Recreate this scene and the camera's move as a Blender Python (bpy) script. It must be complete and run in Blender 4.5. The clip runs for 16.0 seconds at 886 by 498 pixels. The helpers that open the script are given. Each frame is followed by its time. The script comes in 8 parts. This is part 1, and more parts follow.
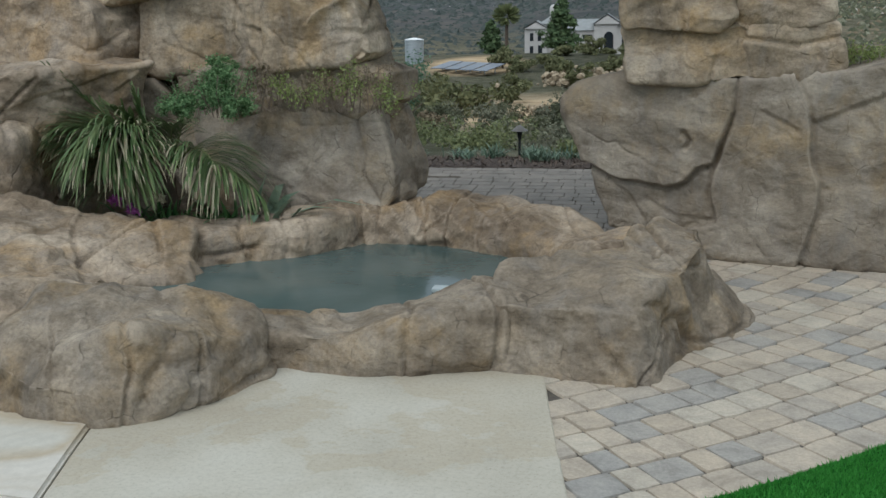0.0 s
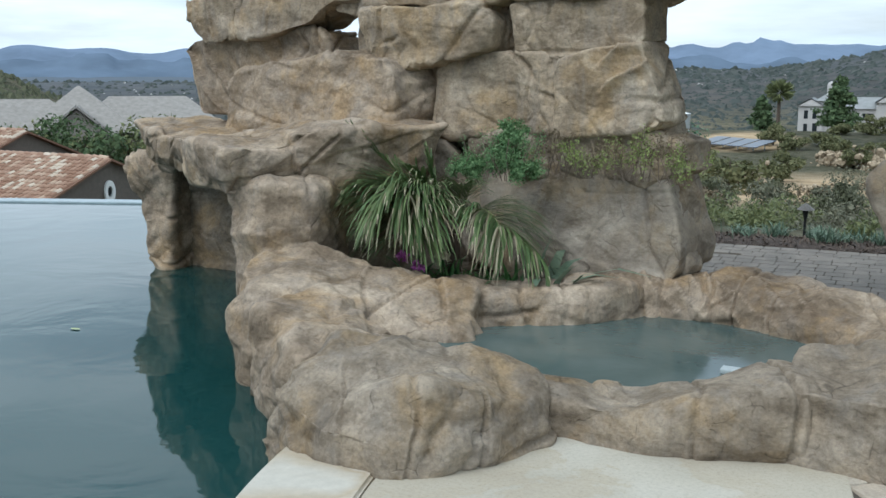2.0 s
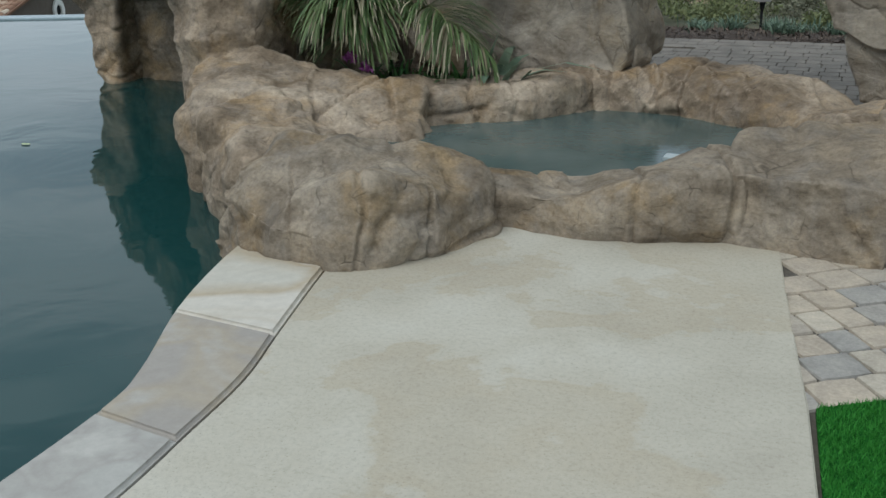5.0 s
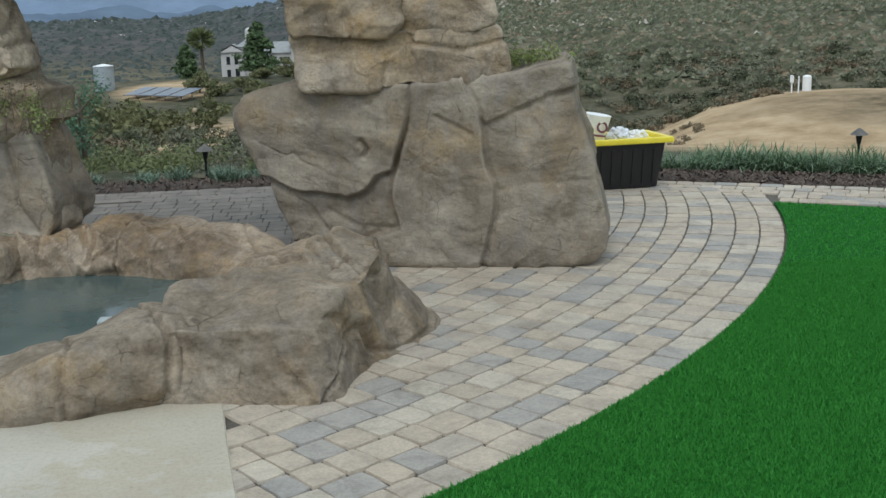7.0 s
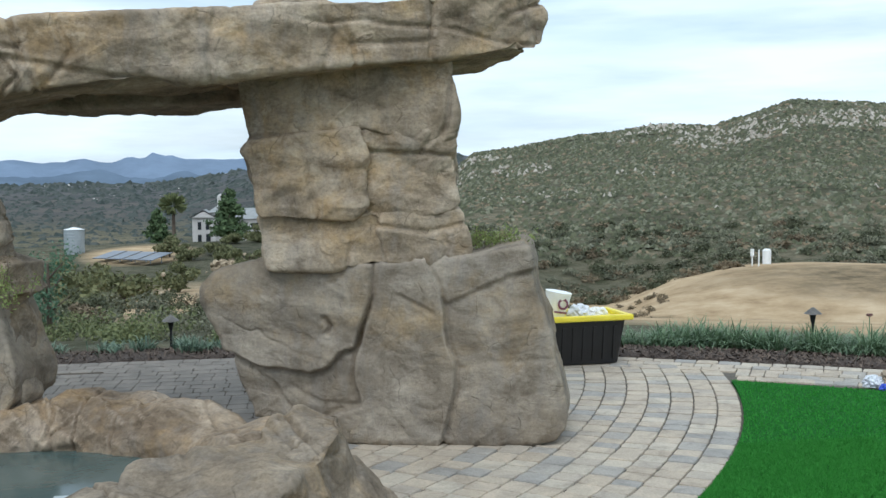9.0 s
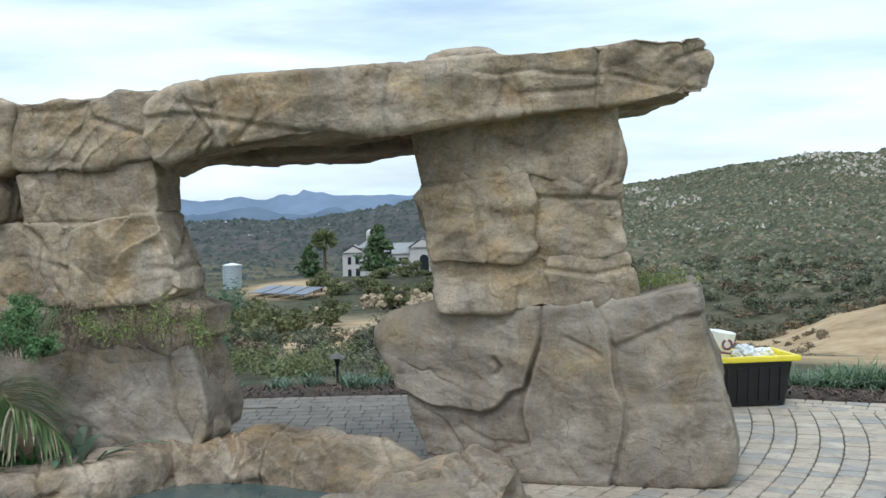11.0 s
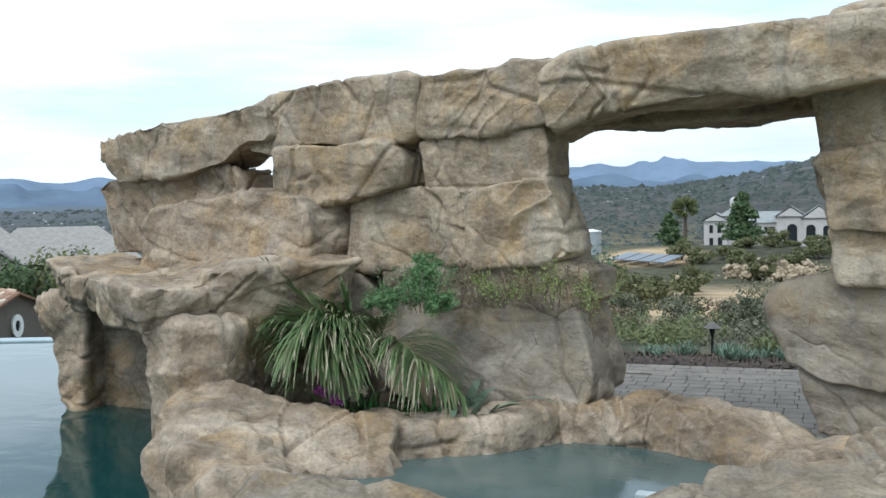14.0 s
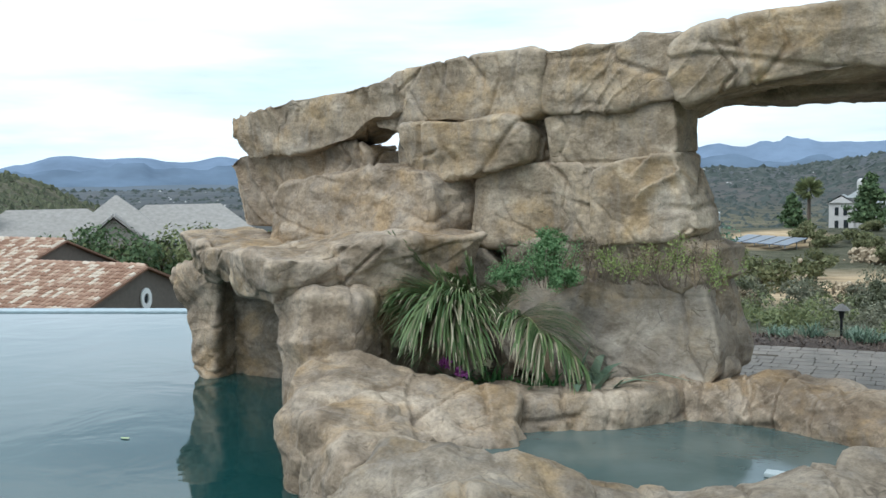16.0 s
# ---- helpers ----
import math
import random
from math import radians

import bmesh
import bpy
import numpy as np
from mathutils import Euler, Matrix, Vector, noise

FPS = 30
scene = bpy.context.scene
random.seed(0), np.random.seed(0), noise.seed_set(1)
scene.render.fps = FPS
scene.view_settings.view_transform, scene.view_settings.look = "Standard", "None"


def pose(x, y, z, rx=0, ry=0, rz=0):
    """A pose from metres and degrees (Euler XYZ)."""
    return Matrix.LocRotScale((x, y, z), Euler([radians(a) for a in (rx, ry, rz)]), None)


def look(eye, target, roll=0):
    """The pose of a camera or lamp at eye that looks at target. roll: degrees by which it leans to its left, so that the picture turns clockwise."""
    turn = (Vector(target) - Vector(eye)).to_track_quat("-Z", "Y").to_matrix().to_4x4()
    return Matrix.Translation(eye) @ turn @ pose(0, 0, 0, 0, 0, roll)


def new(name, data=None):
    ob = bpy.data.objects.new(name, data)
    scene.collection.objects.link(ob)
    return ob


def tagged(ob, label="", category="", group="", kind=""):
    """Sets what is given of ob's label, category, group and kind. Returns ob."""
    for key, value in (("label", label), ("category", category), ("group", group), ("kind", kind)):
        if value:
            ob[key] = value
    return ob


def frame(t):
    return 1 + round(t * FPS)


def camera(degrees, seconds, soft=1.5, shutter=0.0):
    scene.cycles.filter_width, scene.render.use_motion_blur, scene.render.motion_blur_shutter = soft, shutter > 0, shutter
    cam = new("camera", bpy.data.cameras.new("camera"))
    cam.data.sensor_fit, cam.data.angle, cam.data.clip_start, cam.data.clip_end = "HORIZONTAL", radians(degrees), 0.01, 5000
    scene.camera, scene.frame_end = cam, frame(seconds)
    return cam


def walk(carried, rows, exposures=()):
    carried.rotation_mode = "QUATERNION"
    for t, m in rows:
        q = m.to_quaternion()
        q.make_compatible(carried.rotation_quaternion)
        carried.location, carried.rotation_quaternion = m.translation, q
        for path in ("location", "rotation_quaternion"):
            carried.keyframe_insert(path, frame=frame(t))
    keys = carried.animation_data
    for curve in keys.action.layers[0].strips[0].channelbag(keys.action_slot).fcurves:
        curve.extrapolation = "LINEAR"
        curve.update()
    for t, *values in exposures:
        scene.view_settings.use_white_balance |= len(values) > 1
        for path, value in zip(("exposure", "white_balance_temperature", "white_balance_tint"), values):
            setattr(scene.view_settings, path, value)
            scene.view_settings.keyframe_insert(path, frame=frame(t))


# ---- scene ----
cam = camera(46.2, 16.0)
PATH = [
    (0, (0.703, 0.195, 1.455), (0.358, 2.107, 0.981), -0.9),
    (0.5, (0.722, 0.207, 1.441), (0.25, 2.102, 1.012), -0.9),
    (1, (0.628, 0.237, 1.421), (0.015, 2.097, 1.017), -0.6),
    (1.5, (0.552, 0.235, 1.424), (-0.209, 2.051, 1.069), 0.0),
    (2, (0.53, 0.227, 1.43), (-0.281, 2.023, 1.089), 0.2),
    (2.5, (0.505, 0.201, 1.432), (-0.364, 1.972, 1.105), 0.9),
    (3, (0.506, 0.192, 1.44), (-0.417, 1.934, 1.103), 0.3),
    (3.2, (0.502, 0.19, 1.428), (-0.422, 1.927, 1.072), 0.3),
    (5.3, (0.658, 0.213, 1.371), (0.044, 1.976, 0.655), -1.1),
    (5.5, (0.667, 0.218, 1.374), (0.167, 2.019, 0.666), -1.1),
    (6, (0.736, 0.359, 1.333), (0.501, 2.252, 0.733), -0.9),
    (6.5, (0.8, 0.382, 1.357), (0.81, 2.307, 0.813), -2.2),
    (7, (0.854, 0.394, 1.372), (1.054, 2.334, 0.927), -1.6),
    (7.5, (0.875, 0.368, 1.384), (1.171, 2.311, 1.011), -0.4),
    (8, (0.89, 0.354, 1.403), (1.209, 2.304, 1.093), -0.9),
    (8.5, (0.89, 0.349, 1.434), (1.181, 2.315, 1.208), -0.9),
    (8.7, (0.888, 0.332, 1.44), (1.17, 2.305, 1.269), -0.8),
    (10.8, (0.746, 0.143, 1.514), (0.806, 2.141, 1.453), -1.2),
    (11, (0.74, 0.161, 1.513), (0.736, 2.16, 1.452), -1.3),
    (11.5, (0.713, 0.165, 1.517), (0.582, 2.160, 1.458), -1.4),
    (12, (0.686, 0.165, 1.514), (0.451, 2.150, 1.449), -1.3),
    (12.5, (0.657, 0.160, 1.513), (0.319, 2.130, 1.434), -1.4),
    (13, (0.626, 0.155, 1.51), (0.184, 2.103, 1.424), -0.9),
    (13.5, (0.599, 0.150, 1.507), (0.04, 2.068, 1.412), -1.0),
    (14, (0.583, 0.140, 1.507), (-0.091, 2.020, 1.396), -1.0),
    (14.5, (0.568, 0.130, 1.502), (-0.167, 1.987, 1.387), -0.9),
    (15, (0.559, 0.118, 1.498), (-0.223, 1.954, 1.362), -1.0),
    (15.5, (0.546, 0.103, 1.491), (-0.291, 1.913, 1.344), -0.7),
    (16, (0.54, 0.069, 1.481), (-0.334, 1.862, 1.335), -0.8),
]
walk(cam, [(t, look(eye, target, roll)) for t, eye, target, roll in PATH],
     [(0, -0.02, 6000, 8), (1.0, 0.12, 5920, 8), (2.5, 0.41, 5800, 7), (3.2, 0.40, 5800, 7), (4.2, 0.08, 5850, 8), (5.5, -0.12, 6090, 7), (7.5, 0.18, 5930, 7), (9.5, 0.33, 5800, 7), (12.5, 0.48, 5800, 7), (14.0, 0.57, 5820, 7), (16.0, 0.55, 5820, 6)])

# ---- world, sun and exposure ----
SUN_EL, SUN_AZ = 52.0, 200.0
world = bpy.data.worlds.new("overcast_sky")
scene.world = world
world.use_nodes = True
wn, wl = world.node_tree.nodes, world.node_tree.links
wn.clear()
w_out = wn.new("ShaderNodeOutputWorld")
w_bg = wn.new("ShaderNodeBackground")
w_sky = wn.new("ShaderNodeTexSky")
w_sky.sky_type = "NISHITA"
w_sky.sun_disc = False
w_sky.sun_elevation = radians(SUN_EL)
w_sky.sun_rotation = radians(SUN_AZ)
w_sky.air_density, w_sky.dust_density = 1.0, 2.0
w_skyscale = wn.new("ShaderNodeVectorMath")
w_skyscale.operation = "SCALE"
w_skyscale.inputs["Scale"].default_value = 0.12
wl.new(w_sky.outputs[0], w_skyscale.inputs[0])
w_co = wn.new("ShaderNodeTexCoord")
w_map = wn.new("ShaderNodeMapping")
w_map.inputs["Scale"].default_value = (1.3, 1.6, 9.0)
wl.new(w_co.outputs["Generated"], w_map.inputs["Vector"])
w_noise = wn.new("ShaderNodeTexNoise")
w_noise.inputs["Scale"].default_value = 1.6
w_noise.inputs["Detail"].default_value = 7.0
w_noise.inputs["Roughness"].default_value = 0.55
wl.new(w_map.outputs[0], w_noise.inputs["Vector"])
w_ramp = wn.new("ShaderNodeValToRGB")
w_ramp.color_ramp.elements[0].position, w_ramp.color_ramp.elements[0].color = 0.30, (0.42, 0.42, 0.42, 1)
w_ramp.color_ramp.elements[1].position, w_ramp.color_ramp.elements[1].color = 0.52, (1, 1, 1, 1)
wl.new(w_noise.outputs[0], w_ramp.inputs[0])
w_shade = wn.new("ShaderNodeTexNoise")
w_shade.inputs["Scale"].default_value = 2.3
w_shade.inputs["Detail"].default_value = 5.0
wl.new(w_map.outputs[0], w_shade.inputs["Vector"])
w_cloud = wn.new("ShaderNodeValToRGB")
w_cloud.color_ramp.elements[0].position, w_cloud.color_ramp.elements[0].color = 0.3, (0.78, 0.92, 1.0, 1)
w_cloud.color_ramp.elements[1].position, w_cloud.color_ramp.elements[1].color = 0.6, (1.06, 1.14, 1.19, 1)
wl.new(w_shade.outputs[0], w_cloud.inputs[0])
w_mix = wn.new("ShaderNodeMix")
w_mix.data_type = "RGBA"
wl.new(w_ramp.outputs[0], w_mix.inputs["Factor"])
wl.new(w_skyscale.outputs[0], w_mix.inputs["A"])
wl.new(w_cloud.outputs[0], w_mix.inputs["B"])
wl.new(w_mix.outputs["Result"], w_bg.inputs["Color"])
w_bg.inputs["Strength"].default_value = 0.8
wl.new(w_bg.outputs[0], w_out.inputs[0])

sun_data = bpy.data.lights.new("sun", "SUN")
sun_data.energy, sun_data.angle, sun_data.color = 1.4, radians(40), (1.0, 0.97, 0.92)
sun = new("sun", sun_data)
# the sun stands behind and above the camera, a little to its left
s_az, s_el = radians(SUN_AZ), radians(SUN_EL)
sun.matrix_world = look((math.sin(s_az) * math.cos(s_el) * 30, math.cos(s_az) * math.cos(s_el) * 30, math.sin(s_el) * 30), (0, 0, 0))
scene.view_settings.exposure = 0.0


# ---- noise in numpy ----
def hash01(ix, iy, iz, seed):
    h = (ix.astype(np.int64) * 73856093) ^ (iy.astype(np.int64) * 19349663) ^ (iz.astype(np.int64) * 83492791) ^ (seed * 2654435761)
    h = (h ^ (h >> 13)) * 1274126177 & 0xFFFFFFFF
    h = (h ^ (h >> 16)) * 2246822519 & 0xFFFFFFFF
    return ((h ^ (h >> 15)) & 0xFFFFFF) / float(0xFFFFFF)


def vnoise(p, seed=0):
    """Smooth value noise, -1 to 1, at points p (N, 3)."""
    i = np.floor(p)
    f = p - i
    f = f * f * f * (f * (f * 6 - 15) + 10)
    i = i.astype(np.int64)
    total = 0
    for dx in (0, 1):
        for dy in (0, 1):
            for dz in (0, 1):
                w = (f[:, 0] if dx else 1 - f[:, 0]) * (f[:, 1] if dy else 1 - f[:, 1]) * (f[:, 2] if dz else 1 - f[:, 2])
                total = total + w * hash01(i[:, 0] + dx, i[:, 1] + dy, i[:, 2] + dz, seed)
    return total * 2 - 1


def fbm(p, octaves=4, seed=0, gain=0.5):
    total, amp, norm = 0, 1.0, 0
    for k in range(octaves):
        total = total + amp * vnoise(p * (2.03 ** k) + k * 7.3, seed + k)
        norm += amp
        amp *= gain
    return total / norm


def planes(p, seed=0):
    """Noise of flat faces that meet in sharp creases, -1 to 1."""
    i = np.floor(p)
    f = p - i
    i = i.astype(np.int64)
    o = np.argsort(-f, 1)
    f = np.take_along_axis(f, o, 1)
    e = np.eye(3, dtype=np.int64)
    c1 = i + e[o[:, 0]]
    c2 = c1 + e[o[:, 1]]
    h = [hash01(c[:, 0], c[:, 1], c[:, 2], seed) for c in (i, c1, c2, i + 1)]
    return (h[0] * (1 - f[:, 0]) + h[1] * (f[:, 0] - f[:, 1]) + h[2] * (f[:, 1] - f[:, 2]) + h[3] * f[:, 2]) * 2 - 1


def facets(p, seed=0):
    """Chiselled planes: for each point the tilt of its cell, and the distance to the cell's border."""
    i = np.floor(p).astype(np.int64)
    best = np.full(len(p), 9e9)
    second = np.full(len(p), 9e9)
    tilt = np.zeros(len(p))
    for dx in (-1, 0, 1):
        for dy in (-1, 0, 1):
            for dz in (-1, 0, 1):
                c = i + np.array((dx, dy, dz))
                q = np.stack([c[:, k] + hash01(c[:, 0], c[:, 1], c[:, 2], seed + 11 + k) for k in range(3)], 1)
                g = np.stack([hash01(c[:, 0], c[:, 1], c[:, 2], seed + 31 + k) * 2 - 1 for k in range(3)], 1)
                lift = hash01(c[:, 0], c[:, 1], c[:, 2], seed + 51) * 2 - 1
                d = ((p - q) ** 2).sum(1)
                t = ((p - q) * g).sum(1) + lift * 0.5
                near = d < best
                second = np.where(near, best, np.minimum(second, d))
                tilt = np.where(near, t, tilt)
                best = np.where(near, d, best)
    return tilt, np.sqrt(second) - np.sqrt(best)


# ---- materials ----
def node_mat(name):
    m = bpy.data.materials.new(name)
    m.use_nodes = True
    n, l = m.node_tree.nodes, m.node_tree.links
    return m, n, l, n["Principled BSDF"]


def ramp(n, stops):
    r = n.new("ShaderNodeValToRGB")
    e = r.color_ramp.elements
    while len(e) < len(stops):
        e.new(0.5)
    for k, (p, c) in enumerate(stops):
        e[k].position, e[k].color = p, (*c, 1)
    return r


def mixer(n, l, a, b, fac, blend="MIX"):
    m = n.new("ShaderNodeMix")
    m.data_type, m.blend_type = "RGBA", blend
    for sock, v in (("A", a), ("B", b), ("Factor", fac)):
        if isinstance(v, (int, float)):
            m.inputs[sock].default_value = v
        elif isinstance(v, tuple):
            m.inputs[sock].default_value = (*v, 1)
        else:
            l.new(v, m.inputs[sock])
    return m.outputs["Result"]


def noise_tex(n, l, scale, detail=5, rough=0.55, vec=None, distort=0.0, stretch=None):
    t = n.new("ShaderNodeTexNoise")
    t.inputs["Scale"].default_value, t.inputs["Detail"].default_value = scale, detail
    t.inputs["Roughness"].default_value, t.inputs["Distortion"].default_value = rough, distort
    if vec is None:
        vec = n.new("ShaderNodeNewGeometry").outputs["Position"]
    if stretch:
        mp = n.new("ShaderNodeMapping")
        mp.inputs["Scale"].default_value = stretch
        l.new(vec, mp.inputs["Vector"])
        vec = mp.outputs[0]
    l.new(vec, t.inputs["Vector"])
    return t.outputs["Fac"]


def bump(n, l, bsdf, height, strength, distance):
    b = n.new("ShaderNodeBump")
    b.inputs["Strength"].default_value, b.inputs["Distance"].default_value = strength, distance
    l.new(height, b.inputs["Height"])
    l.new(b.outputs[0], bsdf.inputs["Normal"])


def rock_material(name, dark, mid, light, stain, seed=0.0, hewn=0.5, grain=1.0):
    m, n, l, p = node_mat(name)
    pos = n.new("ShaderNodeNewGeometry").outputs["Position"]
    off = n.new("ShaderNodeVectorMath")
    off.operation = "ADD"
    off.inputs[1].default_value = (seed, seed * 1.7, -seed)
    l.new(pos, off.inputs[0])
    v = off.outputs[0]
    big = noise_tex(n, l, 1.5, 9, 0.62, v, 0.5)
    base = ramp(n, [(0.34, dark), (0.5, mid), (0.64, light)])
    l.new(big, base.inputs[0])
    # iron-stained ochre patches and pale lime wash
    och = ramp(n, [(0.50, (0, 0, 0)), (0.64, (0.7, 0.7, 0.7))])
    l.new(noise_tex(n, l, 2.3, 8, 0.66, v, 0.3), och.inputs[0])
    tint = mixer(n, l, base.outputs[0], tuple(q * w for q, w in zip(mid, (1.12, 0.96, 0.68))), och.outputs[0])
    pale = ramp(n, [(0.55, (0, 0, 0)), (0.64, (0.38, 0.38, 0.38))])
    l.new(noise_tex(n, l, 3.4, 9, 0.7, v, 0.5), pale.inputs[0])
    tint = mixer(n, l, tint, tuple(q * 1.28 for q in light), pale.outputs[0])
    mid_n = noise_tex(n, l, 4.0, 8, 0.66, v, 0.5, (1.0, 1.0, 1.5))
    r2 = ramp(n, [(0.34, (0.60, 0.58, 0.55)), (0.50, (1, 1, 1)), (0.66, (1.26, 1.25, 1.21))])
    l.new(mid_n, r2.inputs[0])
    c = mixer(n, l, tint, r2.outputs[0], 1.0, "MULTIPLY")
    # weathering streaks that run down the face
    st = noise_tex(n, l, 3.2, 5, 0.6, v, 0.4, (2.6, 2.6, 0.7))
    rs = ramp(n, [(0.50, (0, 0, 0)), (0.72, (1, 1, 1))])
    l.new(st, rs.inputs[0])
    sm = n.new("ShaderNodeMath")
    sm.operation = "MULTIPLY"
    sm.inputs[1].default_value = 0.55
    l.new(rs.outputs[0], sm.inputs[0])
    c = mixer(n, l, c, stain, sm.outputs[0])
    fine = noise_tex(n, l, 55, 6, 0.75, v)
    rf = ramp(n, [(0.33, (0.72, 0.71, 0.70)), (0.5, (1, 1, 1)), (0.68, (1.2, 1.195, 1.18))])
    l.new(fine, rf.inputs[0])
    c = mixer(n, l, c, rf.outputs[0], 0.9 * grain, "MULTIPLY")
    # scratches and mottling between the grain and the broad stains
    scr = noise_tex(n, l, 13, 7, 0.72, v, 0.3, (0.8, 1.0, 1.8))
    rsc = ramp(n, [(0.34, (0.68, 0.66, 0.63)), (0.5, (1, 1, 1)), (0.66, (1.2, 1.19, 1.17))])
    l.new(scr, rsc.inputs[0])
    c = mixer(n, l, c, rsc.outputs[0], 0.7 * grain, "MULTIPLY")
    # thin dark cracks, broken off here and there
    wob = n.new("ShaderNodeTexNoise")
    wob.inputs["Scale"].default_value, wob.inputs["Detail"].default_value = 3.0, 4
    l.new(v, wob.inputs["Vector"])
    wv_ = mixer(n, l, v, wob.outputs["Color"], 0.3, "ADD")
    vo = n.new("ShaderNodeTexVoronoi")
    vo.feature = "DISTANCE_TO_EDGE"
    vo.inputs["Scale"].default_value = 1.9
    l.new(wv_, vo.inputs["Vector"])
    ck = ramp(n, [(0.0, (1, 1, 1)), (0.011, (0, 0, 0))])
    l.new(vo.outputs["Distance"], ck.inputs[0])
    gap = ramp(n, [(0.60, (0, 0, 0)), (0.70, (0.6, 0.6, 0.6))])
    l.new(noise_tex(n, l, 2.2, 3, 0.5, v), gap.inputs[0])
    cm = n.new("ShaderNodeMath")
    cm.operation = "MULTIPLY"
    l.new(ck.outputs[0], cm.inputs[0])
    l.new(gap.outputs[0], cm.inputs[1])
    # a second, finer set of cracks
    vo2 = n.new("ShaderNodeTexVoronoi")
    vo2.feature = "DISTANCE_TO_EDGE"
    vo2.inputs["Scale"].default_value = 7.5
    l.new(wv_, vo2.inputs["Vector"])
    ck2 = ramp(n, [(0.0, (1, 1, 1)), (0.026, (0, 0, 0))])
    l.new(vo2.outputs["Distance"], ck2.inputs[0])
    gap2 = ramp(n, [(0.52, (0, 0, 0)), (0.62, (0.5, 0.5, 0.5))])
    l.new(noise_tex(n, l, 8.5, 4, 0.6, v), gap2.inputs[0])
    cf = n.new("ShaderNodeMath")
    cf.operation = "MULTIPLY"
    l.new(ck2.outputs[0], cf.inputs[0])
    l.new(gap2.outputs[0], cf.inputs[1])
    cm2 = n.new("ShaderNodeMath")
    cm2.operation = "MAXIMUM"
    l.new(cm.outputs[0], cm2.inputs[0])
    l.new(cf.outputs[0], cm2.inputs[1])
    c = mixer(n, l, c, tuple(q * 0.38 for q in dark), cm2.outputs[0])
    # convex edges made paler, so that the facets look crisper
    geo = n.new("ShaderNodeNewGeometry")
    convex = ramp(n, [(0.512, (0, 0, 0)), (0.57, (0.36, 0.36, 0.36))])
    l.new(geo.outputs["Pointiness"], convex.inputs[0])
    c = mixer(n, l, c, tuple(q * w for q, w in zip(light, (1.45, 1.42, 1.4))), convex.outputs[0])
    l.new(c, p.inputs["Base Color"])
    p.inputs["Roughness"].default_value = 0.88
    p.inputs["Specular IOR Level"].default_value = 0.25
    rough = noise_tex(n, l, 24, 8, 0.66, v, 0.15, (1.0, 1.0, 1.4))
    crease = noise_tex(n, l, 5.5, 4, 0.55, v, 0.9)
    fold = n.new("ShaderNodeMath")
    fold.operation = "PINGPONG"
    fold.inputs[1].default_value = 0.5
    l.new(crease, fold.inputs[0])
    rc = ramp(n, [(0.46, (1, 1, 1)), (0.5, (0, 0, 0))])
    l.new(fold.outputs[0], rc.inputs[0])
    both = n.new("ShaderNodeMath")
    both.operation = "MULTIPLY_ADD"
    both.inputs[1].default_value = 0.05
    l.new(rc.outputs[0], both.inputs[0])
    l.new(rough, both.inputs[2])
    deep = n.new("ShaderNodeMath")
    deep.operation = "MULTIPLY_ADD"
    deep.inputs[1].default_value = -0.7
    l.new(cm2.outputs[0], deep.inputs[0])
    l.new(both.outputs[0], deep.inputs[2])
    # broad trowel and chisel strokes under the grain
    stroke = noise_tex(n, l, 6.0, 7, 0.62, v, 0.25, (1.5, 1.0, 0.8))
    # hewn planes: tilted flat cells at two sizes
    under = None
    wp = mixer(n, l, v, wob.outputs["Color"], 0.12, "ADD")
    for size, tilt_, soft_ in ((2.2, 0.34 * hewn, 0.16), (6.0, 0.20 * hewn, 0.3)):
        ce = n.new("ShaderNodeTexVoronoi")
        ce.feature = "SMOOTH_F1"
        ce.inputs["Scale"].default_value, ce.inputs["Smoothness"].default_value = size, soft_
        st_ = n.new("ShaderNodeMapping")
        st_.inputs["Scale"].default_value = (1.0, 1.0, 1.3)
        l.new(wp, st_.inputs["Vector"])
        l.new(st_.outputs[0], ce.inputs["Vector"])
        away = n.new("ShaderNodeVectorMath")
        away.operation = "SUBTRACT"
        l.new(st_.outputs[0], away.inputs[0])
        l.new(ce.outputs["Position"], away.inputs[1])
        lay = n.new("ShaderNodeVectorMath")
        lay.operation = "SUBTRACT"
        lay.inputs[1].default_value = (0.5, 0.5, 0.5)
        l.new(ce.outputs["Color"], lay.inputs[0])
        dot = n.new("ShaderNodeVectorMath")
        dot.operation = "DOT_PRODUCT"
        l.new(away.outputs[0], dot.inputs[0])
        l.new(lay.outputs[0], dot.inputs[1])
        lb = n.new("ShaderNodeBump")
        lb.inputs["Strength"].default_value, lb.inputs["Distance"].default_value = tilt_, 0.8
        l.new(dot.outputs["Value"], lb.inputs["Height"])
        if under:
            l.new(under, lb.inputs["Normal"])
        under = lb.outputs[0]
    # split layers: long broken edges here and there
    nz = noise_tex(n, l, 1.5, 6, 0.48, v, 0.6, (1.0, 1.0, 1.35))
    mu = n.new("ShaderNodeMath")
    mu.operation = "MULTIPLY"
    mu.inputs[1].default_value = 6.0
    l.new(nz, mu.inputs[0])
    fl = n.new("ShaderNodeMath")
    fl.operation = "FLOOR"
    l.new(mu.outputs[0], fl.inputs[0])
    fr = n.new("ShaderNodeMath")
    fr.operation = "FRACT"
    l.new(mu.outputs[0], fr.inputs[0])
    mr = n.new("ShaderNodeMapRange")
    mr.interpolation_type = "SMOOTHSTEP"
    mr.inputs["From Min"].default_value, mr.inputs["From Max"].default_value = 0.44, 0.56
    l.new(fr.outputs[0], mr.inputs["Value"])
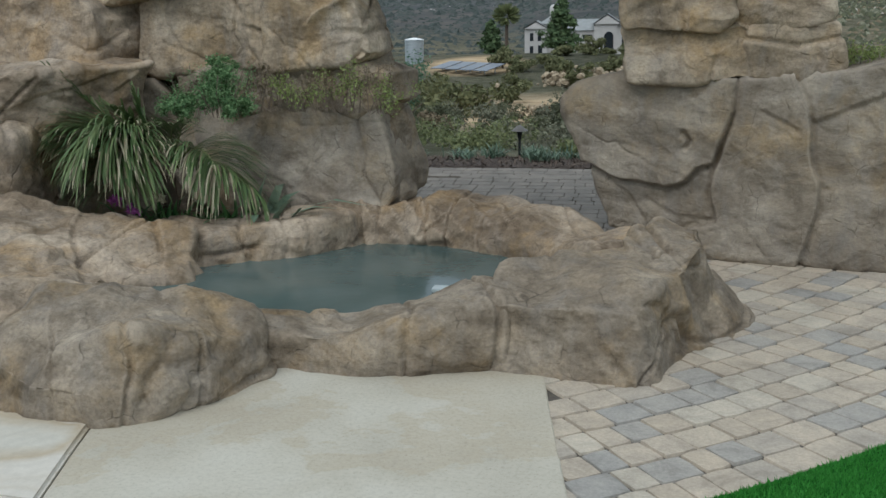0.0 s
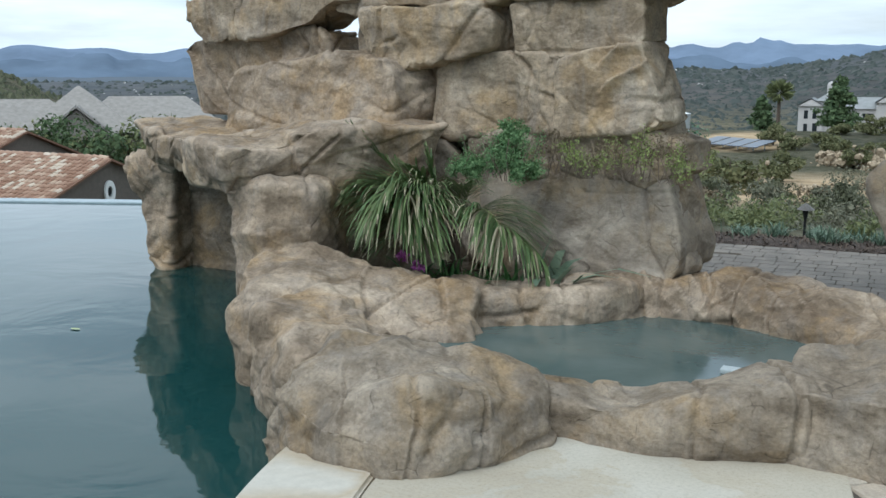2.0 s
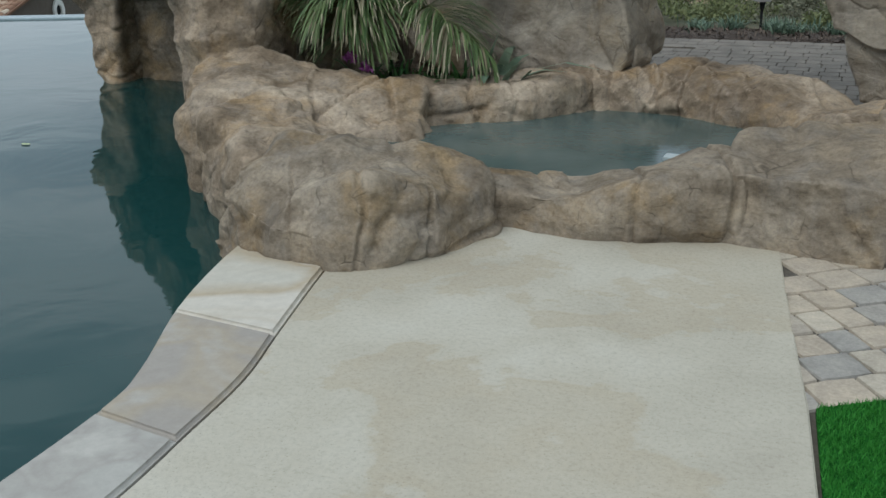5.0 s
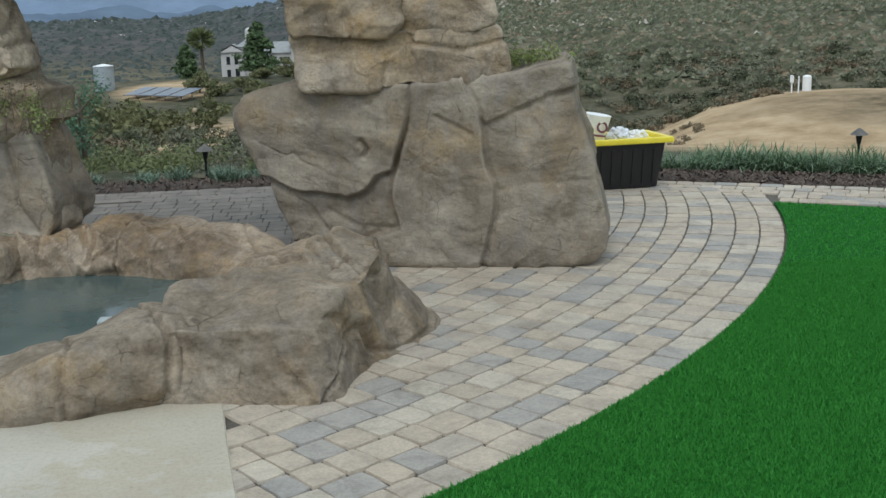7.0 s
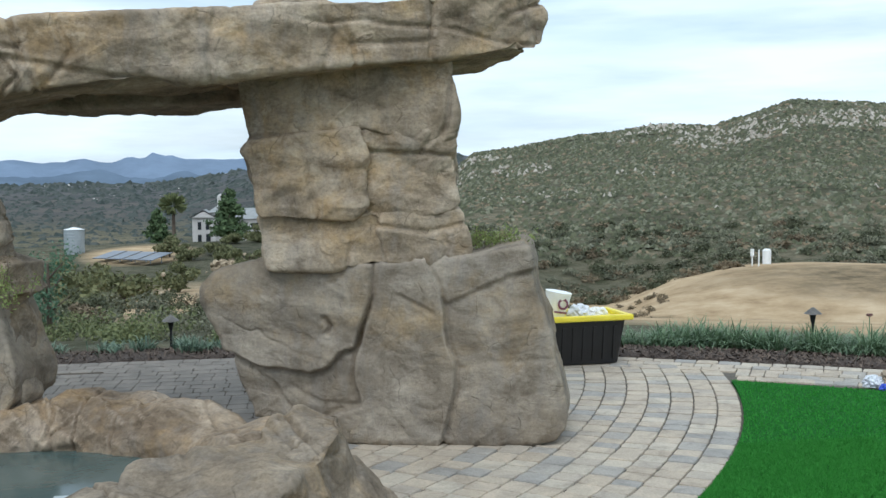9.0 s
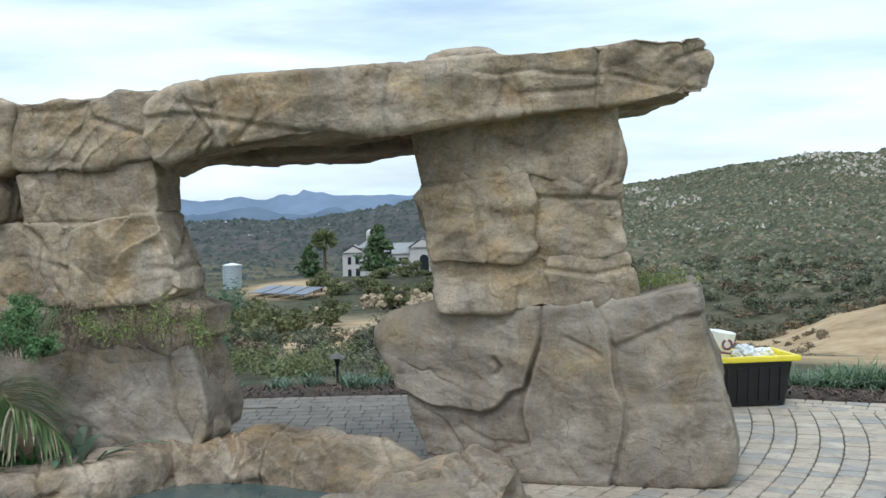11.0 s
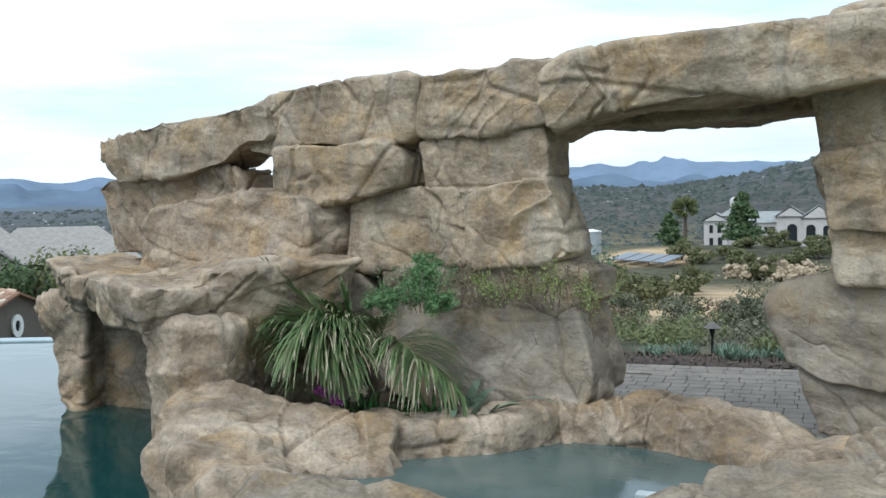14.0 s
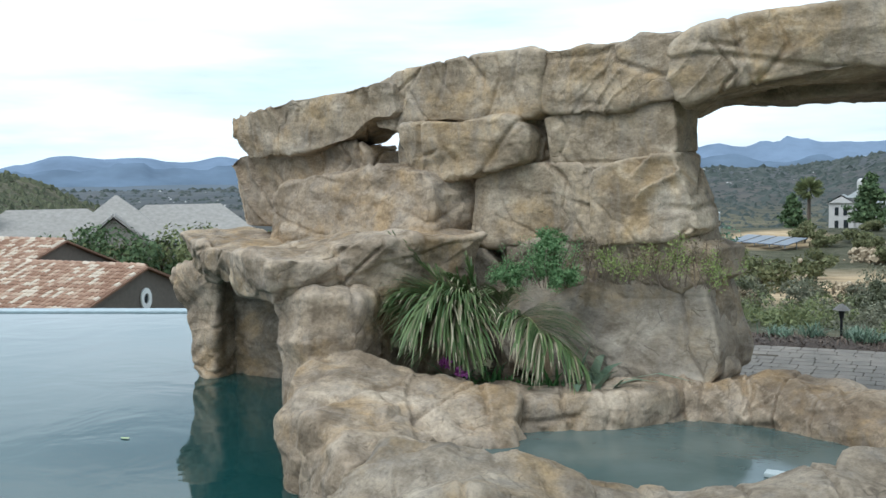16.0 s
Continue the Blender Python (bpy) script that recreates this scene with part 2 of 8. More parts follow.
    su = n.new("ShaderNodeMath")
    su.operation = "ADD"
    l.new(fl.outputs[0], su.inputs[0])
    l.new(mr.outputs[0], su.inputs[1])
    lb = n.new("ShaderNodeBump")
    lb.inputs["Distance"].default_value = 0.03
    here = ramp(n, [(0.5, (0.0, 0.0, 0.0)), (0.62, (0.3, 0.3, 0.3))])
    l.new(noise_tex(n, l, 1.8, 3, 0.5, v), here.inputs[0])
    l.new(here.outputs[0], lb.inputs["Strength"])
    l.new(su.outputs[0], lb.inputs["Height"])
    l.new(under, lb.inputs["Normal"])
    under = lb.outputs[0]
    sb = n.new("ShaderNodeBump")
    l.new(under, sb.inputs["Normal"])
    sb.inputs["Strength"].default_value, sb.inputs["Distance"].default_value = 0.45, 0.035
    l.new(stroke, sb.inputs["Height"])
    gb = n.new("ShaderNodeBump")
    gb.inputs["Strength"].default_value, gb.inputs["Distance"].default_value = 0.75, 0.014
    l.new(deep.outputs[0], gb.inputs["Height"])
    l.new(sb.outputs[0], gb.inputs["Normal"])
    l.new(gb.outputs[0], p.inputs["Normal"])
    return m


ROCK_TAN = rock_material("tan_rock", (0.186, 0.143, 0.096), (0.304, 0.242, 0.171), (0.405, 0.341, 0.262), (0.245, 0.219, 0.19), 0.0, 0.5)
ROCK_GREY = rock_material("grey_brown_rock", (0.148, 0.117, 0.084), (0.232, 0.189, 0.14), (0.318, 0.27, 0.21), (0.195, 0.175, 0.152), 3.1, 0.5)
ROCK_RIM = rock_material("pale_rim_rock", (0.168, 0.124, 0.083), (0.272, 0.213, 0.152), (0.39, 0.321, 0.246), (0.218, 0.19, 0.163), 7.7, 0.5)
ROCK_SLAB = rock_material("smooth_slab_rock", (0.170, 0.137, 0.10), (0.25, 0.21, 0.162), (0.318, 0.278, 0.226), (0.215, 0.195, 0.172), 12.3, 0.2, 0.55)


def plain(name, color, rough=0.6, metal=0.0, var=0.25, scale=8.0, bumps=0.0):
    m, n, l, p = node_mat(name)
    t = noise_tex(n, l, scale, 5, 0.6)
    r = ramp(n, [(0.3, tuple(c * (1 - var) for c in color)), (0.7, tuple(min(1, c * (1 + var)) for c in color))])
    l.new(t, r.inputs[0])
    l.new(r.outputs[0], p.inputs["Base Color"])
    p.inputs["Roughness"].default_value, p.inputs["Metallic"].default_value = rough, metal
    if bumps:
        bump(n, l, p, noise_tex(n, l, scale * 6, 6, 0.7), bumps, 0.01)
    return m


def island_mat(name, dark, light, rough=0.7, trans=0.0):
    m, n, l, p = node_mat(name)
    g = n.new("ShaderNodeNewGeometry")
    r = ramp(n, [(0.0, dark), (1.0, light)])
    l.new(g.outputs["Random Per Island"], r.inputs[0])
    l.new(r.outputs[0], p.inputs["Base Color"])
    p.inputs["Roughness"].default_value = rough
    p.inputs["Specular IOR Level"].default_value = 0.3
    if trans:
        t = n.new("ShaderNodeBsdfTranslucent")
        l.new(r.outputs[0], t.inputs["Color"])
        ms = n.new("ShaderNodeMixShader")
        ms.inputs[0].default_value = trans
        l.new(p.outputs[0], ms.inputs[1])
        l.new(t.outputs[0], ms.inputs[2])
        l.new(ms.outputs[0], n["Material Output"].inputs[0])
    return m


# ---- mesh helpers ----
def mesh_of(name, verts, faces, mat=None, smooth=True):
    me = bpy.data.meshes.new(name)
    me.from_pydata([tuple(v) for v in np.asarray(verts).tolist()], [], [tuple(f) for f in (faces.tolist() if hasattr(faces, "tolist") else faces)])
    if smooth:
        me.polygons.foreach_set("use_smooth", np.ones(len(me.polygons), bool))
    if mat:
        me.materials.append(mat)
    me.update()
    return me


def piece(name, me, parent=None, label="", m=None):
    ob = new(name, me)
    if parent:
        ob.parent = parent
    if m is not None:
        ob.matrix_basis = m
    if label:
        ob["label"] = label
    return ob


def part(name, bm, material, parent, label="", smooth=False):
    me = bpy.data.meshes.new(name)
    bm.to_mesh(me)
    bm.free()
    if smooth:
        me.polygons.foreach_set("use_smooth", np.ones(len(me.polygons), bool))
    me.materials.append(material)
    return piece(name, me, parent, label)


def empty(name, at, label, category, group="", kind=""):
    ob = new(name)
    ob.location = at
    return tagged(ob, label, category, group, kind)


def box_bm(bm, sx, sy, sz, m=None, bevel=0.0):
    r = bmesh.ops.create_cube(bm, size=1.0, matrix=(m or Matrix()) @ Matrix.Diagonal((sx, sy, sz, 1)))
    if bevel:
        es = list({e for v in r["verts"] for e in v.link_edges})
        bmesh.ops.bevel(bm, geom=es, offset=bevel, segments=2, affect="EDGES", profile=0.6)
    return bm


def cyl_bm(bm, r1, r2, h, m=None, seg=16):
    bmesh.ops.create_cone(bm, cap_ends=True, segments=seg, radius1=r1, radius2=r2, depth=h, matrix=m or Matrix())
    return bm


def chaikin(pts, times=2, cut=0.22):
    pts = np.array(pts, float)
    for _ in range(times):
        nxt = np.roll(pts, -1, 0)
        pts = np.stack([pts * (1 - cut) + nxt * cut, pts * cut + nxt * (1 - cut)], 1).reshape(-1, 2)
    return pts


def seg_dist(u, v, line):
    """Distance from points to a polyline, and on which side of it they lie."""
    best, side = np.full(len(u), 9e9), np.zeros(len(u))
    for (ax, ay), (bx, by) in zip(line[:-1], line[1:]):
        dx, dy = bx - ax, by - ay
        k = np.clip(((u - ax) * dx + (v - ay) * dy) / (dx * dx + dy * dy), 0, 1)
        ex, ey = u - ax - k * dx, v - ay - k * dy
        d = np.hypot(ex, ey)
        s = np.sign(dx * (v - ay) - dy * (u - ax))
        side = np.where(d < best, s, side)
        best = np.minimum(best, d)
    return best, side


def grid_normals(P):
    """Normals of a (rings, columns, 3) grid that is closed along its columns."""
    du = np.roll(P, -1, 1) - np.roll(P, 1, 1)
    dv = np.empty_like(P)
    dv[1:-1] = P[2:] - P[:-2]
    dv[0], dv[-1] = P[1] - P[0], P[-1] - P[-2]
    n = np.cross(du, dv)
    n /= np.maximum(np.linalg.norm(n, axis=2, keepdims=True), 1e-9)
    return n


def layers(h, seed, soft=0.05):
    """Flat layers, each set back or forward by chance; also how near a point lies to a joint."""
    i = np.floor(h).astype(np.int64)
    f = h - i
    z = np.zeros_like(i)
    k = np.clip((f - 0.5 + soft) / (2 * soft), 0, 1)
    k = k * k * (3 - 2 * k)
    r0, r1 = hash01(i, z, z, seed) * 2 - 1, hash01(i + 1, z, z, seed) * 2 - 1
    return r0 * (1 - k) + r1 * k, np.abs(f - 0.5)


def roughen(Q, N, seed, big, facet, cell, fine, crack, strata=0.0):
    """Moves points Q along N: swells, split layers, chiselled planes, torn creases, cracks, and grain."""
    warp = np.stack([fbm(Q * 2.4 + 5 * k, 3, seed + 60 + k) for k in range(3)], 1)
    X = Q + warp * 0.025
    pick = np.clip(vnoise(Q * 2.1 + 8, seed + 6) * 3, 0, 1)
    r = np.random.default_rng(seed + 300)
    t1, t2 = r.normal(0, 0.2, 3) + np.array((0, 0, 1.0)), r.normal(0, 0.25, 3) + np.array((1.0, 0.5, 0.0))
    lay1, j1 = layers(X @ t1 * 3.4 / (cell / 0.32) + 0.25 * planes(Q * 1.6, seed + 31), seed + 32, 0.03)
    lay2, j2 = layers(X @ t2 * 2.7 / (cell / 0.32) + 0.3 * planes(Q * 1.7, seed + 33), seed + 34, 0.03)
    lay3, _ = layers(X @ (t1 + 0.5 * t2) * 9.0 + 0.5 * planes(Q * 2.5, seed + 35), seed + 36, 0.06)
    # torn plaster: sawtooth creases along a slanting grain, in patches
    t3 = t1 * r.choice((-1, 1)) + t2 * r.uniform(0.4, 1.1)
    saw = (X @ t3 * 7.0 + 0.5 * planes(Q * 2.6, seed + 37) + 0.2 * planes(Q * 7, seed + 38)) % 1.0
    torn = np.clip(vnoise(Q * 1.6 + 2, seed + 39) * 3 - 0.5, 0, 1)
    d = big * 0.35 * fbm(Q * 1.1, 2, seed + 1)
    d += facet * (0.42 * lay1 + 0.30 * lay2 + 0.16 * lay3 * pick + 0.55 * torn * (saw ** 2.5 - 0.3))
    # hewn faces at four sizes, each in a grid of its own slant
    Y = Q + warp * 0.035
    for k, (freq, amp) in enumerate(((2.1, 1.0), (4.4, 1.25), (9.5, 0.6), (22.0, 0.12))):
        T, _ = np.linalg.qr(r.normal(0, 1, (3, 3)))
        cut = planes((Y * np.array((1.0, 1.0, 1.3))) @ T * freq * (0.36 / max(cell, 0.3)) ** 0.5 + 7.1 * k, seed + 41 + k)
        d += facet * amp * cut * (1.0 if k < 2 else 0.5 + 0.7 * pick)
    where = np.clip(vnoise(Q * 1.7, seed + 9) * 4 + 0.2, 0, 1)
    where2 = np.clip(vnoise(Q * 2.3 + 4, seed + 8) * 4 - 0.2, 0, 1)
    split = np.abs(planes(X * 1.7, seed + 21))
    d -= crack * 1.5 * np.exp(-(split / 0.02) ** 2) * where2
    d -= crack * 1.1 * np.exp(-(j1 / 0.035) ** 2) * where
    d -= crack * 1.1 * np.exp(-(j2 / 0.03) ** 2) * where2
    d += fine * 0.7 * fbm(Q * 15, 3, seed + 2, 0.65)
    if strata:
        layer = X[:, 2] * 8 + 0.8 * vnoise(Q * 1.3, seed + 4)
        d += strata * (np.abs((layer % 1.0) - 0.5) * 2 - 0.5)
    return Q + N * d[:, None]


def plate_cover(u, v, poly, soft):
    """1 inside an outline, 0 outside, over a short riser."""
    n = len(poly)
    d, _ = seg_dist(u, v, list(poly) + [poly[0]])
    odd = np.zeros(len(u), bool)
    for (ax, ay), (bx, by) in zip(poly, list(poly[1:]) + [poly[0]]):
        hit = ((ay > v) != (by > v)) & (u < (bx - ax) * (v - ay) / (by - ay + 1e-12) + ax)
        odd ^= hit
    k = np.clip(np.where(odd, d, -d) / soft, 0, 1)
    return k * k * (3 - 2 * k), np.where(odd, d, -d)


def rock_mesh(name, mat, origin, heading, outline, front, back, seed, big=0.03, facet=0.03, cell=0.32, fine=0.006, crack=0.012,
              power=5.0, step=0.016, cracks=(), grow=0.0, plates=()):
    """A closed rock: an outline in an upright plane, swelling out by front and back."""
    h = radians(heading)
    U = np.array((math.cos(h), math.sin(h), 0.0))
    V, N = np.array((0, 0, 1.0)), np.array((math.sin(h), -math.cos(h), 0.0))
    O = np.array((*origin, 0.0)) if len(origin) == 2 else np.array(origin)
    pts = chaikin(outline, 1)
    c0 = pts.mean(0)
    pts = pts + grow * (pts - c0) / np.maximum(np.linalg.norm(pts - c0, axis=1, keepdims=True), 0.05)
    if ((np.roll(pts, -1, 0) - pts)[:, 0] * (np.roll(pts, -1, 0) + pts)[:, 1]).sum() > 0:
        pts = pts[::-1]
    nxt = np.roll(pts, -1, 0)
    seg = np.linalg.norm(nxt - pts, axis=1)
    total = seg.sum()
    count = max(40, int(total / step))
    s = np.linspace(0, total, count, endpoint=False)
    cum = np.concatenate([[0], np.cumsum(seg)])
    k = np.clip(np.searchsorted(cum, s, "right") - 1, 0, len(pts) - 1)
    P = pts[k] + (nxt[k] - pts[k]) * ((s - cum[k]) / seg[k])[:, None]
    c = P.mean(0)
    w, ev = np.linalg.eigh(np.cov((P - c).T))
    ax = ev[:, 1]
    along, across = (P - c) @ ax, (P - c) @ ev[:, 0]
    half = max(0.0, (along.max() - along.min()) / 2 - (across.max() - across.min()) / 2 * 0.8)
    mid = (along.max() + along.min()) / 2
    S = c + np.outer(np.clip((along - mid) * 0.85, -half, half) + mid, ax)
    reach = np.linalg.norm(P - S, axis=1).mean()
    a = np.linspace(0, math.pi, 400)
    rho, hh = np.abs(np.sin(a)) ** (2 / power), np.sign(np.cos(a)) * np.abs(np.cos(a)) ** (2 / power)
    x, y = rho * reach, np.where(hh > 0, hh * front, hh * back)
    ln = np.concatenate([[0], np.cumsum(np.hypot(np.diff(x), np.diff(y)))])
    rings = max(14, int(ln[-1] / (step * 1.1)))
    q = np.interp(np.linspace(0, ln[-1], rings), ln, np.arange(400))
    rho, hh = np.interp(q, np.arange(400), rho), np.interp(q, np.arange(400), hh)
    uv = S[None] + rho[:, None, None] * (P - S)[None]
    dep = np.where(hh > 0, hh * front, hh * back)[:, None] * np.ones(count)[None]
    G = O + uv[..., :1] * U + uv[..., 1:] * V + dep[..., None] * N
    nor = grid_normals(G)
    if (nor[rings // 4] @ N).mean() < 0:
        nor = -nor
    nor[0], nor[-1] = N, -N
    Q = G.reshape(-1, 3)
    nn = nor.reshape(-1, 3)
    u, v = uv[..., 0].ravel(), uv[..., 1].ravel()
    facing = np.repeat(np.clip(hh * 3, 0, 1), count)
    ju, jv = u + 0.03 * vnoise(Q * 5, seed + 70), v + 0.03 * vnoise(Q * 5, seed + 71)
    add = np.zeros(len(Q))
    for line, depth, width in cracks:
        d, _ = seg_dist(ju, jv, line)
        add -= depth * np.exp(-(d / width) ** 2) * facing
    for line, height, soft_ in plates:
        k, d = plate_cover(ju, jv, line, soft_)
        add += (height * k - 0.35 * height * np.exp(-((d + 0.012) / 0.014) ** 2)) * facing
    Q = roughen(Q, nn, seed, big, facet, cell, fine, crack) + nn * add[:, None]
    idx = np.arange(rings * count).reshape(rings, count)
    A, B = idx[:-1], idx[1:]
    faces = np.stack([A, np.roll(A, -1, 1), np.roll(B, -1, 1), B], -1).reshape(-1, 4)
    me = mesh_of(name, Q, faces, mat)
    bm = bmesh.new()
    bm.from_mesh(me)
    bmesh.ops.remove_doubles(bm, verts=bm.verts, dist=0.0008)
    bmesh.ops.recalc_face_normals(bm, faces=bm.faces)
    bm.to_mesh(me)
    bm.free()
    return me


def even_mesh(bm, voxel, relax):
    """Joins the closed shells of bm into one even skin; its points, faces and normals."""
    me = bpy.data.meshes.new("tmp")
    bmesh.ops.triangulate(bm, faces=bm.faces)
    bm.to_mesh(me)
    bm.free()
    ob = bpy.data.objects.new("tmp", me)
    scene.collection.objects.link(ob)
    md = ob.modifiers.new("skin", "REMESH")
    md.mode, md.voxel_size = "VOXEL", voxel
    out = bpy.data.meshes.new_from_object(ob.evaluated_get(bpy.context.evaluated_depsgraph_get()))
    bpy.data.objects.remove(ob)
    bpy.data.meshes.remove(me)
    bm = bmesh.new()
    bm.from_mesh(out)
    for _ in range(relax):
        bmesh.ops.smooth_vert(bm, verts=bm.verts, factor=0.5, use_axis_x=True, use_axis_y=True, use_axis_z=True)
    bm.to_mesh(out)
    bm.free()
    k = len(out.vertices)
    Q, N = np.empty(k * 3), np.empty(k * 3)
    out.vertices.foreach_get("co", Q)
    out.vertex_normals.foreach_get("vector", N)
    return out, Q.reshape(-1, 3), N.reshape(-1, 3)


def finish_rock(me, name, Q, mat):
    me.vertices.foreach_set("co", Q.ravel())
    me.polygons.foreach_set("use_smooth", np.ones(len(me.polygons), bool))
    me.name = name
    me.materials.clear()
    me.materials.append(mat)
    me.update()
    return me


def line_dist(Q, line):
    """Distance of points to a polyline in space."""
    best = np.full(len(Q), 9e9)
    for a, b in zip(line[:-1], line[1:]):
        a, b = np.array(a, float), np.array(b, float)
        k = np.clip((Q - a) @ (b - a) / ((b - a) @ (b - a)), 0, 1)
        best = np.minimum(best, np.linalg.norm(Q - a - k[:, None] * (b - a), axis=1))
    return best


def hewn_mesh(name, mat, hulls, seed, voxel=0.0115, relax=2, big=0.02, facet=0.025, cell=0.36, fine=0.006, crack=0.014, strata=0.0, grooves=()):
    """A rock made of a few angular bodies grown into one."""
    bm = bmesh.new()
    for pts in hulls:
        vs = [bm.verts.new(p) for p in pts]
        res = bmesh.ops.convex_hull(bm, input=vs)
        bmesh.ops.delete(bm, geom=[v for v in {*res["geom_interior"], *res["geom_unused"]} if isinstance(v, bmesh.types.BMVert) and v.is_valid], context="VERTS")
    me, Q, N = even_mesh(bm, voxel, relax)
    add = np.zeros(len(Q))
    J = Q + 0.022 * np.stack([vnoise(Q * 6, seed + 70 + k) for k in range(3)], 1)
    for line, depth, width in grooves:
        add -= depth * np.exp(-line_dist(J, line) / width)
    return finish_rock(me, name, roughen(Q, N, seed, big, facet, cell, fine, crack, strata) + N * add[:, None], mat)


def block_mesh(name, mat, origin, heading, outline, front, back, seed, voxel=0.0105, relax=1, tilt=(0.0, 0.0), bevel=0.014, grow=0.014, big=0.02, facet=0.022, cell=0.45, fine=0.007,
               crack=0.018, strata=0.0, cracks=(), plates=(), folds=None):
    """A squared block: an upright outline with a flat, slightly tilted front and sharp arrises."""
    h = radians(heading)
    U, V, N0 = np.array((math.cos(h), math.sin(h), 0.0)), np.array((0, 0, 1.0)), np.array((math.sin(h), -math.cos(h), 0.0))
    O = np.array((*origin, 0.0))
    pts = chaikin(outline, 1, 0.12)
    c = pts.mean(0)
    pts = pts + grow * (pts - c) / np.maximum(np.linalg.norm(pts - c, axis=1, keepdims=True), 0.05)
    if ((np.roll(pts, -1, 0) - pts)[:, 0] * (np.roll(pts, -1, 0) + pts)[:, 1]).sum() > 0:
        pts = pts[::-1]
    bm = bmesh.new()
    rings = []
    for inset, dep in ((bevel, front), (0.0, front - bevel), (0.0, -back + bevel), (bevel, -back)):
        q = pts + (c - pts) / np.maximum(np.linalg.norm(c - pts, axis=1, keepdims=True), 0.05) * inset
        slope = (q - c) @ np.array(tilt) if dep > 0 else np.zeros(len(q))
        rings.append([bm.verts.new(O + p[0] * U + p[1] * V + (dep + k) * N0) for p, k in zip(q, slope)])
    for r0, r1 in zip(rings[:-1], rings[1:]):
        for k in range(len(r0)):
            bm.faces.new((r0[k], r0[(k + 1) % len(r0)], r1[(k + 1) % len(r0)], r1[k]))
    bm.faces.new(rings[0][::-1])
    bm.faces.new(rings[-1])
    bmesh.ops.recalc_face_normals(bm, faces=bm.faces)
    me, Q, N = even_mesh(bm, voxel, relax)
    u, v = (Q - O) @ U, (Q - O) @ V
    facing = np.clip(N @ N0 * 2, 0, 1)
    ju, jv = u + 0.025 * planes(Q * 6, seed + 70), v + 0.025 * planes(Q * 6, seed + 71)
    add = np.zeros(len(Q))
    for line, depth, width in cracks:
        d, _ = seg_dist(ju, jv, line)
        add -= depth * np.exp(-d / (width * 0.75)) * facing
    for line, height, soft_ in plates:
        k, d = plate_cover(ju, jv, line, soft_)
        add += (height * k - 0.35 * height * np.exp(-((d + 0.012) / 0.014) ** 2)) * facing
    if folds:
        turn, period, depth = folds[:3]
        ph = (u * math.cos(turn) + v * math.sin(turn)) / period + 0.7 * vnoise(Q * 2.2, seed + 72) + 0.3 * vnoise(Q * 6, seed + 73)
        cover = np.clip(vnoise(Q * 1.8, seed + 74) * 3 + 0.8, 0, 1)
        if len(folds) > 3:
            cover = plate_cover(ju, jv, folds[3], 0.08)[0]
        add += depth * ((ph % 1.0) ** 2.2 - 0.4) * facing * cover
    return finish_rock(me, name, roughen(Q, N, seed, big, facet, cell, fine, crack, strata) + N * add[:, None], mat)


def catmull(pts, per):
    p = np.array(pts, float)
    p = np.vstack([2 * p[0] - p[1], p, 2 * p[-1] - p[-2]])
    out = []
    for i in range(1, len(p) - 2):
        for t in np.linspace(0, 1, per, endpoint=False):
            a, b, c, d = p[i - 1], p[i], p[i + 1], p[i + 2]
            out.append(0.5 * (2 * b + (c - a) * t + (2 * a - 5 * b + 4 * c - d) * t * t + (3 * b - a - 3 * c + d) * t ** 3))
    out.append(p[-2])
    return np.array(out)


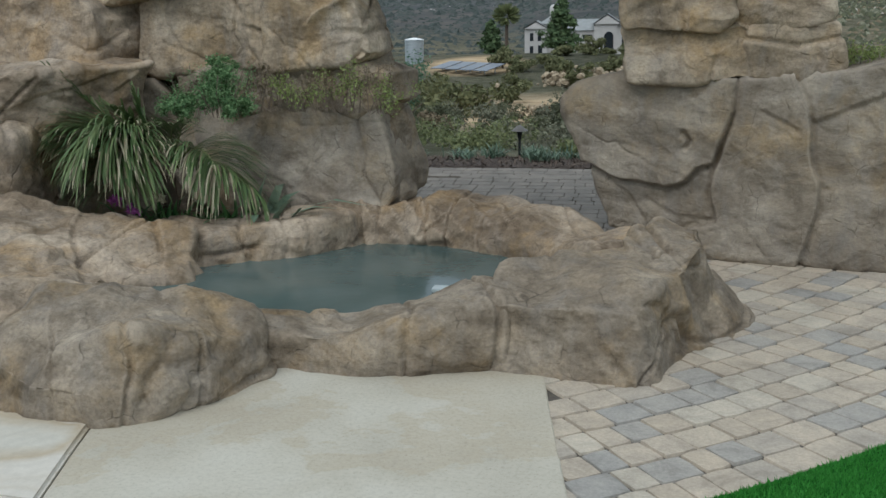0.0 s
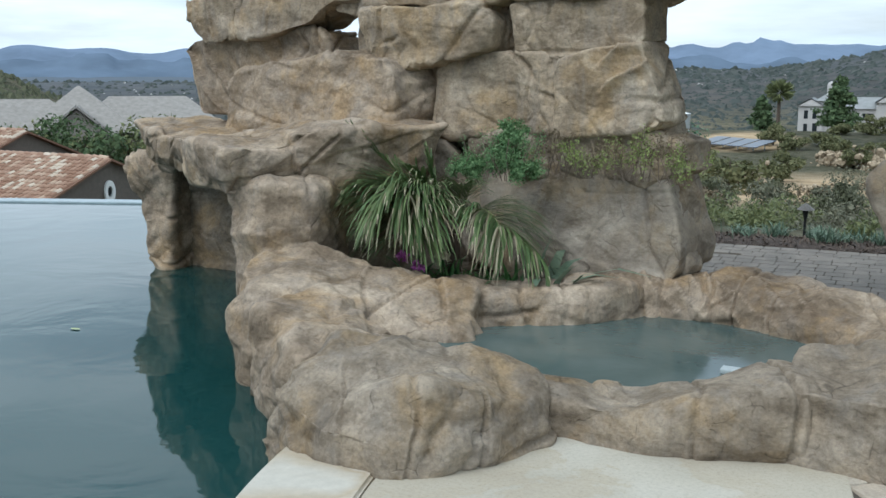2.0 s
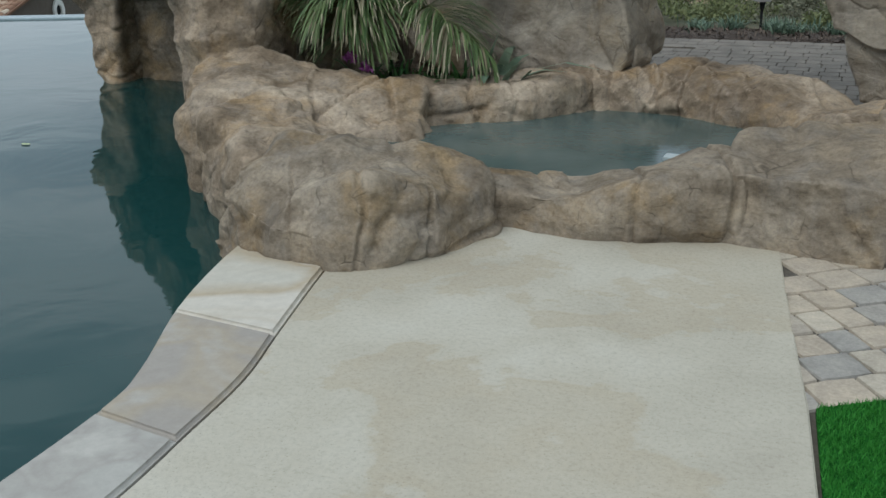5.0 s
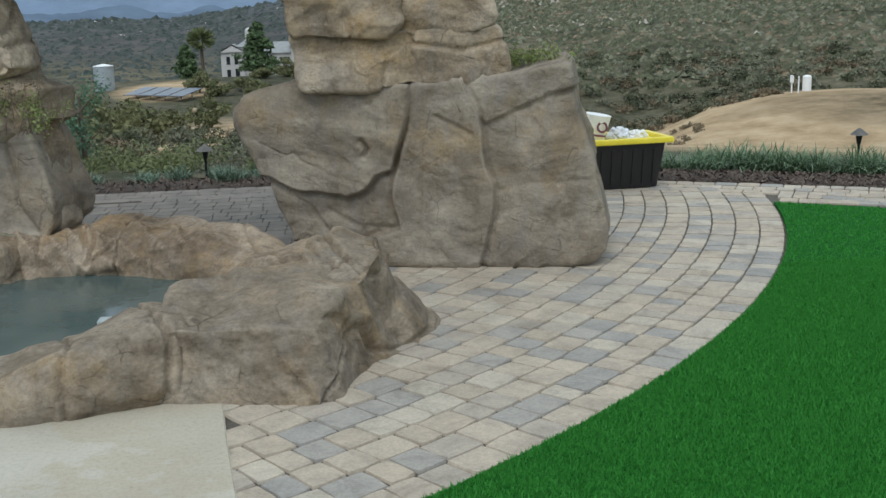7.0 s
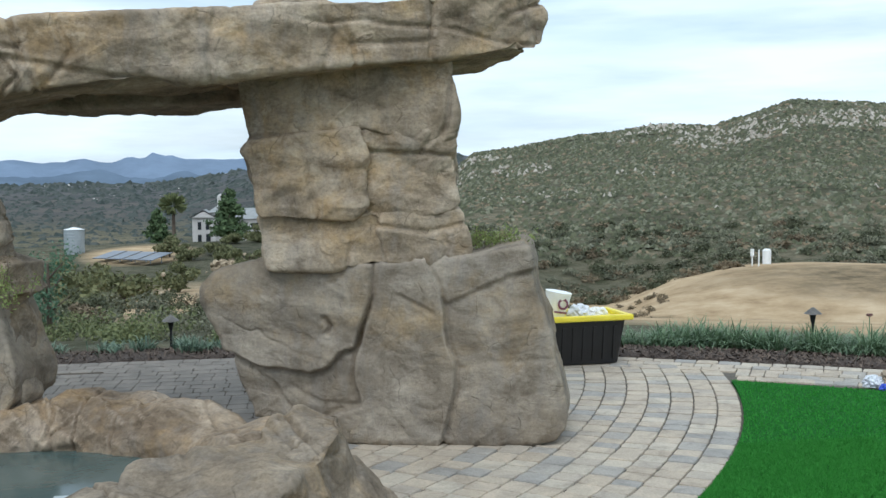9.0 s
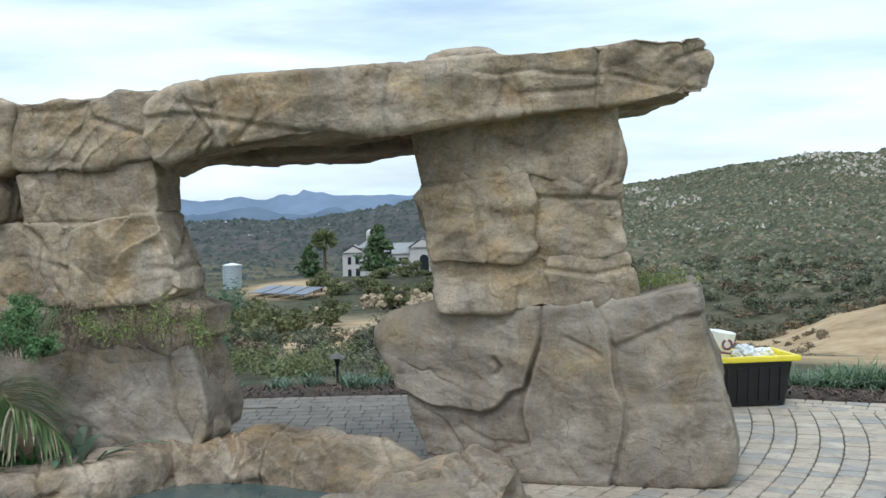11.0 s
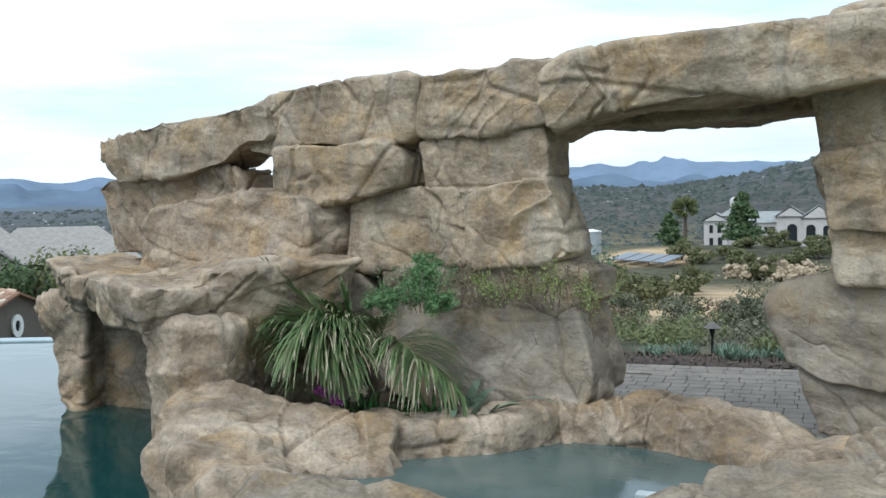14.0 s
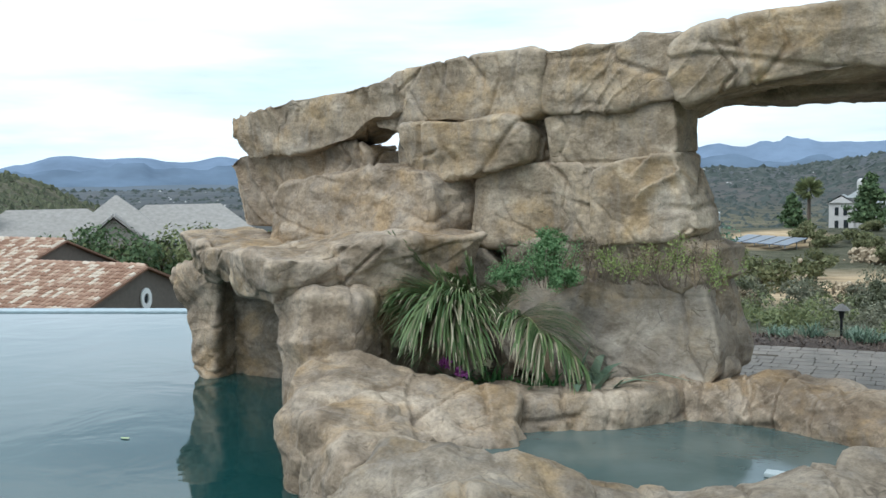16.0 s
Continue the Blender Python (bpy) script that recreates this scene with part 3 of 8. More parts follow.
def ridge_mesh(name, mat, path, base, seed, power=3.0, big=0.03, facet=0.03, cell=0.28, fine=0.006, crack=0.012, step=0.0125, ends=1.0, cuts=()):
    """A long low rock that follows a path of (x, y, top, half width), standing down to base."""
    c = catmull(path, 24)
    ln = np.concatenate([[0], np.cumsum(np.linalg.norm(np.diff(c[:, :2], axis=0), axis=1))])
    n = max(12, int(ln[-1] / step))
    s = np.linspace(0, ln[-1], n)
    c = np.stack([np.interp(s, ln, c[:, k]) for k in range(4)], 1)
    tan = np.gradient(c[:, :2], axis=0)
    tan /= np.linalg.norm(tan, axis=1, keepdims=True)
    side = np.stack([tan[:, 1], -tan[:, 0]], 1)
    e0, e1 = np.clip(s / (c[0, 3] * ends), 0, 1), np.clip((ln[-1] - s) / (c[-1, 3] * ends), 0, 1)
    cap = (1 - (1 - e0) ** 2.5) ** 0.4 * (1 - (1 - e1) ** 2.5) ** 0.4
    a0 = np.linspace(0, math.pi, 300)
    cx, cz = np.sign(np.cos(a0)) * np.abs(np.cos(a0)) ** (2 / power), np.abs(np.sin(a0)) ** (2 / power)
    wmean, hmean = c[:, 3].mean(), (c[:, 2] - base).mean()
    l2 = np.concatenate([[0], np.cumsum(np.hypot(np.diff(cx * wmean), np.diff(cz * hmean)))])
    m = max(16, int(l2[-1] / step))
    q = np.interp(np.linspace(0, l2[-1], m), l2, np.arange(300))
    cx, cz = np.interp(q, np.arange(300), cx), np.interp(q, np.arange(300), cz)
    wid = c[:, 3] * (0.15 + 0.85 * cap)
    top = base + (c[:, 2] - base) * (0.55 + 0.45 * cap)
    G = np.empty((n, m, 3))
    G[..., :2] = c[:, None, :2] + side[:, None] * (wid[:, None] * cx)[..., None]
    G[..., 2] = base + (top - base)[:, None] * cz
    du, dv = np.gradient(G, axis=1), np.gradient(G, axis=0)
    nor = np.cross(dv, du)
    nor /= np.maximum(np.linalg.norm(nor, axis=2, keepdims=True), 1e-9)
    if nor[:, m // 2, 2].mean() < 0:
        nor = -nor
    Q, nn = G.reshape(-1, 3), nor.reshape(-1, 3)
    add = np.zeros(len(Q))
    sv = np.repeat(s, m) + 0.06 * planes(Q * 4.5, seed + 80)
    for at, depth, width in cuts:
        add -= depth * np.exp(-((sv - at) / width) ** 2)
    Q = roughen(Q, nn, seed, big, facet, cell, fine, crack) + nn * add[:, None]
    idx = np.arange(n * m).reshape(n, m)
    faces = np.stack([idx[:-1, :-1], idx[:-1, 1:], idx[1:, 1:], idx[1:, :-1]], -1).reshape(-1, 4).tolist()
    faces += [idx[0].tolist(), idx[-1][::-1].tolist()]
    me = mesh_of(name, Q, faces, mat)
    bm = bmesh.new()
    bm.from_mesh(me)
    bmesh.ops.recalc_face_normals(bm, faces=bm.faces)
    bm.to_mesh(me)
    bm.free()
    return me

# ---- large structure ----
ARC_X, ARC_Y, ARC_R = -3.572, 9.393, 7.777      # the turf's edge, and the paving rows, are arcs round this point
POOL_Z, SPA_Z = -0.12, 0.13


def flat_poly(name, pts, z, mat, thick=0.1, bevel=0.0):
    bm = bmesh.new()
    f = bm.faces.new([bm.verts.new((x, y, z)) for x, y in pts])
    if f.normal.z < 0:
        f.normal_flip()
    r = bmesh.ops.extrude_face_region(bm, geom=[f])
    bmesh.ops.translate(bm, verts=[v for v in r["geom"] if isinstance(v, bmesh.types.BMVert)], vec=(0, 0, -thick))
    bmesh.ops.recalc_face_normals(bm, faces=bm.faces)
    if bevel:
        top = [e for e in bm.edges if all(abs(v.co.z - z) < 1e-5 for v in e.verts)]
        bmesh.ops.bevel(bm, geom=top, offset=bevel, segments=3, affect="EDGES")
    me = bpy.data.meshes.new(name)
    bm.to_mesh(me)
    bm.free()
    me.materials.append(mat)
    return new(name, me)


# concrete
CONCRETE, n, l, p = node_mat("broom_concrete")
a1 = noise_tex(n, l, 1.3, 6, 0.6, None, 0.2)
r1 = ramp(n, [(0.36, (0.40, 0.366, 0.295)), (0.5, (0.455, 0.42, 0.342)), (0.64, (0.505, 0.475, 0.40))])
l.new(a1, r1.inputs[0])
# damp tan stain with a ragged edge
sn = noise_tex(n, l, 0.75, 9, 0.58, None, 0.15)
sr = ramp(n, [(0.49, (0, 0, 0)), (0.503, (0.5, 0.5, 0.5)), (0.54, (0.3, 0.3, 0.3)), (0.62, (0.15, 0.15, 0.15))])
l.new(sn, sr.inputs[0])
stained = mixer(n, l, r1.outputs[0], (0.39, 0.325, 0.225), sr.outputs[0])
sp = ramp(n, [(0.30, (0.55, 0.53, 0.5)), (0.36, (1, 1, 1))])
l.new(noise_tex(n, l, 140, 2, 0.5), sp.inputs[0])
stained = mixer(n, l, stained, sp.outputs[0], 0.6, "MULTIPLY")
a2 = noise_tex(n, l, 60, 6, 0.75)
r2 = ramp(n, [(0.3, (0.8, 0.79, 0.77)), (0.5, (1, 1, 1)), (0.7, (1.08, 1.08, 1.06))])
l.new(a2, r2.inputs[0])
l.new(mixer(n, l, stained, r2.outputs[0], 0.9, "MULTIPLY"), p.inputs["Base Color"])
p.inputs["Roughness"].default_value = 0.85
bump(n, l, p, noise_tex(n, l, 160, 4, 0.7), 0.35, 0.004)

COPING_MATS = []
for k, (ca, cb, cc) in enumerate((((0.50, 0.47, 0.40), (0.42, 0.35, 0.25), (0.55, 0.51, 0.44)), ((0.33, 0.30, 0.265), (0.36, 0.31, 0.24), (0.40, 0.375, 0.34)), ((0.40, 0.385, 0.35), (0.34, 0.32, 0.29), (0.44, 0.42, 0.38)))):
    mm, n, l, p = node_mat("sandstone_coping")
    t = noise_tex(n, l, 2.2 + k, 3, 0.45, None, 0.9)
    r = ramp(n, [(0.38, ca), (0.5, cb), (0.62, cc)])
    l.new(t, r.inputs[0])
    gr = ramp(n, [(0.3, (0.86, 0.86, 0.86)), (0.7, (1.08, 1.08, 1.08))])
    l.new(noise_tex(n, l, 24, 6, 0.7), gr.inputs[0])
    l.new(mixer(n, l, r.outputs[0], gr.outputs[0], 0.8, "MULTIPLY"), p.inputs["Base Color"])
    p.inputs["Roughness"].default_value = 0.75
    bump(n, l, p, noise_tex(n, l, 40, 5, 0.6), 0.3, 0.006)
    COPING_MATS.append(mm)

EARTH = plain("brown_soil", (0.10, 0.075, 0.05), 0.95, 0, 0.4, 14, 0.8)


# ground: one sheet from the pad's edge to the horizon, in rings round the camera
def ground_z(x, y):
    r = np.hypot(x - 0.5, y)
    az = np.degrees(np.arctan2(x - 0.5, y))
    z = np.interp(r, (0, 9.3, 11, 14, 18, 30, 50, 60, 80, 110, 122, 150, 220, 300, 600, 1000, 1500, 1800, 2500, 3600, 4300),
                  (-0.12, -0.12, -0.2, -0.5, -0.95, -2.3, -4.1, -4.8, -6.3, -5.3, -5.0, -7.4, -11, -15, -18, -12, 0, 1, -45, -45, -20))
    # the hillside on the right
    up = np.interp(az, (5, 7.5, 9.7, 12, 15.4, 20, 22.6, 26.3, 29, 33, 45, 60), (0, 0.5, 0.8, 0.85, 0.96, 1.02, 1.0, 1.24, 1.2, 1.14, 1.05, 0.6))
    rise = np.interp(r, (75, 100, 150, 220, 300, 360, 500, 900), (0, 0.06, 0.27, 0.62, 1.0, 1.04, 0.7, 0))
    z = z + up * rise * 30
    # the graded earth pad under it
    w = np.clip((az - 12) / 5, 0, 1) * np.clip((r - 20) / 12, 0, 1) * np.clip((95 - r) / 15, 0, 1)
    crest = np.interp(az, (14, 18, 20.5, 23.8, 27.4, 32, 45), (-6.6, -5.7, -4.48, -3.64, -3.35, -3.35, -3.3))
    mound = np.where(r < 48, np.interp(r, (20, 34, 48), (-1.7, -3.6, -4.9)), np.interp(r, (62, 72, 80, 95), (0.0, -0.6, -1.6, -2.6)) + crest)
    k = np.clip((r - 46) / 16, 0, 1)
    mound = np.where((r >= 46) & (r <= 62), -4.75 + (crest + 4.75) * (1 - (1 - k) ** 1.7), mound)
    z = z + w * (mound - z)
    # the left side falls away under the pool's far edge
    fall = np.clip((-22 - az) / 10, 0, 1) * np.clip((r - 9) / 4, 0, 1)
    z = z - fall * np.interp(r, (9, 14, 30, 60, 200, 600, 1500, 2500), (1.5, 3.0, 3.5, 6, 14, 22, 30, 0))
    # a green knoll on the far left
    z = z + 31 * np.exp(-((az + 52) / 13) ** 2) * np.interp(r, (60, 140, 230, 330, 450), (0, 0.4, 1, 0.7, 0))
    # the long rise with houses right of the valley
    z = z + 46 * np.clip((az + 8) / 9, 0, 1) ** 1.4 * np.clip((16 - az) / 8, 0, 1) * np.interp(r, (500, 900, 1600, 2200), (0, 0.3, 1, 0.4))
    p = np.stack([x, y, np.zeros_like(x)], -1).reshape(-1, 3)
    rough = (np.interp(r, (9.5, 12, 30, 200, 1000, 5000), (0, 0.04, 0.4, 2.0, 3, 5)) * (1 - 0.75 * w)).reshape(-1)
    z = z + (fbm(p * 0.11, 3, 5).reshape(z.shape) * 0.25 + fbm(p * 0.017, 4, 6).reshape(z.shape) * 0.75) * rough.reshape(z.shape)
    return z


GROUND, n, l, p = node_mat("dry_scrub_ground")
pos = n.new("ShaderNodeNewGeometry").outputs["Position"]
g1 = noise_tex(n, l, 0.05, 6, 0.65, pos)
rg = ramp(n, [(0.36, (0.066, 0.064, 0.042)), (0.48, (0.105, 0.098, 0.066)), (0.60, (0.15, 0.13, 0.09)), (0.72, (0.21, 0.175, 0.12))])
l.new(g1, rg.inputs[0])
g2 = noise_tex(n, l, 0.6, 8, 0.75, pos)
rg2 = ramp(n, [(0.40, (0.42, 0.48, 0.36)), (0.55, (1, 1, 1)), (0.68, (1.35, 1.28, 1.15))])
l.new(g2, rg2.inputs[0])
col = mixer(n, l, rg.outputs[0], rg2.outputs[0], 0.9, "MULTIPLY")


def patch(n, l, pos, centre, size, soft, turn=0.0):
    """A mask, 1 inside an oval patch of bare earth with a ragged border."""
    mp = n.new("ShaderNodeMapping")
    mp.vector_type = "TEXTURE"
    mp.inputs["Location"].default_value = (*centre, 0)
    mp.inputs["Rotation"].default_value = (0, 0, radians(turn))
    mp.inputs["Scale"].default_value = (*size, 1e6)
    l.new(pos, mp.inputs["Vector"])
    ln = n.new("ShaderNodeVectorMath")
    ln.operation = "LENGTH"
    l.new(mp.outputs[0], ln.inputs[0])
    nz = noise_tex(n, l, 0.25, 5, 0.6, pos)
    ad = n.new("ShaderNodeMath")
    ad.operation = "MULTIPLY_ADD"
    ad.inputs[1].default_value, ad.inputs[2].default_value = 0.5, -0.25
    l.new(nz, ad.inputs[0])
    sm = n.new("ShaderNodeMath")
    sm.operation = "ADD"
    l.new(ln.outputs["Value"], sm.inputs[0])
    l.new(ad.outputs[0], sm.inputs[1])
    mr = n.new("ShaderNodeMapRange")
    mr.inputs["From Min"].default_value, mr.inputs["From Max"].default_value = 1 - soft, 1 + soft
    mr.inputs["To Min"].default_value, mr.inputs["To Max"].default_value = 1, 0
    l.new(sm.outputs[0], mr.inputs["Value"])
    return mr.outputs[0]


dirt = ramp(n, [(0.36, (0.29, 0.205, 0.118)), (0.5, (0.41, 0.30, 0.178)), (0.64, (0.50, 0.385, 0.25))])
l.new(noise_tex(n, l, 0.4, 8, 0.7, pos), dirt.inputs[0])
for centre, size, soft, turn in (((29.5, 49), (20.5, 11.5), 0.07, -32), ((-14.6, 107), (5.2, 9), 0.2, 0), ((-4.8, 46), (6.0, 15), 0.3, 0), ((-4.0, 73), (5.5, 9), 0.5, 0), ((-9, 24), (5, 5), 0.4, 0), ((13.2, 17.5), (7.5, 7), 0.15, 0), ((23, 29), (11, 9), 0.2, 0)):
    col = mixer(n, l, col, dirt.outputs[0], patch(n, l, pos, centre, size, soft, turn))
# a darker brown oval on the graded mound
brown_patch = ramp(n, [(0.4, (0.13, 0.10, 0.06)), (0.6, (0.27, 0.20, 0.12))])
l.new(noise_tex(n, l, 0.9, 8, 0.7, pos), brown_patch.inputs[0])
col = mixer(n, l, col, brown_patch.outputs[0], patch(n, l, pos, (33.5, 46.5), (11.0, 6.0), 0.35, -33))
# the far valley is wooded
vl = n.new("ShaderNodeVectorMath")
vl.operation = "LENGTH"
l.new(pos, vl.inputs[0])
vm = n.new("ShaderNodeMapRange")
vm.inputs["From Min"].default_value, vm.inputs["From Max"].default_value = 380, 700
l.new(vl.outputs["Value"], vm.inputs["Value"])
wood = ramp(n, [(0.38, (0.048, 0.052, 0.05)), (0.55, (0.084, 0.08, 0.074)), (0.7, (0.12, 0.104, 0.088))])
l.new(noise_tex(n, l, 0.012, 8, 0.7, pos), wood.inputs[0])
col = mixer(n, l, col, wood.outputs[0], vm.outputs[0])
# distance haze put into the colour: the plain beyond turns pale blue
haze = n.new("ShaderNodeMapRange")
haze.inputs["From Min"].default_value, haze.inputs["From Max"].default_value = 900, 3000
haze.inputs["To Max"].default_value = 0.75
l.new(vl.outputs["Value"], haze.inputs["Value"])
col = mixer(n, l, col, (0.125, 0.155, 0.19), haze.outputs[0])
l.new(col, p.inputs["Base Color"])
p.inputs["Roughness"].default_value = 0.95
p.inputs["Specular IOR Level"].default_value = 0.1
bump(n, l, p, g2, 0.6, 0.3)

rr = np.concatenate([[0.5, 4.0, 8.0], np.geomspace(9.3, 4300, 150)])
aa = np.concatenate([np.linspace(-100, -62, 10, endpoint=False), np.linspace(-62, 55, 240), np.linspace(60, 250, 20)])
gx = 0.5 + rr[:, None] * np.sin(np.radians(aa))[None]
gy = rr[:, None] * np.cos(np.radians(aa))[None]
gz = ground_z(gx, gy)
gz[:3] = -1.2
idx = np.arange(gx.size).reshape(gx.shape)
gf = np.stack([idx[:-1], np.roll(idx[:-1], -1, 1), np.roll(idx[1:], -1, 1), idx[1:]], -1).reshape(-1, 4)
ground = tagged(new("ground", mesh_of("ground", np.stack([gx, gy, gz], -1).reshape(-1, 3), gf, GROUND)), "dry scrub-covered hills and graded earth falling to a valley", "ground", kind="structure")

# far mountains; the blue of distance haze is put into their tint
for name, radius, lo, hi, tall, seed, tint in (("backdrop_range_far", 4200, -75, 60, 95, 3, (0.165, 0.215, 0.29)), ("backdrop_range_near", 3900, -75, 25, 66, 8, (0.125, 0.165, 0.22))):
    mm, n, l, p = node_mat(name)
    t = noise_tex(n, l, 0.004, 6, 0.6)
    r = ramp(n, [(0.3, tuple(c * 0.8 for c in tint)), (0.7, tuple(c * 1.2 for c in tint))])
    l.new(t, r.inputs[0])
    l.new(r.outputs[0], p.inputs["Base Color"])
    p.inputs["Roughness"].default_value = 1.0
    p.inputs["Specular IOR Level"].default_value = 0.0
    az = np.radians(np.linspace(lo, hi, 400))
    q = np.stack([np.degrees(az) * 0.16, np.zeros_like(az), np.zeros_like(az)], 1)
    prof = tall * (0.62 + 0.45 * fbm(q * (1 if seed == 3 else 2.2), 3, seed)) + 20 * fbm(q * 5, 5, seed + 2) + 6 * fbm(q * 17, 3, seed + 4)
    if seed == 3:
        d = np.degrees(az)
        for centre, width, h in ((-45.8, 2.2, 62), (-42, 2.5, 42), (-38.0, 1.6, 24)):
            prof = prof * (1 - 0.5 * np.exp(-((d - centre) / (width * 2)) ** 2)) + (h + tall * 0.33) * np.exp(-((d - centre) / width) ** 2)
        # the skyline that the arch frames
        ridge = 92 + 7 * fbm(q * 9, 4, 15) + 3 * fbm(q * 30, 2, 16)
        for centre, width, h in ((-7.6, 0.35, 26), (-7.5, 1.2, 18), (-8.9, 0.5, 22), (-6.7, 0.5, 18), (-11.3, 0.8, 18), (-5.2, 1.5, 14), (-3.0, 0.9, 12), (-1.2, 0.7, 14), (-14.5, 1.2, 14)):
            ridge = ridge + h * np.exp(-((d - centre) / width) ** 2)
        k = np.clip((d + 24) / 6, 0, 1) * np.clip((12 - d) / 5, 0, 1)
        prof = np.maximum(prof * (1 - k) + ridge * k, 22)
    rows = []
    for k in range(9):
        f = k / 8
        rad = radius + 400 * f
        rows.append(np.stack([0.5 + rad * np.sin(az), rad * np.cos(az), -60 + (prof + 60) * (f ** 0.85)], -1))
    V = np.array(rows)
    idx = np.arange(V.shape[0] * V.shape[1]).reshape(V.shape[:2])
    tagged(new(name, mesh_of(name, V.reshape(-1, 3), np.stack([idx[:-1, :-1], idx[:-1, 1:], idx[1:, 1:], idx[1:, :-1]], -1).reshape(-1, 4), mm)), "distant mountain range along the horizon, tinted blue for haze", "mountains", kind="structure")


# concrete deck, coping and pool
inner = [(-1.62, 3.75), (-1.555, 3.3), (-1.44, 2.86), (-1.27, 2.44), (-1.21, 2.2), (-1.2, 1.75), (-1.22, 1.2), (-1.32, 0.4), (-1.5, -5.0)]
outer = [(-1.2, 3.75), (-1.135, 3.33), (-1.018, 2.81), (-0.94, 2.48), (-0.912, 2.15), (-0.892, 1.8), (-0.912, 1.2), (-1.012, 0.4), (-1.212, -5.0)]
ic, oc = catmull(inner, 8), catmull(outer, 8)
deck_pts = [(float(x) + 0.004, float(y)) for x, y in oc] + [(1.55, -5.0), (1.25, -2.0), (0.92, 0.6), (0.652, 2.3), (0.588, 2.84), (0.53, 3.2), (0.45, 3.72), (0.405, 4.05), (0.1, 4.6), (-1.3, 4.6)]
deck = tagged(flat_poly("concrete_deck", deck_pts, 0.0, CONCRETE, 0.12, 0.005), "weathered beige broom-finished concrete deck with damp stains", "deck", kind="structure")
coping = empty("pool_coping", (-1.2, 2.5, 0), "tan and grey sandstone pool coping slabs", "coping")
cuts = (0, 17, 33, 46, 56, 64)
for k, (i0, i1) in enumerate(zip(cuts[:-1], cuts[1:])):
    ii, oo = ic[i0:i1 + 1], oc[i0:i1 + 1]
    pts = [tuple(q) for q in ii] + [tuple(q) for q in oo[::-1]]
    c = np.mean(pts, 0)
    pts = [tuple(c + (np.array(q) - c) * 0.996) for q in pts]
    ob = flat_poly("coping_stone", pts, 0.012, COPING_MATS[(0, 1, 2, 1, 0)[k]], 0.1, 0.012)
    ob.parent = coping
    ob.matrix_parent_inverse = Matrix.Translation((1.2, -2.5, 0))

WATER, n, l, p = node_mat("pool_water")
p.inputs["Base Color"].default_value = (0.011, 0.046, 0.044, 1)
p.inputs["Roughness"].default_value = 0.04
p.inputs["IOR"].default_value = 1.33
wv = noise_tex(n, l, 1.4, 4, 0.5, None, 0.6, (1, 1, 1))
bump(n, l, p, wv, 0.035, 0.15)
SPA_WATER, n, l, p = node_mat("cloudy_spa_water")
st = noise_tex(n, l, 1.6, 5, 0.6, None, 0.8)
rs = ramp(n, [(0.35, (0.066, 0.098, 0.092)), (0.7, (0.108, 0.142, 0.134))])
l.new(st, rs.inputs[0])
l.new(rs.outputs[0], p.inputs["Base Color"])
p.inputs["Roughness"].default_value = 0.12
p.inputs["IOR"].default_value = 1.33
bump(n, l, p, noise_tex(n, l, 5, 4, 0.5), 0.08, 0.05)

EDGE_A, EDGE_B = np.array((-6.2, 10.3)), np.array((-14.0, 7.45))     # the pool's far overflow edge
pool_pts = [(-1.4, -5.0), (-1.1, 2.0), (-1.3, 3.2), (-1.5, 3.9), (-2.2, 5.0), (-2.2, 8.6), tuple(EDGE_A), tuple(EDGE_B), (-14, -5)]
pool = tagged(flat_poly("pool_water", pool_pts, POOL_Z, WATER, 0.02), "still dark teal infinity pool water reflecting the sky", "water", kind="structure")
POOL_SHELL = plain("dark_pool_plaster", (0.03, 0.075, 0.075), 0.7)
tagged(flat_poly("pool_floor", pool_pts, -1.25, POOL_SHELL, 0.1), "dark plaster pool floor", "pool floor", kind="structure")
WEIR = plain("pale_blue_tile", (0.30, 0.36, 0.38), 0.35, 0, 0.2, 12)
d = (EDGE_B - EDGE_A)
bm = bmesh.new()
box_bm(bm, np.linalg.norm(d), 0.26, 1.6, Matrix.Translation((*((EDGE_A + EDGE_B) / 2), POOL_Z - 0.78)) @ Matrix.Rotation(math.atan2(d[1], d[0]), 4, "Z"), 0.01)
weir = part("pool_weir", bm, WEIR, None)
tagged(weir, "pale wet tiled overflow edge of the infinity pool", "pool edge", kind="structure")

spa_pts = [(-1.6, 4.5), (-1.0, 4.05), (-0.3, 4.1), (0.25, 4.4), (0.5, 4.9), (0.3, 5.5), (-0.4, 5.9), (-1.1, 5.7), (-1.6, 5.2)]
tagged(flat_poly("spa_water", spa_pts, SPA_Z, SPA_WATER, 0.02), "cloudy grey-green spa water, slightly steaming", "water", kind="structure")

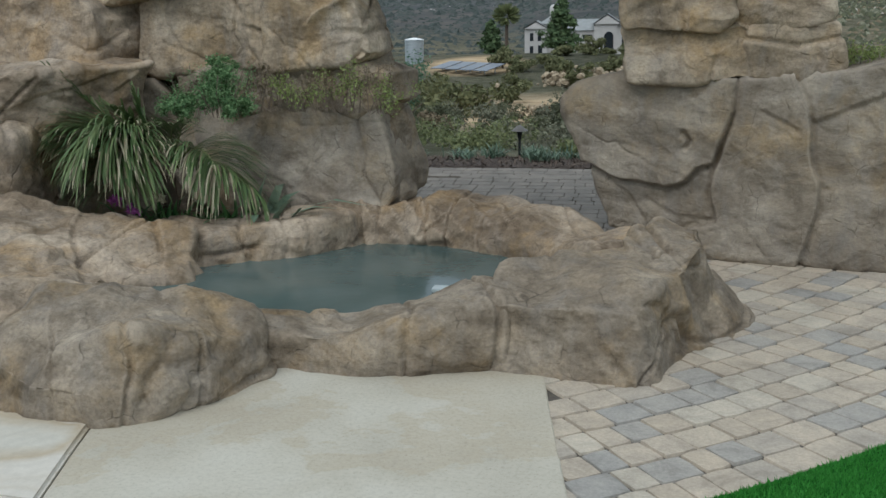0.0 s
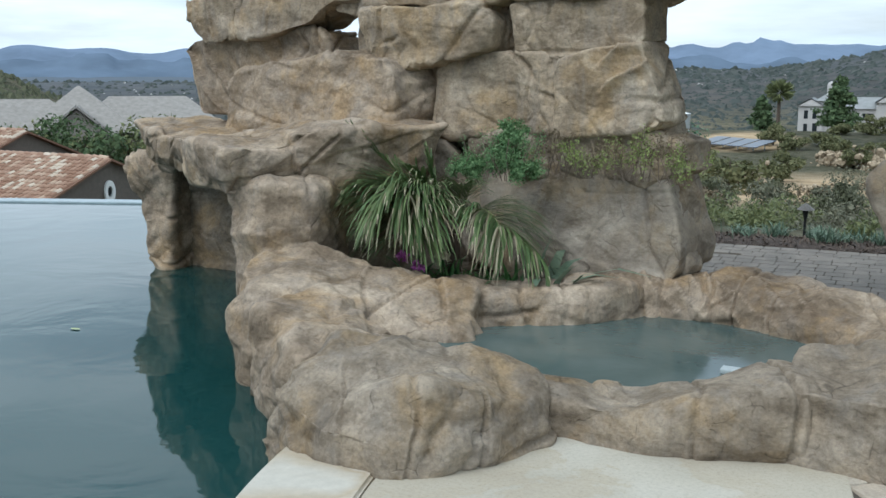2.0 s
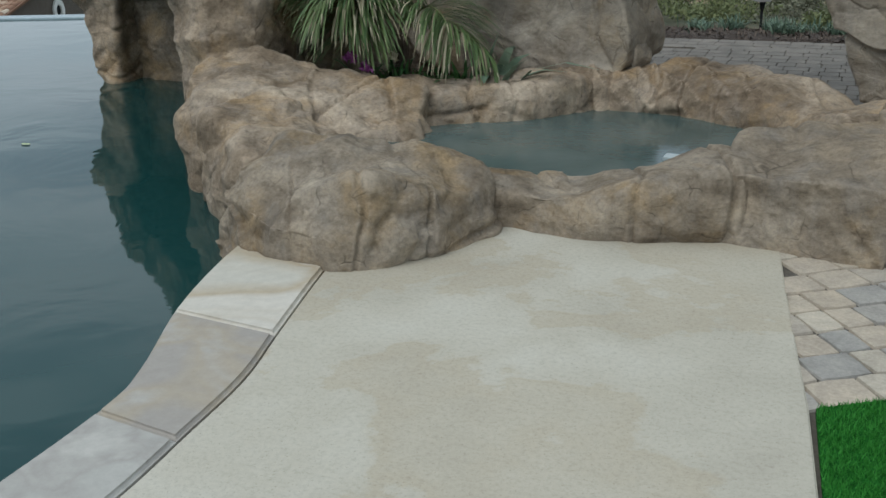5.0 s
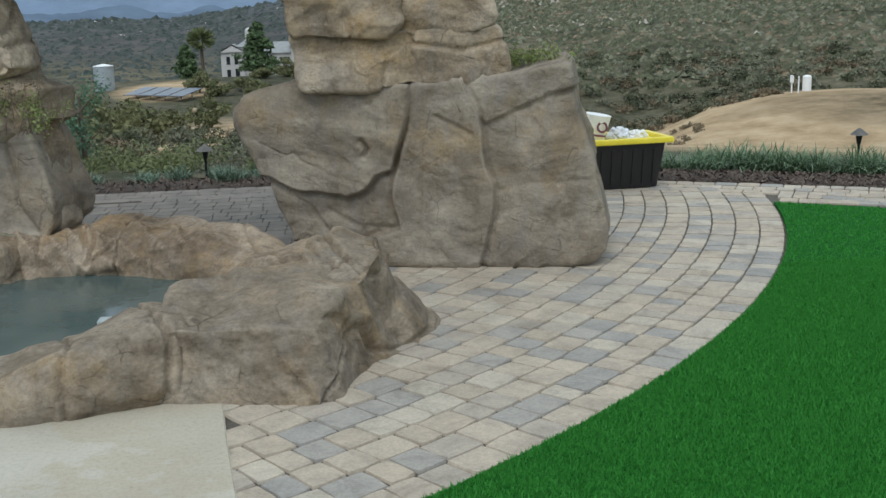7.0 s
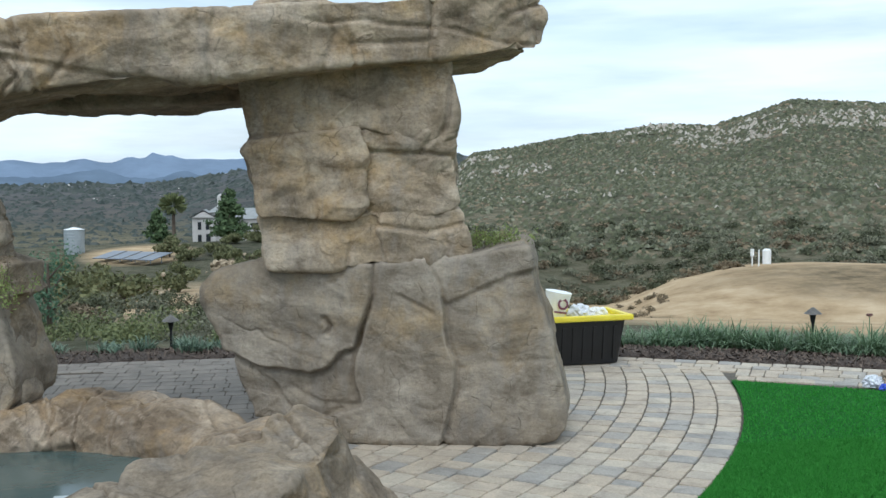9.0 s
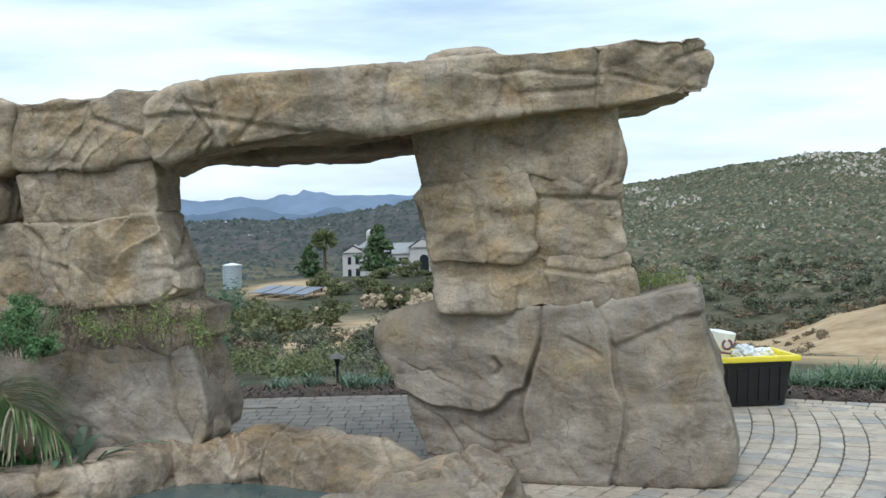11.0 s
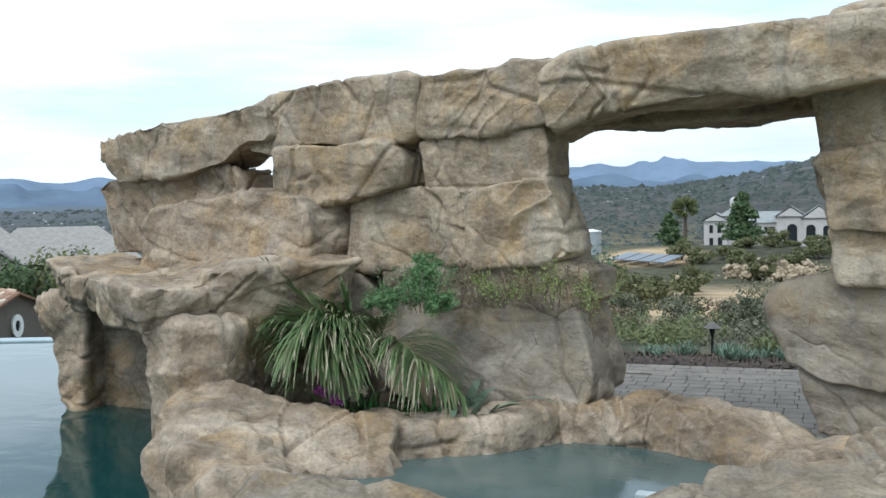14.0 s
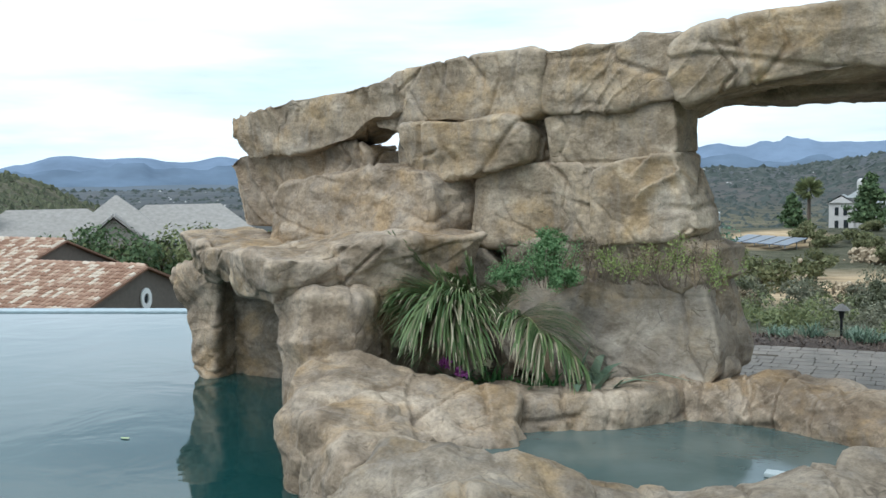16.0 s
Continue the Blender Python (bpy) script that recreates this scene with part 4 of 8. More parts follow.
# ---- rocks ----
rock_arch = empty("rock_arch", (0, 0, 0), "tan artificial rock arch of stacked stones with a long lintel", "rock arch")
grotto = empty("rock_grotto", (0, 0, 0), "tan rock ledge overhanging the pool on stone piers", "grotto")
spa_surround = empty("spa_surround", (0, 0, 0), "low brown boulders and rims ringing the raised spa", "spa surround")
piece("lintel", block_mesh("lintel", ROCK_TAN, (-0.6, 5.75), 8,
      [(-0.21, 2.12), (-0.09, 2.19), (0.2, 2.25), (0.43, 2.27), (1.05, 2.33), (1.59, 2.37), (2.12, 2.42), (2.35, 2.46), (2.6, 2.47), (2.78, 2.48), (2.83, 2.35), (2.8, 2.16), (2.57, 2.13), (2.29, 2.11), (1.77, 2.06), (1.01, 1.99), (0.3, 1.93), (0.02, 1.89), (-0.14, 1.81), (-0.2, 1.94)],
      0.26, 0.85, 117, voxel=0.012, grow=0.0, facet=0.02, cell=0.5, strata=0.006,
      cracks=[([(1.02, 2.0), (1.05, 2.4)], 0.03, 0.02), ([(2.17, 2.1), (2.2, 2.5)], 0.035, 0.018), ([(0.1, 1.9), (0.14, 2.1), (-0.05, 2.14)], 0.03, 0.018), ([(0.3, 2.3), (0.36, 2.1), (0.2, 1.9)], 0.03, 0.02), ([(1.6, 2.36), (1.66, 2.2), (1.58, 2.05)], 0.02, 0.015)]), rock_arch)
piece("cap_stone", rock_mesh("cap_stone", ROCK_TAN, (-0.6, 5.75), 8,
      [(1.29, 2.32), (1.31, 2.39), (1.37, 2.41), (1.56, 2.42), (1.62, 2.39), (1.66, 2.33)],
      0.16, 0.16, 12, grow=0.03, power=3, facet=0.015), rock_arch)
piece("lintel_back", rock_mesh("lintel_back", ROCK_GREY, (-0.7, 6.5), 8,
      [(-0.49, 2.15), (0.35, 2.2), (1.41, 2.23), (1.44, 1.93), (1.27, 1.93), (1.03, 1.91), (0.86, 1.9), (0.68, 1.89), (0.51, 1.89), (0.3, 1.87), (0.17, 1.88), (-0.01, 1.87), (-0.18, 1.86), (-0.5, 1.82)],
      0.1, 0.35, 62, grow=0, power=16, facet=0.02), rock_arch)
A, B, C = ((-0.6, 5.95), -12), ((-3.2, 6.5), -15), ((1.2, 6.2), -4)      # the planes that the wall's stones are set in


def stone(mat, plane, outline, front, back, seed, name="stone", **more):
    return piece(name, block_mesh(name, mat, *plane, outline, front, back, seed, **more), rock_arch)


# top course
stone(ROCK_TAN, A, [(-1.12, 2.19), (-0.73, 2.2), (-0.48, 2.2), (-0.44, 2.24), (-0.12, 2.23), (-0.1, 1.9), (-0.34, 1.86), (-0.66, 1.83), (-0.83, 1.82), (-1.1, 1.86)], 0.22, 0.2, 13, strata=0.004,
      cracks=[([(-0.85, 1.8), (-0.8, 1.88), (-0.62, 1.85)], 0.02, 0.015)])
stone(ROCK_TAN, A, [(-2.36, 2.03), (-2.22, 2.12), (-2.12, 2.16), (-1.84, 2.18), (-1.53, 2.2), (-1.04, 2.21), (-1.03, 2.04), (-1.06, 1.83), (-1.45, 1.81), (-1.94, 1.82), (-2.13, 1.77), (-2.34, 1.8)], 0.25, 0.3, 14,
      cracks=[([(-2.08, 2.2), (-2.1, 1.95), (-2.16, 1.75)], 0.03, 0.018), ([(-1.36, 2.2), (-1.32, 2.05), (-1.42, 1.82)], 0.025, 0.012), ([(-1.2, 2.2), (-1.22, 2.0), (-1.18, 1.84)], 0.02, 0.012), ([(-1.84, 2.2), (-1.8, 2.06), (-1.7, 1.98)], 0.018, 0.012)])
stone(ROCK_TAN, B, [(-1.15, 1.91), (-0.76, 1.97), (-0.41, 2.02), (0.05, 2.05), (0.29, 2.08), (0.53, 2.1), (0.58, 1.88), (0.5, 1.84), (0.36, 1.84), (0.12, 1.71), (-0.27, 1.65), (-0.61, 1.63), (-0.93, 1.61), (-1.03, 1.7)], 0.3, 0.12, 15,
      folds=(0.3, 0.17, 0.03, [(-1.3, 2.1), (-0.3, 2.1), (-0.42, 1.5), (-1.3, 1.5)]), cracks=[([(0.3, 2.1), (0.24, 1.9), (0.32, 1.75)], 0.02, 0.015)])
# middle course
stone(ROCK_TAN, A, [(-2.05, 1.79), (-1.96, 1.81), (-1.25, 1.82), (-1.16, 1.79), (-1.1, 1.69), (-1.13, 1.54), (-1.34, 1.47), (-1.6, 1.45), (-1.82, 1.42), (-1.92, 1.46), (-2.02, 1.55)], 0.32, 0.3, 16, tilt=(-0.04, 0.08), bevel=0.03, facet=0.018)
stone(ROCK_GREY, A, [(-2.24, 1.8), (-2.0, 1.83), (-1.98, 1.45), (-2.22, 1.45), (-2.25, 1.63)], 0.14, 0.02, 116)
stone(ROCK_TAN, A, [(-1.28, 1.76), (-1.06, 1.77), (-0.98, 1.7), (-0.98, 1.48), (-1.28, 1.48)], 0.06, 0.16, 118)
stone(ROCK_TAN, A, [(-1.03, 1.84), (-0.68, 1.86), (-0.36, 1.89), (-0.22, 1.91), (-0.19, 1.75), (-0.19, 1.57), (-0.39, 1.52), (-0.72, 1.5), (-1.0, 1.49)], 0.19, 0.14, 17, facet=0.014,
      cracks=[([(-0.92, 1.86), (-0.88, 1.72), (-0.94, 1.6), (-0.84, 1.48)], 0.022, 0.014), ([(-0.76, 1.86), (-0.78, 1.7), (-0.72, 1.5)], 0.018, 0.012)])
stone(ROCK_RIM, B, [(-1.3, 1.59), (-1.13, 1.64), (-0.7, 1.64), (0.05, 1.69), (0.18, 1.68), (0.28, 1.5), (0.66, 1.42), (0.68, 1.32), (-0.04, 1.36), (-0.5, 1.3), (-0.7, 1.12), (-1.15, 1.1), (-1.24, 1.41)], 0.2, 0.15, 18, facet=0.024,
      folds=(0.7, 0.22, 0.05, [(-1.4, 1.6), (-0.8, 1.65), (-0.5, 1.1), (-1.4, 1.0)]))
# lower course
stone(ROCK_RIM, B, [(-0.54, 1.38), (-0.15, 1.46), (0.19, 1.51), (0.61, 1.53), (0.9, 1.5), (0.97, 1.41), (1.0, 1.02), (0.65, 0.98), (-0.5, 0.96)], 0.42, 0.3, 19, tilt=(0.0, -0.16), facet=0.03, strata=0.006, bevel=0.03,
      cracks=[([(-0.3, 1.4), (-0.16, 1.2), (-0.2, 1.0)], 0.02, 0.015)])
stone(ROCK_TAN, A, [(-2.06, 1.44), (-1.5, 1.5), (-1.5, 1.02), (-2.06, 0.98)], 0.1, 0.3, 120, facet=0.012)
stone(ROCK_TAN, A, [(-1.57, 1.43), (-1.41, 1.49), (-1.24, 1.52), (-0.78, 1.52), (-0.66, 1.48), (-0.66, 1.08), (-1.12, 1.05), (-1.56, 1.02)], 0.19, 0.3, 20, facet=0.018,
      cracks=[([(-0.98, 1.5), (-0.86, 1.38), (-0.82, 1.2), (-0.72, 1.06)], 0.024, 0.016), ([(-1.4, 1.2), (-1.1, 1.1), (-0.9, 1.12)], 0.012, 0.01)])
stone(ROCK_TAN, A, [(-0.7, 1.48), (-0.47, 1.54), (-0.29, 1.56), (-0.19, 1.57), (-0.14, 1.45), (-0.06, 1.3), (-0.02, 1.16), (-0.16, 1.11), (-0.7, 1.05)], 0.25, 0.12, 21, facet=0.016,
      folds=(2.2, 0.14, 0.05, [(-0.46, 1.6), (0.0, 1.6), (-0.1, 1.36), (-0.24, 1.3), (-0.36, 1.1), (-0.52, 1.12), (-0.44, 1.3)]), cracks=[([(-0.7, 1.3), (-0.5, 1.2), (-0.4, 1.08)], 0.014, 0.01)])
stone(ROCK_SLAB, A, [(-1.4, 0.86), (-0.9, 0.89), (-0.28, 0.91), (-0.1, 0.94), (-0.02, 0.78), (0.07, 0.5), (0.06, 0.36), (-0.05, 0.25), (-0.44, 0.22), (-0.87, 0.2), (-1.25, 0.3), (-1.42, 0.5)], 0.2, 0.3, 23, tilt=(-0.02, -0.12), facet=0.012, cell=0.7, crack=0.005,
      cracks=[([(-1.0, 0.62), (-0.86, 0.45), (-0.75, 0.3)], 0.014, 0.012), ([(-0.42, 0.86), (-0.36, 0.66), (-0.5, 0.45)], 0.01, 0.01), ([(-0.2, 0.9), (-0.13, 0.7), (-0.1, 0.48), (-0.02, 0.3)], 0.03, 0.016), ([(-0.75, 0.45), (-0.5, 0.36), (-0.36, 0.25)], 0.014, 0.012)])
piece("jamb", rock_mesh("jamb", ROCK_GREY, (-0.6, 5.95), -12,
      [(-0.25, 1.6), (-0.2, 1.49), (-0.13, 1.2), (-0.03, 0.85), (0.06, 0.42), (0.06, 0.27), (-0.07, 0.26), (-0.2, 0.78), (-0.33, 1.1), (-0.34, 1.52)],
      0.1, 0.14, 24, grow=0.03, power=16, facet=0.03), rock_arch)
piece("pier", rock_mesh("pier", ROCK_RIM, (-5.0, 6.9), -8,
      [(-0.16, 0.72), (0.15, 0.78), (0.4, 0.72), (0.39, 0.38), (0.37, -0.02), (0.32, -0.2), (0.14, -0.1), (0.06, 0.31)],
      0.25, 0.3, 41, grow=0, power=10, facet=0.026, crack=0.02, step=0.012), grotto)
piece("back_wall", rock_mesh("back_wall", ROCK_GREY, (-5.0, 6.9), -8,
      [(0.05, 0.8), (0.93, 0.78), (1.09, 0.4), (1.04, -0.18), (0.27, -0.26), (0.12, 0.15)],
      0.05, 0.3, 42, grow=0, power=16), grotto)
stone(ROCK_TAN, C, [(-0.6, 2.01), (-0.29, 2.06), (0.05, 2.1), (0.07, 1.77), (-0.08, 1.7), (-0.46, 1.64), (-0.56, 1.66), (-0.59, 1.82)], 0.26, 0.3, 31, grow=0.03, facet=0.02)
stone(ROCK_TAN, C, [(0.02, 2.08), (0.3, 2.09), (0.45, 2.13), (0.50, 2.07), (0.53, 1.82), (0.51, 1.69), (0.23, 1.71), (0.03, 1.77)], 0.27, 0.3, 32, grow=0.03)
stone(ROCK_TAN, C, [(-0.58, 1.64), (-0.24, 1.7), (-0, 1.73), (0.04, 1.58), (0.02, 1.33), (-0.04, 1.26), (-0.34, 1.27), (-0.5, 1.29), (-0.54, 1.47)], 0.28, 0.3, 33, grow=0.03)
stone(ROCK_TAN, C, [(-0, 1.72), (0.23, 1.71), (0.48, 1.76), (0.51, 1.68), (0.55, 1.32), (0.41, 1.28), (0.1, 1.28), (0.01, 1.36)], 0.25, 0.3, 34, grow=0.03, facet=0.03, cell=0.3, folds=(1.1, 0.16, 0.035))
stone(ROCK_TAN, C, [(-0.52, 1.29), (-0.22, 1.26), (0.16, 1.28), (0.19, 1.02), (-0.1, 1), (-0.46, 0.99), (-0.49, 1.08)], 0.24, 0.3, 35, grow=0.03, facet=0.018)
stone(ROCK_TAN, C, [(0.15, 1.27), (0.41, 1.28), (0.57, 1.29), (0.59, 1.05), (0.41, 1.02), (0.17, 1.02)], 0.24, 0.3, 36, grow=0.03, facet=0.015)
piece("slab", rock_mesh("slab", ROCK_SLAB, (2.28, 5.95), -14,
      [(-1.96, 0.84), (-1.85, 0.94), (-1.58, 1), (-1.18, 1.01), (-0.98, 1.04), (-0.67, 1.03), (-0.42, 1.05), (-0.26, 1.1), (-0.14, 1.13), (-0.09, 0.91), (-0.03, 0.7), (0.05, 0.33), (0.09, 0.11), (-0.01, -0.01), (-0.4, -0.02), (-0.72, 0), (-1.2, 0), (-1.66, 0.1), (-1.75, 0.28), (-1.81, 0.48), (-1.89, 0.67)],
      0.2, 0.6, 61, grow=0, power=16, step=0.0105, facet=0.016, cell=0.7, big=0.02, crack=0.006, fine=0.006,
      plates=[([(-1.94, 0.96), (-1.24, 1), (-0.97, 1), (-1.01, 0.82), (-1.07, 0.64), (-1.1, 0.53), (-1.19, 0.5), (-1.26, 0.44), (-1.37, 0.38), (-1.48, 0.39), (-1.61, 0.42), (-1.8, 0.5), (-1.96, 0.55)], 0.045, 0.01), ([(-0.97, 1.02), (-0.69, 1.02), (-0.61, 0.82), (-0.59, 0.72), (-0.54, 0.46), (-0.55, 0.3), (-0.66, -0.06), (-1.08, -0.07), (-1.26, 0.12), (-1.1, 0.21), (-1.08, 0.53), (-1.01, 0.82)], 0.034, 0.009), ([(-0.71, 1.02), (-0.1, 1.12), (-0.08, 0.98), (-0.25, 0.94), (-0.41, 0.86), (-0.59, 0.76), (-0.62, 0.82)], 0.016, 0.012)],
      cracks=[([(-1.69, 0.43), (-1.56, 0.31), (-1.48, 0.2), (-1.45, 0.09)], 0.018, 0.009), ([(-1.48, 0.31), (-1.27, 0.21), (-1.1, 0.21)], 0.016, 0.008), ([(-1.27, 0.68), (-1.24, 0.64), (-1.26, 0.6)], 0.03, 0.014), ([(-0.85, 0.82), (-0.66, 0.71)], 0.018, 0.009)]), rock_arch)


# the level ledge over the pool and the rims round the spa
piece("ledge", hewn_mesh("ledge", ROCK_RIM, [
    [(-2.93, 4.93, 1.0), (-3.6, 5.42, 1.01), (-4.48, 6.15, 1.0), (-5.35, 7.05, 1.0), (-5.2, 7.6, 1.0), (-3.2, 6.9, 1.04), (-2.3, 6.2, 1.04), (-2.45, 5.5, 1.04), (-2.75, 5.02, 1.0),
     (-2.98, 5.0, 0.72), (-3.6, 5.5, 0.74), (-4.4, 6.2, 0.74), (-5.2, 7.05, 0.76), (-5.0, 7.5, 0.7), (-3.0, 6.8, 0.7), (-2.5, 6.1, 0.66), (-2.6, 5.3, 0.66)],
    [(-2.82, 5.12, 1.04), (-2.45, 5.28, 1.1), (-1.95, 5.75, 1.1), (-2.3, 6.2, 1.12), (-2.95, 5.85, 1.08), (-2.78, 5.2, 0.55), (-2.5, 5.3, 0.5), (-2.2, 5.8, 0.55), (-2.4, 6.2, 0.5), (-2.8, 5.7, 0.5)]],
    44, relax=1, facet=0.03, cell=0.36, strata=0.004, crack=0.018), grotto)
piece("pool_side_rock", hewn_mesh("pool_side_rock", ROCK_RIM, [
    [(-2.62, 5.1, 0.50), (-2.3, 5.12, 0.42), (-1.95, 5.0, 0.37), (-1.72, 4.93, 0.35), (-1.45, 5.03, 0.34), (-2.35, 4.35, 0.28), (-2.0, 4.5, 0.26), (-1.65, 4.62, 0.16), (-1.4, 4.75, 0.1), (-2.68, 4.75, 0.4), (-2.56, 4.5, 0.2),
     (-2.7, 4.85, -0.4), (-2.4, 4.35, -0.4), (-1.5, 4.55, -0.4), (-1.4, 5.0, -0.4), (-2.2, 5.35, -0.4), (-2.8, 5.3, -0.4)],
    [(-2.94, 5.1, -0.4), (-2.66, 4.75, -0.4), (-2.35, 5.1, -0.4), (-2.6, 5.6, -0.4), (-3.0, 5.6, -0.4), (-3.02, 5.08, 0.76), (-2.68, 4.98, 0.8), (-2.48, 5.12, 0.76), (-2.5, 5.6, 0.8), (-3.0, 5.6, 0.8)]],
    246, relax=1, facet=0.036, cell=0.34, crack=0.018, big=0.03, grooves=[([(-2.6, 4.6, 0.3), (-2.4, 4.9, 0.5), (-2.45, 5.05, 0.6)], 0.03, 0.03), ([(-2.05, 5.0, 0.4), (-2.15, 4.7, 0.33), (-1.95, 4.5, 0.25)], 0.03, 0.022)]), spa_surround)
piece("bank", hewn_mesh("bank", ROCK_RIM, [
    [(-1.72, 3.66, -0.4), (-2.08, 3.95, -0.4), (-2.3, 4.3, -0.4), (-2.1, 4.7, -0.4), (-1.5, 4.5, -0.4), (-1.4, 4.0, -0.4), (-2.24, 4.24, 0.31), (-1.95, 4.05, 0.32), (-1.76, 3.82, 0.22), (-1.6, 4.05, 0.28), (-1.62, 4.4, 0.24), (-2.1, 4.6, 0.34)]],
    47, relax=1, facet=0.034, cell=0.34, crack=0.018, strata=0.006), spa_surround)
piece("planter_lip", ridge_mesh("planter_lip", ROCK_RIM, [(-2.2, 5.12, 0.37, 0.18), (-1.75, 5.12, 0.33, 0.2), (-1.3, 5.3, 0.33, 0.18), (-1.0, 5.5, 0.33, 0.18), (-0.8, 5.78, 0.34, 0.2)], -0.2, 48, power=6, big=0.01, facet=0.03, cell=0.34, crack=0.016, cuts=[(0.55, 0.02, 0.008), (0.93, 0.024, 0.008), (1.15, 0.02, 0.008)]), spa_surround)
piece("back_rim", ridge_mesh("back_rim", ROCK_RIM, [(-0.95, 5.78, 0.32, 0.2), (-0.6, 5.88, 0.33, 0.26), (-0.15, 5.88, 0.33, 0.3), (0.25, 5.65, 0.33, 0.3), (0.55, 5.3, 0.32, 0.3), (0.8, 4.95, 0.34, 0.3)], -0.2, 49, power=4.0, big=0.01, facet=0.035, cell=0.36, crack=0.018, cuts=[(0.28, 0.025, 0.009), (0.5, 0.022, 0.008), (0.78, 0.026, 0.009), (1.1, 0.022, 0.008)]), spa_surround)
piece("front_rim", ridge_mesh("front_rim", ROCK_GREY, [(-1.0, 4.08, 0.17, 0.16), (-0.7, 4.13, 0.175, 0.18), (-0.4, 4.13, 0.19, 0.2), (-0.1, 4.2, 0.22, 0.22), (0.15, 4.3, 0.27, 0.22), (0.3, 4.38, 0.27, 0.2)], -0.2, 50, power=7.0, step=0.0115, big=0.01, facet=0.03, cell=0.36, crack=0.016, cuts=[(0.82, 0.02, 0.008), (1.16, 0.028, 0.01)]), spa_surround)
# the two boulders that close the spa's front
piece("boulder", hewn_mesh("boulder", ROCK_GREY, [
    [(-1.80, 3.62, -0.2), (-1.42, 3.37, -0.2), (-1.12, 3.33, -0.2), (-0.84, 3.53, -0.2), (-0.66, 3.93, -0.2), (-0.70, 4.15, -0.2), (-1.1, 4.35, -0.2), (-1.7, 4.2, -0.2), (-1.74, 3.6, 0.16), (-1.38, 3.32, 0.14), (-1.1, 3.3, 0.12), (-0.85, 3.5, 0.1),
     (-1.66, 3.68, 0.25), (-1.30, 3.42, 0.27), (-1.02, 3.50, 0.27), (-0.86, 3.62, 0.22), (-0.74, 3.86, 0.17), (-0.80, 4.08, 0.18), (-1.02, 4.05, 0.31), (-1.40, 3.95, 0.34), (-1.62, 3.9, 0.32)]],
    263, voxel=0.0105, relax=1, facet=0.042, cell=0.3, crack=0.018, big=0.05,
    grooves=[([(-0.99, 3.36, -0.05), (-0.97, 3.44, 0.12), (-0.9, 3.6, 0.27)], 0.035, 0.018), ([(-0.86, 3.46, -0.05), (-0.84, 3.55, 0.12), (-0.78, 3.78, 0.22)], 0.03, 0.016)]), spa_surround)
piece("boulder", hewn_mesh("boulder", ROCK_GREY, [
    [(0.10, 4.05, -0.2), (0.28, 4.0, -0.2), (0.72, 3.93, -0.2), (0.86, 4.02, -0.2), (0.98, 4.3, -0.2), (0.9, 4.9, -0.2), (0.3, 4.8, -0.2), (0.13, 4.14, 0.26), (0.30, 4.10, 0.27), (0.55, 4.07, 0.27), (0.76, 4.06, 0.26), (0.84, 4.25, 0.32), (0.9, 4.5, 0.35), (0.75, 4.8, 0.35), (0.2, 4.55, 0.30)],
    [(0.80, 4.0, -0.2), (0.92, 4.14, -0.2), (1.08, 4.45, -0.2), (1.16, 4.8, -0.2), (1.1, 5.1, -0.2), (0.7, 5.1, -0.2), (0.82, 4.3, 0.31), (0.94, 4.42, 0.34), (1.04, 4.70, 0.40), (1.04, 5.0, 0.40), (0.85, 5.08, 0.40), (0.70, 4.80, 0.38)],
    [(0.9, 4.1, -0.1), (1.12, 4.4, -0.1), (1.34, 4.78, -0.1), (1.36, 5.0, -0.1), (1.2, 5.2, -0.1), (0.9, 4.9, -0.1), (0.98, 4.45, 0.13), (1.12, 4.78, 0.15), (1.1, 5.05, 0.18)]],
    252, voxel=0.0105, relax=1, facet=0.03, cell=0.3, crack=0.018, big=0.05,
    grooves=[([(0.56, 4.02, 0.24), (0.74, 4.02, 0.18), (0.78, 3.98, 0.0)], 0.035, 0.022), ([(0.78, 4.1, 0.3), (0.9, 4.25, 0.2), (1.0, 4.35, 0.05)], 0.03, 0.02), ([(0.95, 4.4, 0.36), (1.06, 4.55, 0.2), (1.12, 4.6, 0.05)], 0.04, 0.022), ([(0.3, 3.99, 0.0), (0.4, 4.0, 0.08), (0.46, 4.04, 0.2)], 0.025, 0.02)]), spa_surround)
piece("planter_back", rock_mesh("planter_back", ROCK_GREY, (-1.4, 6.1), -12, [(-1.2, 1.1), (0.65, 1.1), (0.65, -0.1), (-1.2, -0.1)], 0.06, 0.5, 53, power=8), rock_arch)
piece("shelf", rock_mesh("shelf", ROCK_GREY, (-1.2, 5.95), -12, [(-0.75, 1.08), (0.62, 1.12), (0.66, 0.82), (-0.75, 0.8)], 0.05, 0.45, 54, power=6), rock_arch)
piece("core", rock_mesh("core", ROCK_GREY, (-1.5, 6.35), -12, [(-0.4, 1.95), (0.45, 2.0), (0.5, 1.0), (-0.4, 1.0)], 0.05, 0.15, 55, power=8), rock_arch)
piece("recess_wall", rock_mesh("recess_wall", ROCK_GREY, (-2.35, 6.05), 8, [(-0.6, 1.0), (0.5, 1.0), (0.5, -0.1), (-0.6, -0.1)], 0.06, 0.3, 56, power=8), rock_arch)

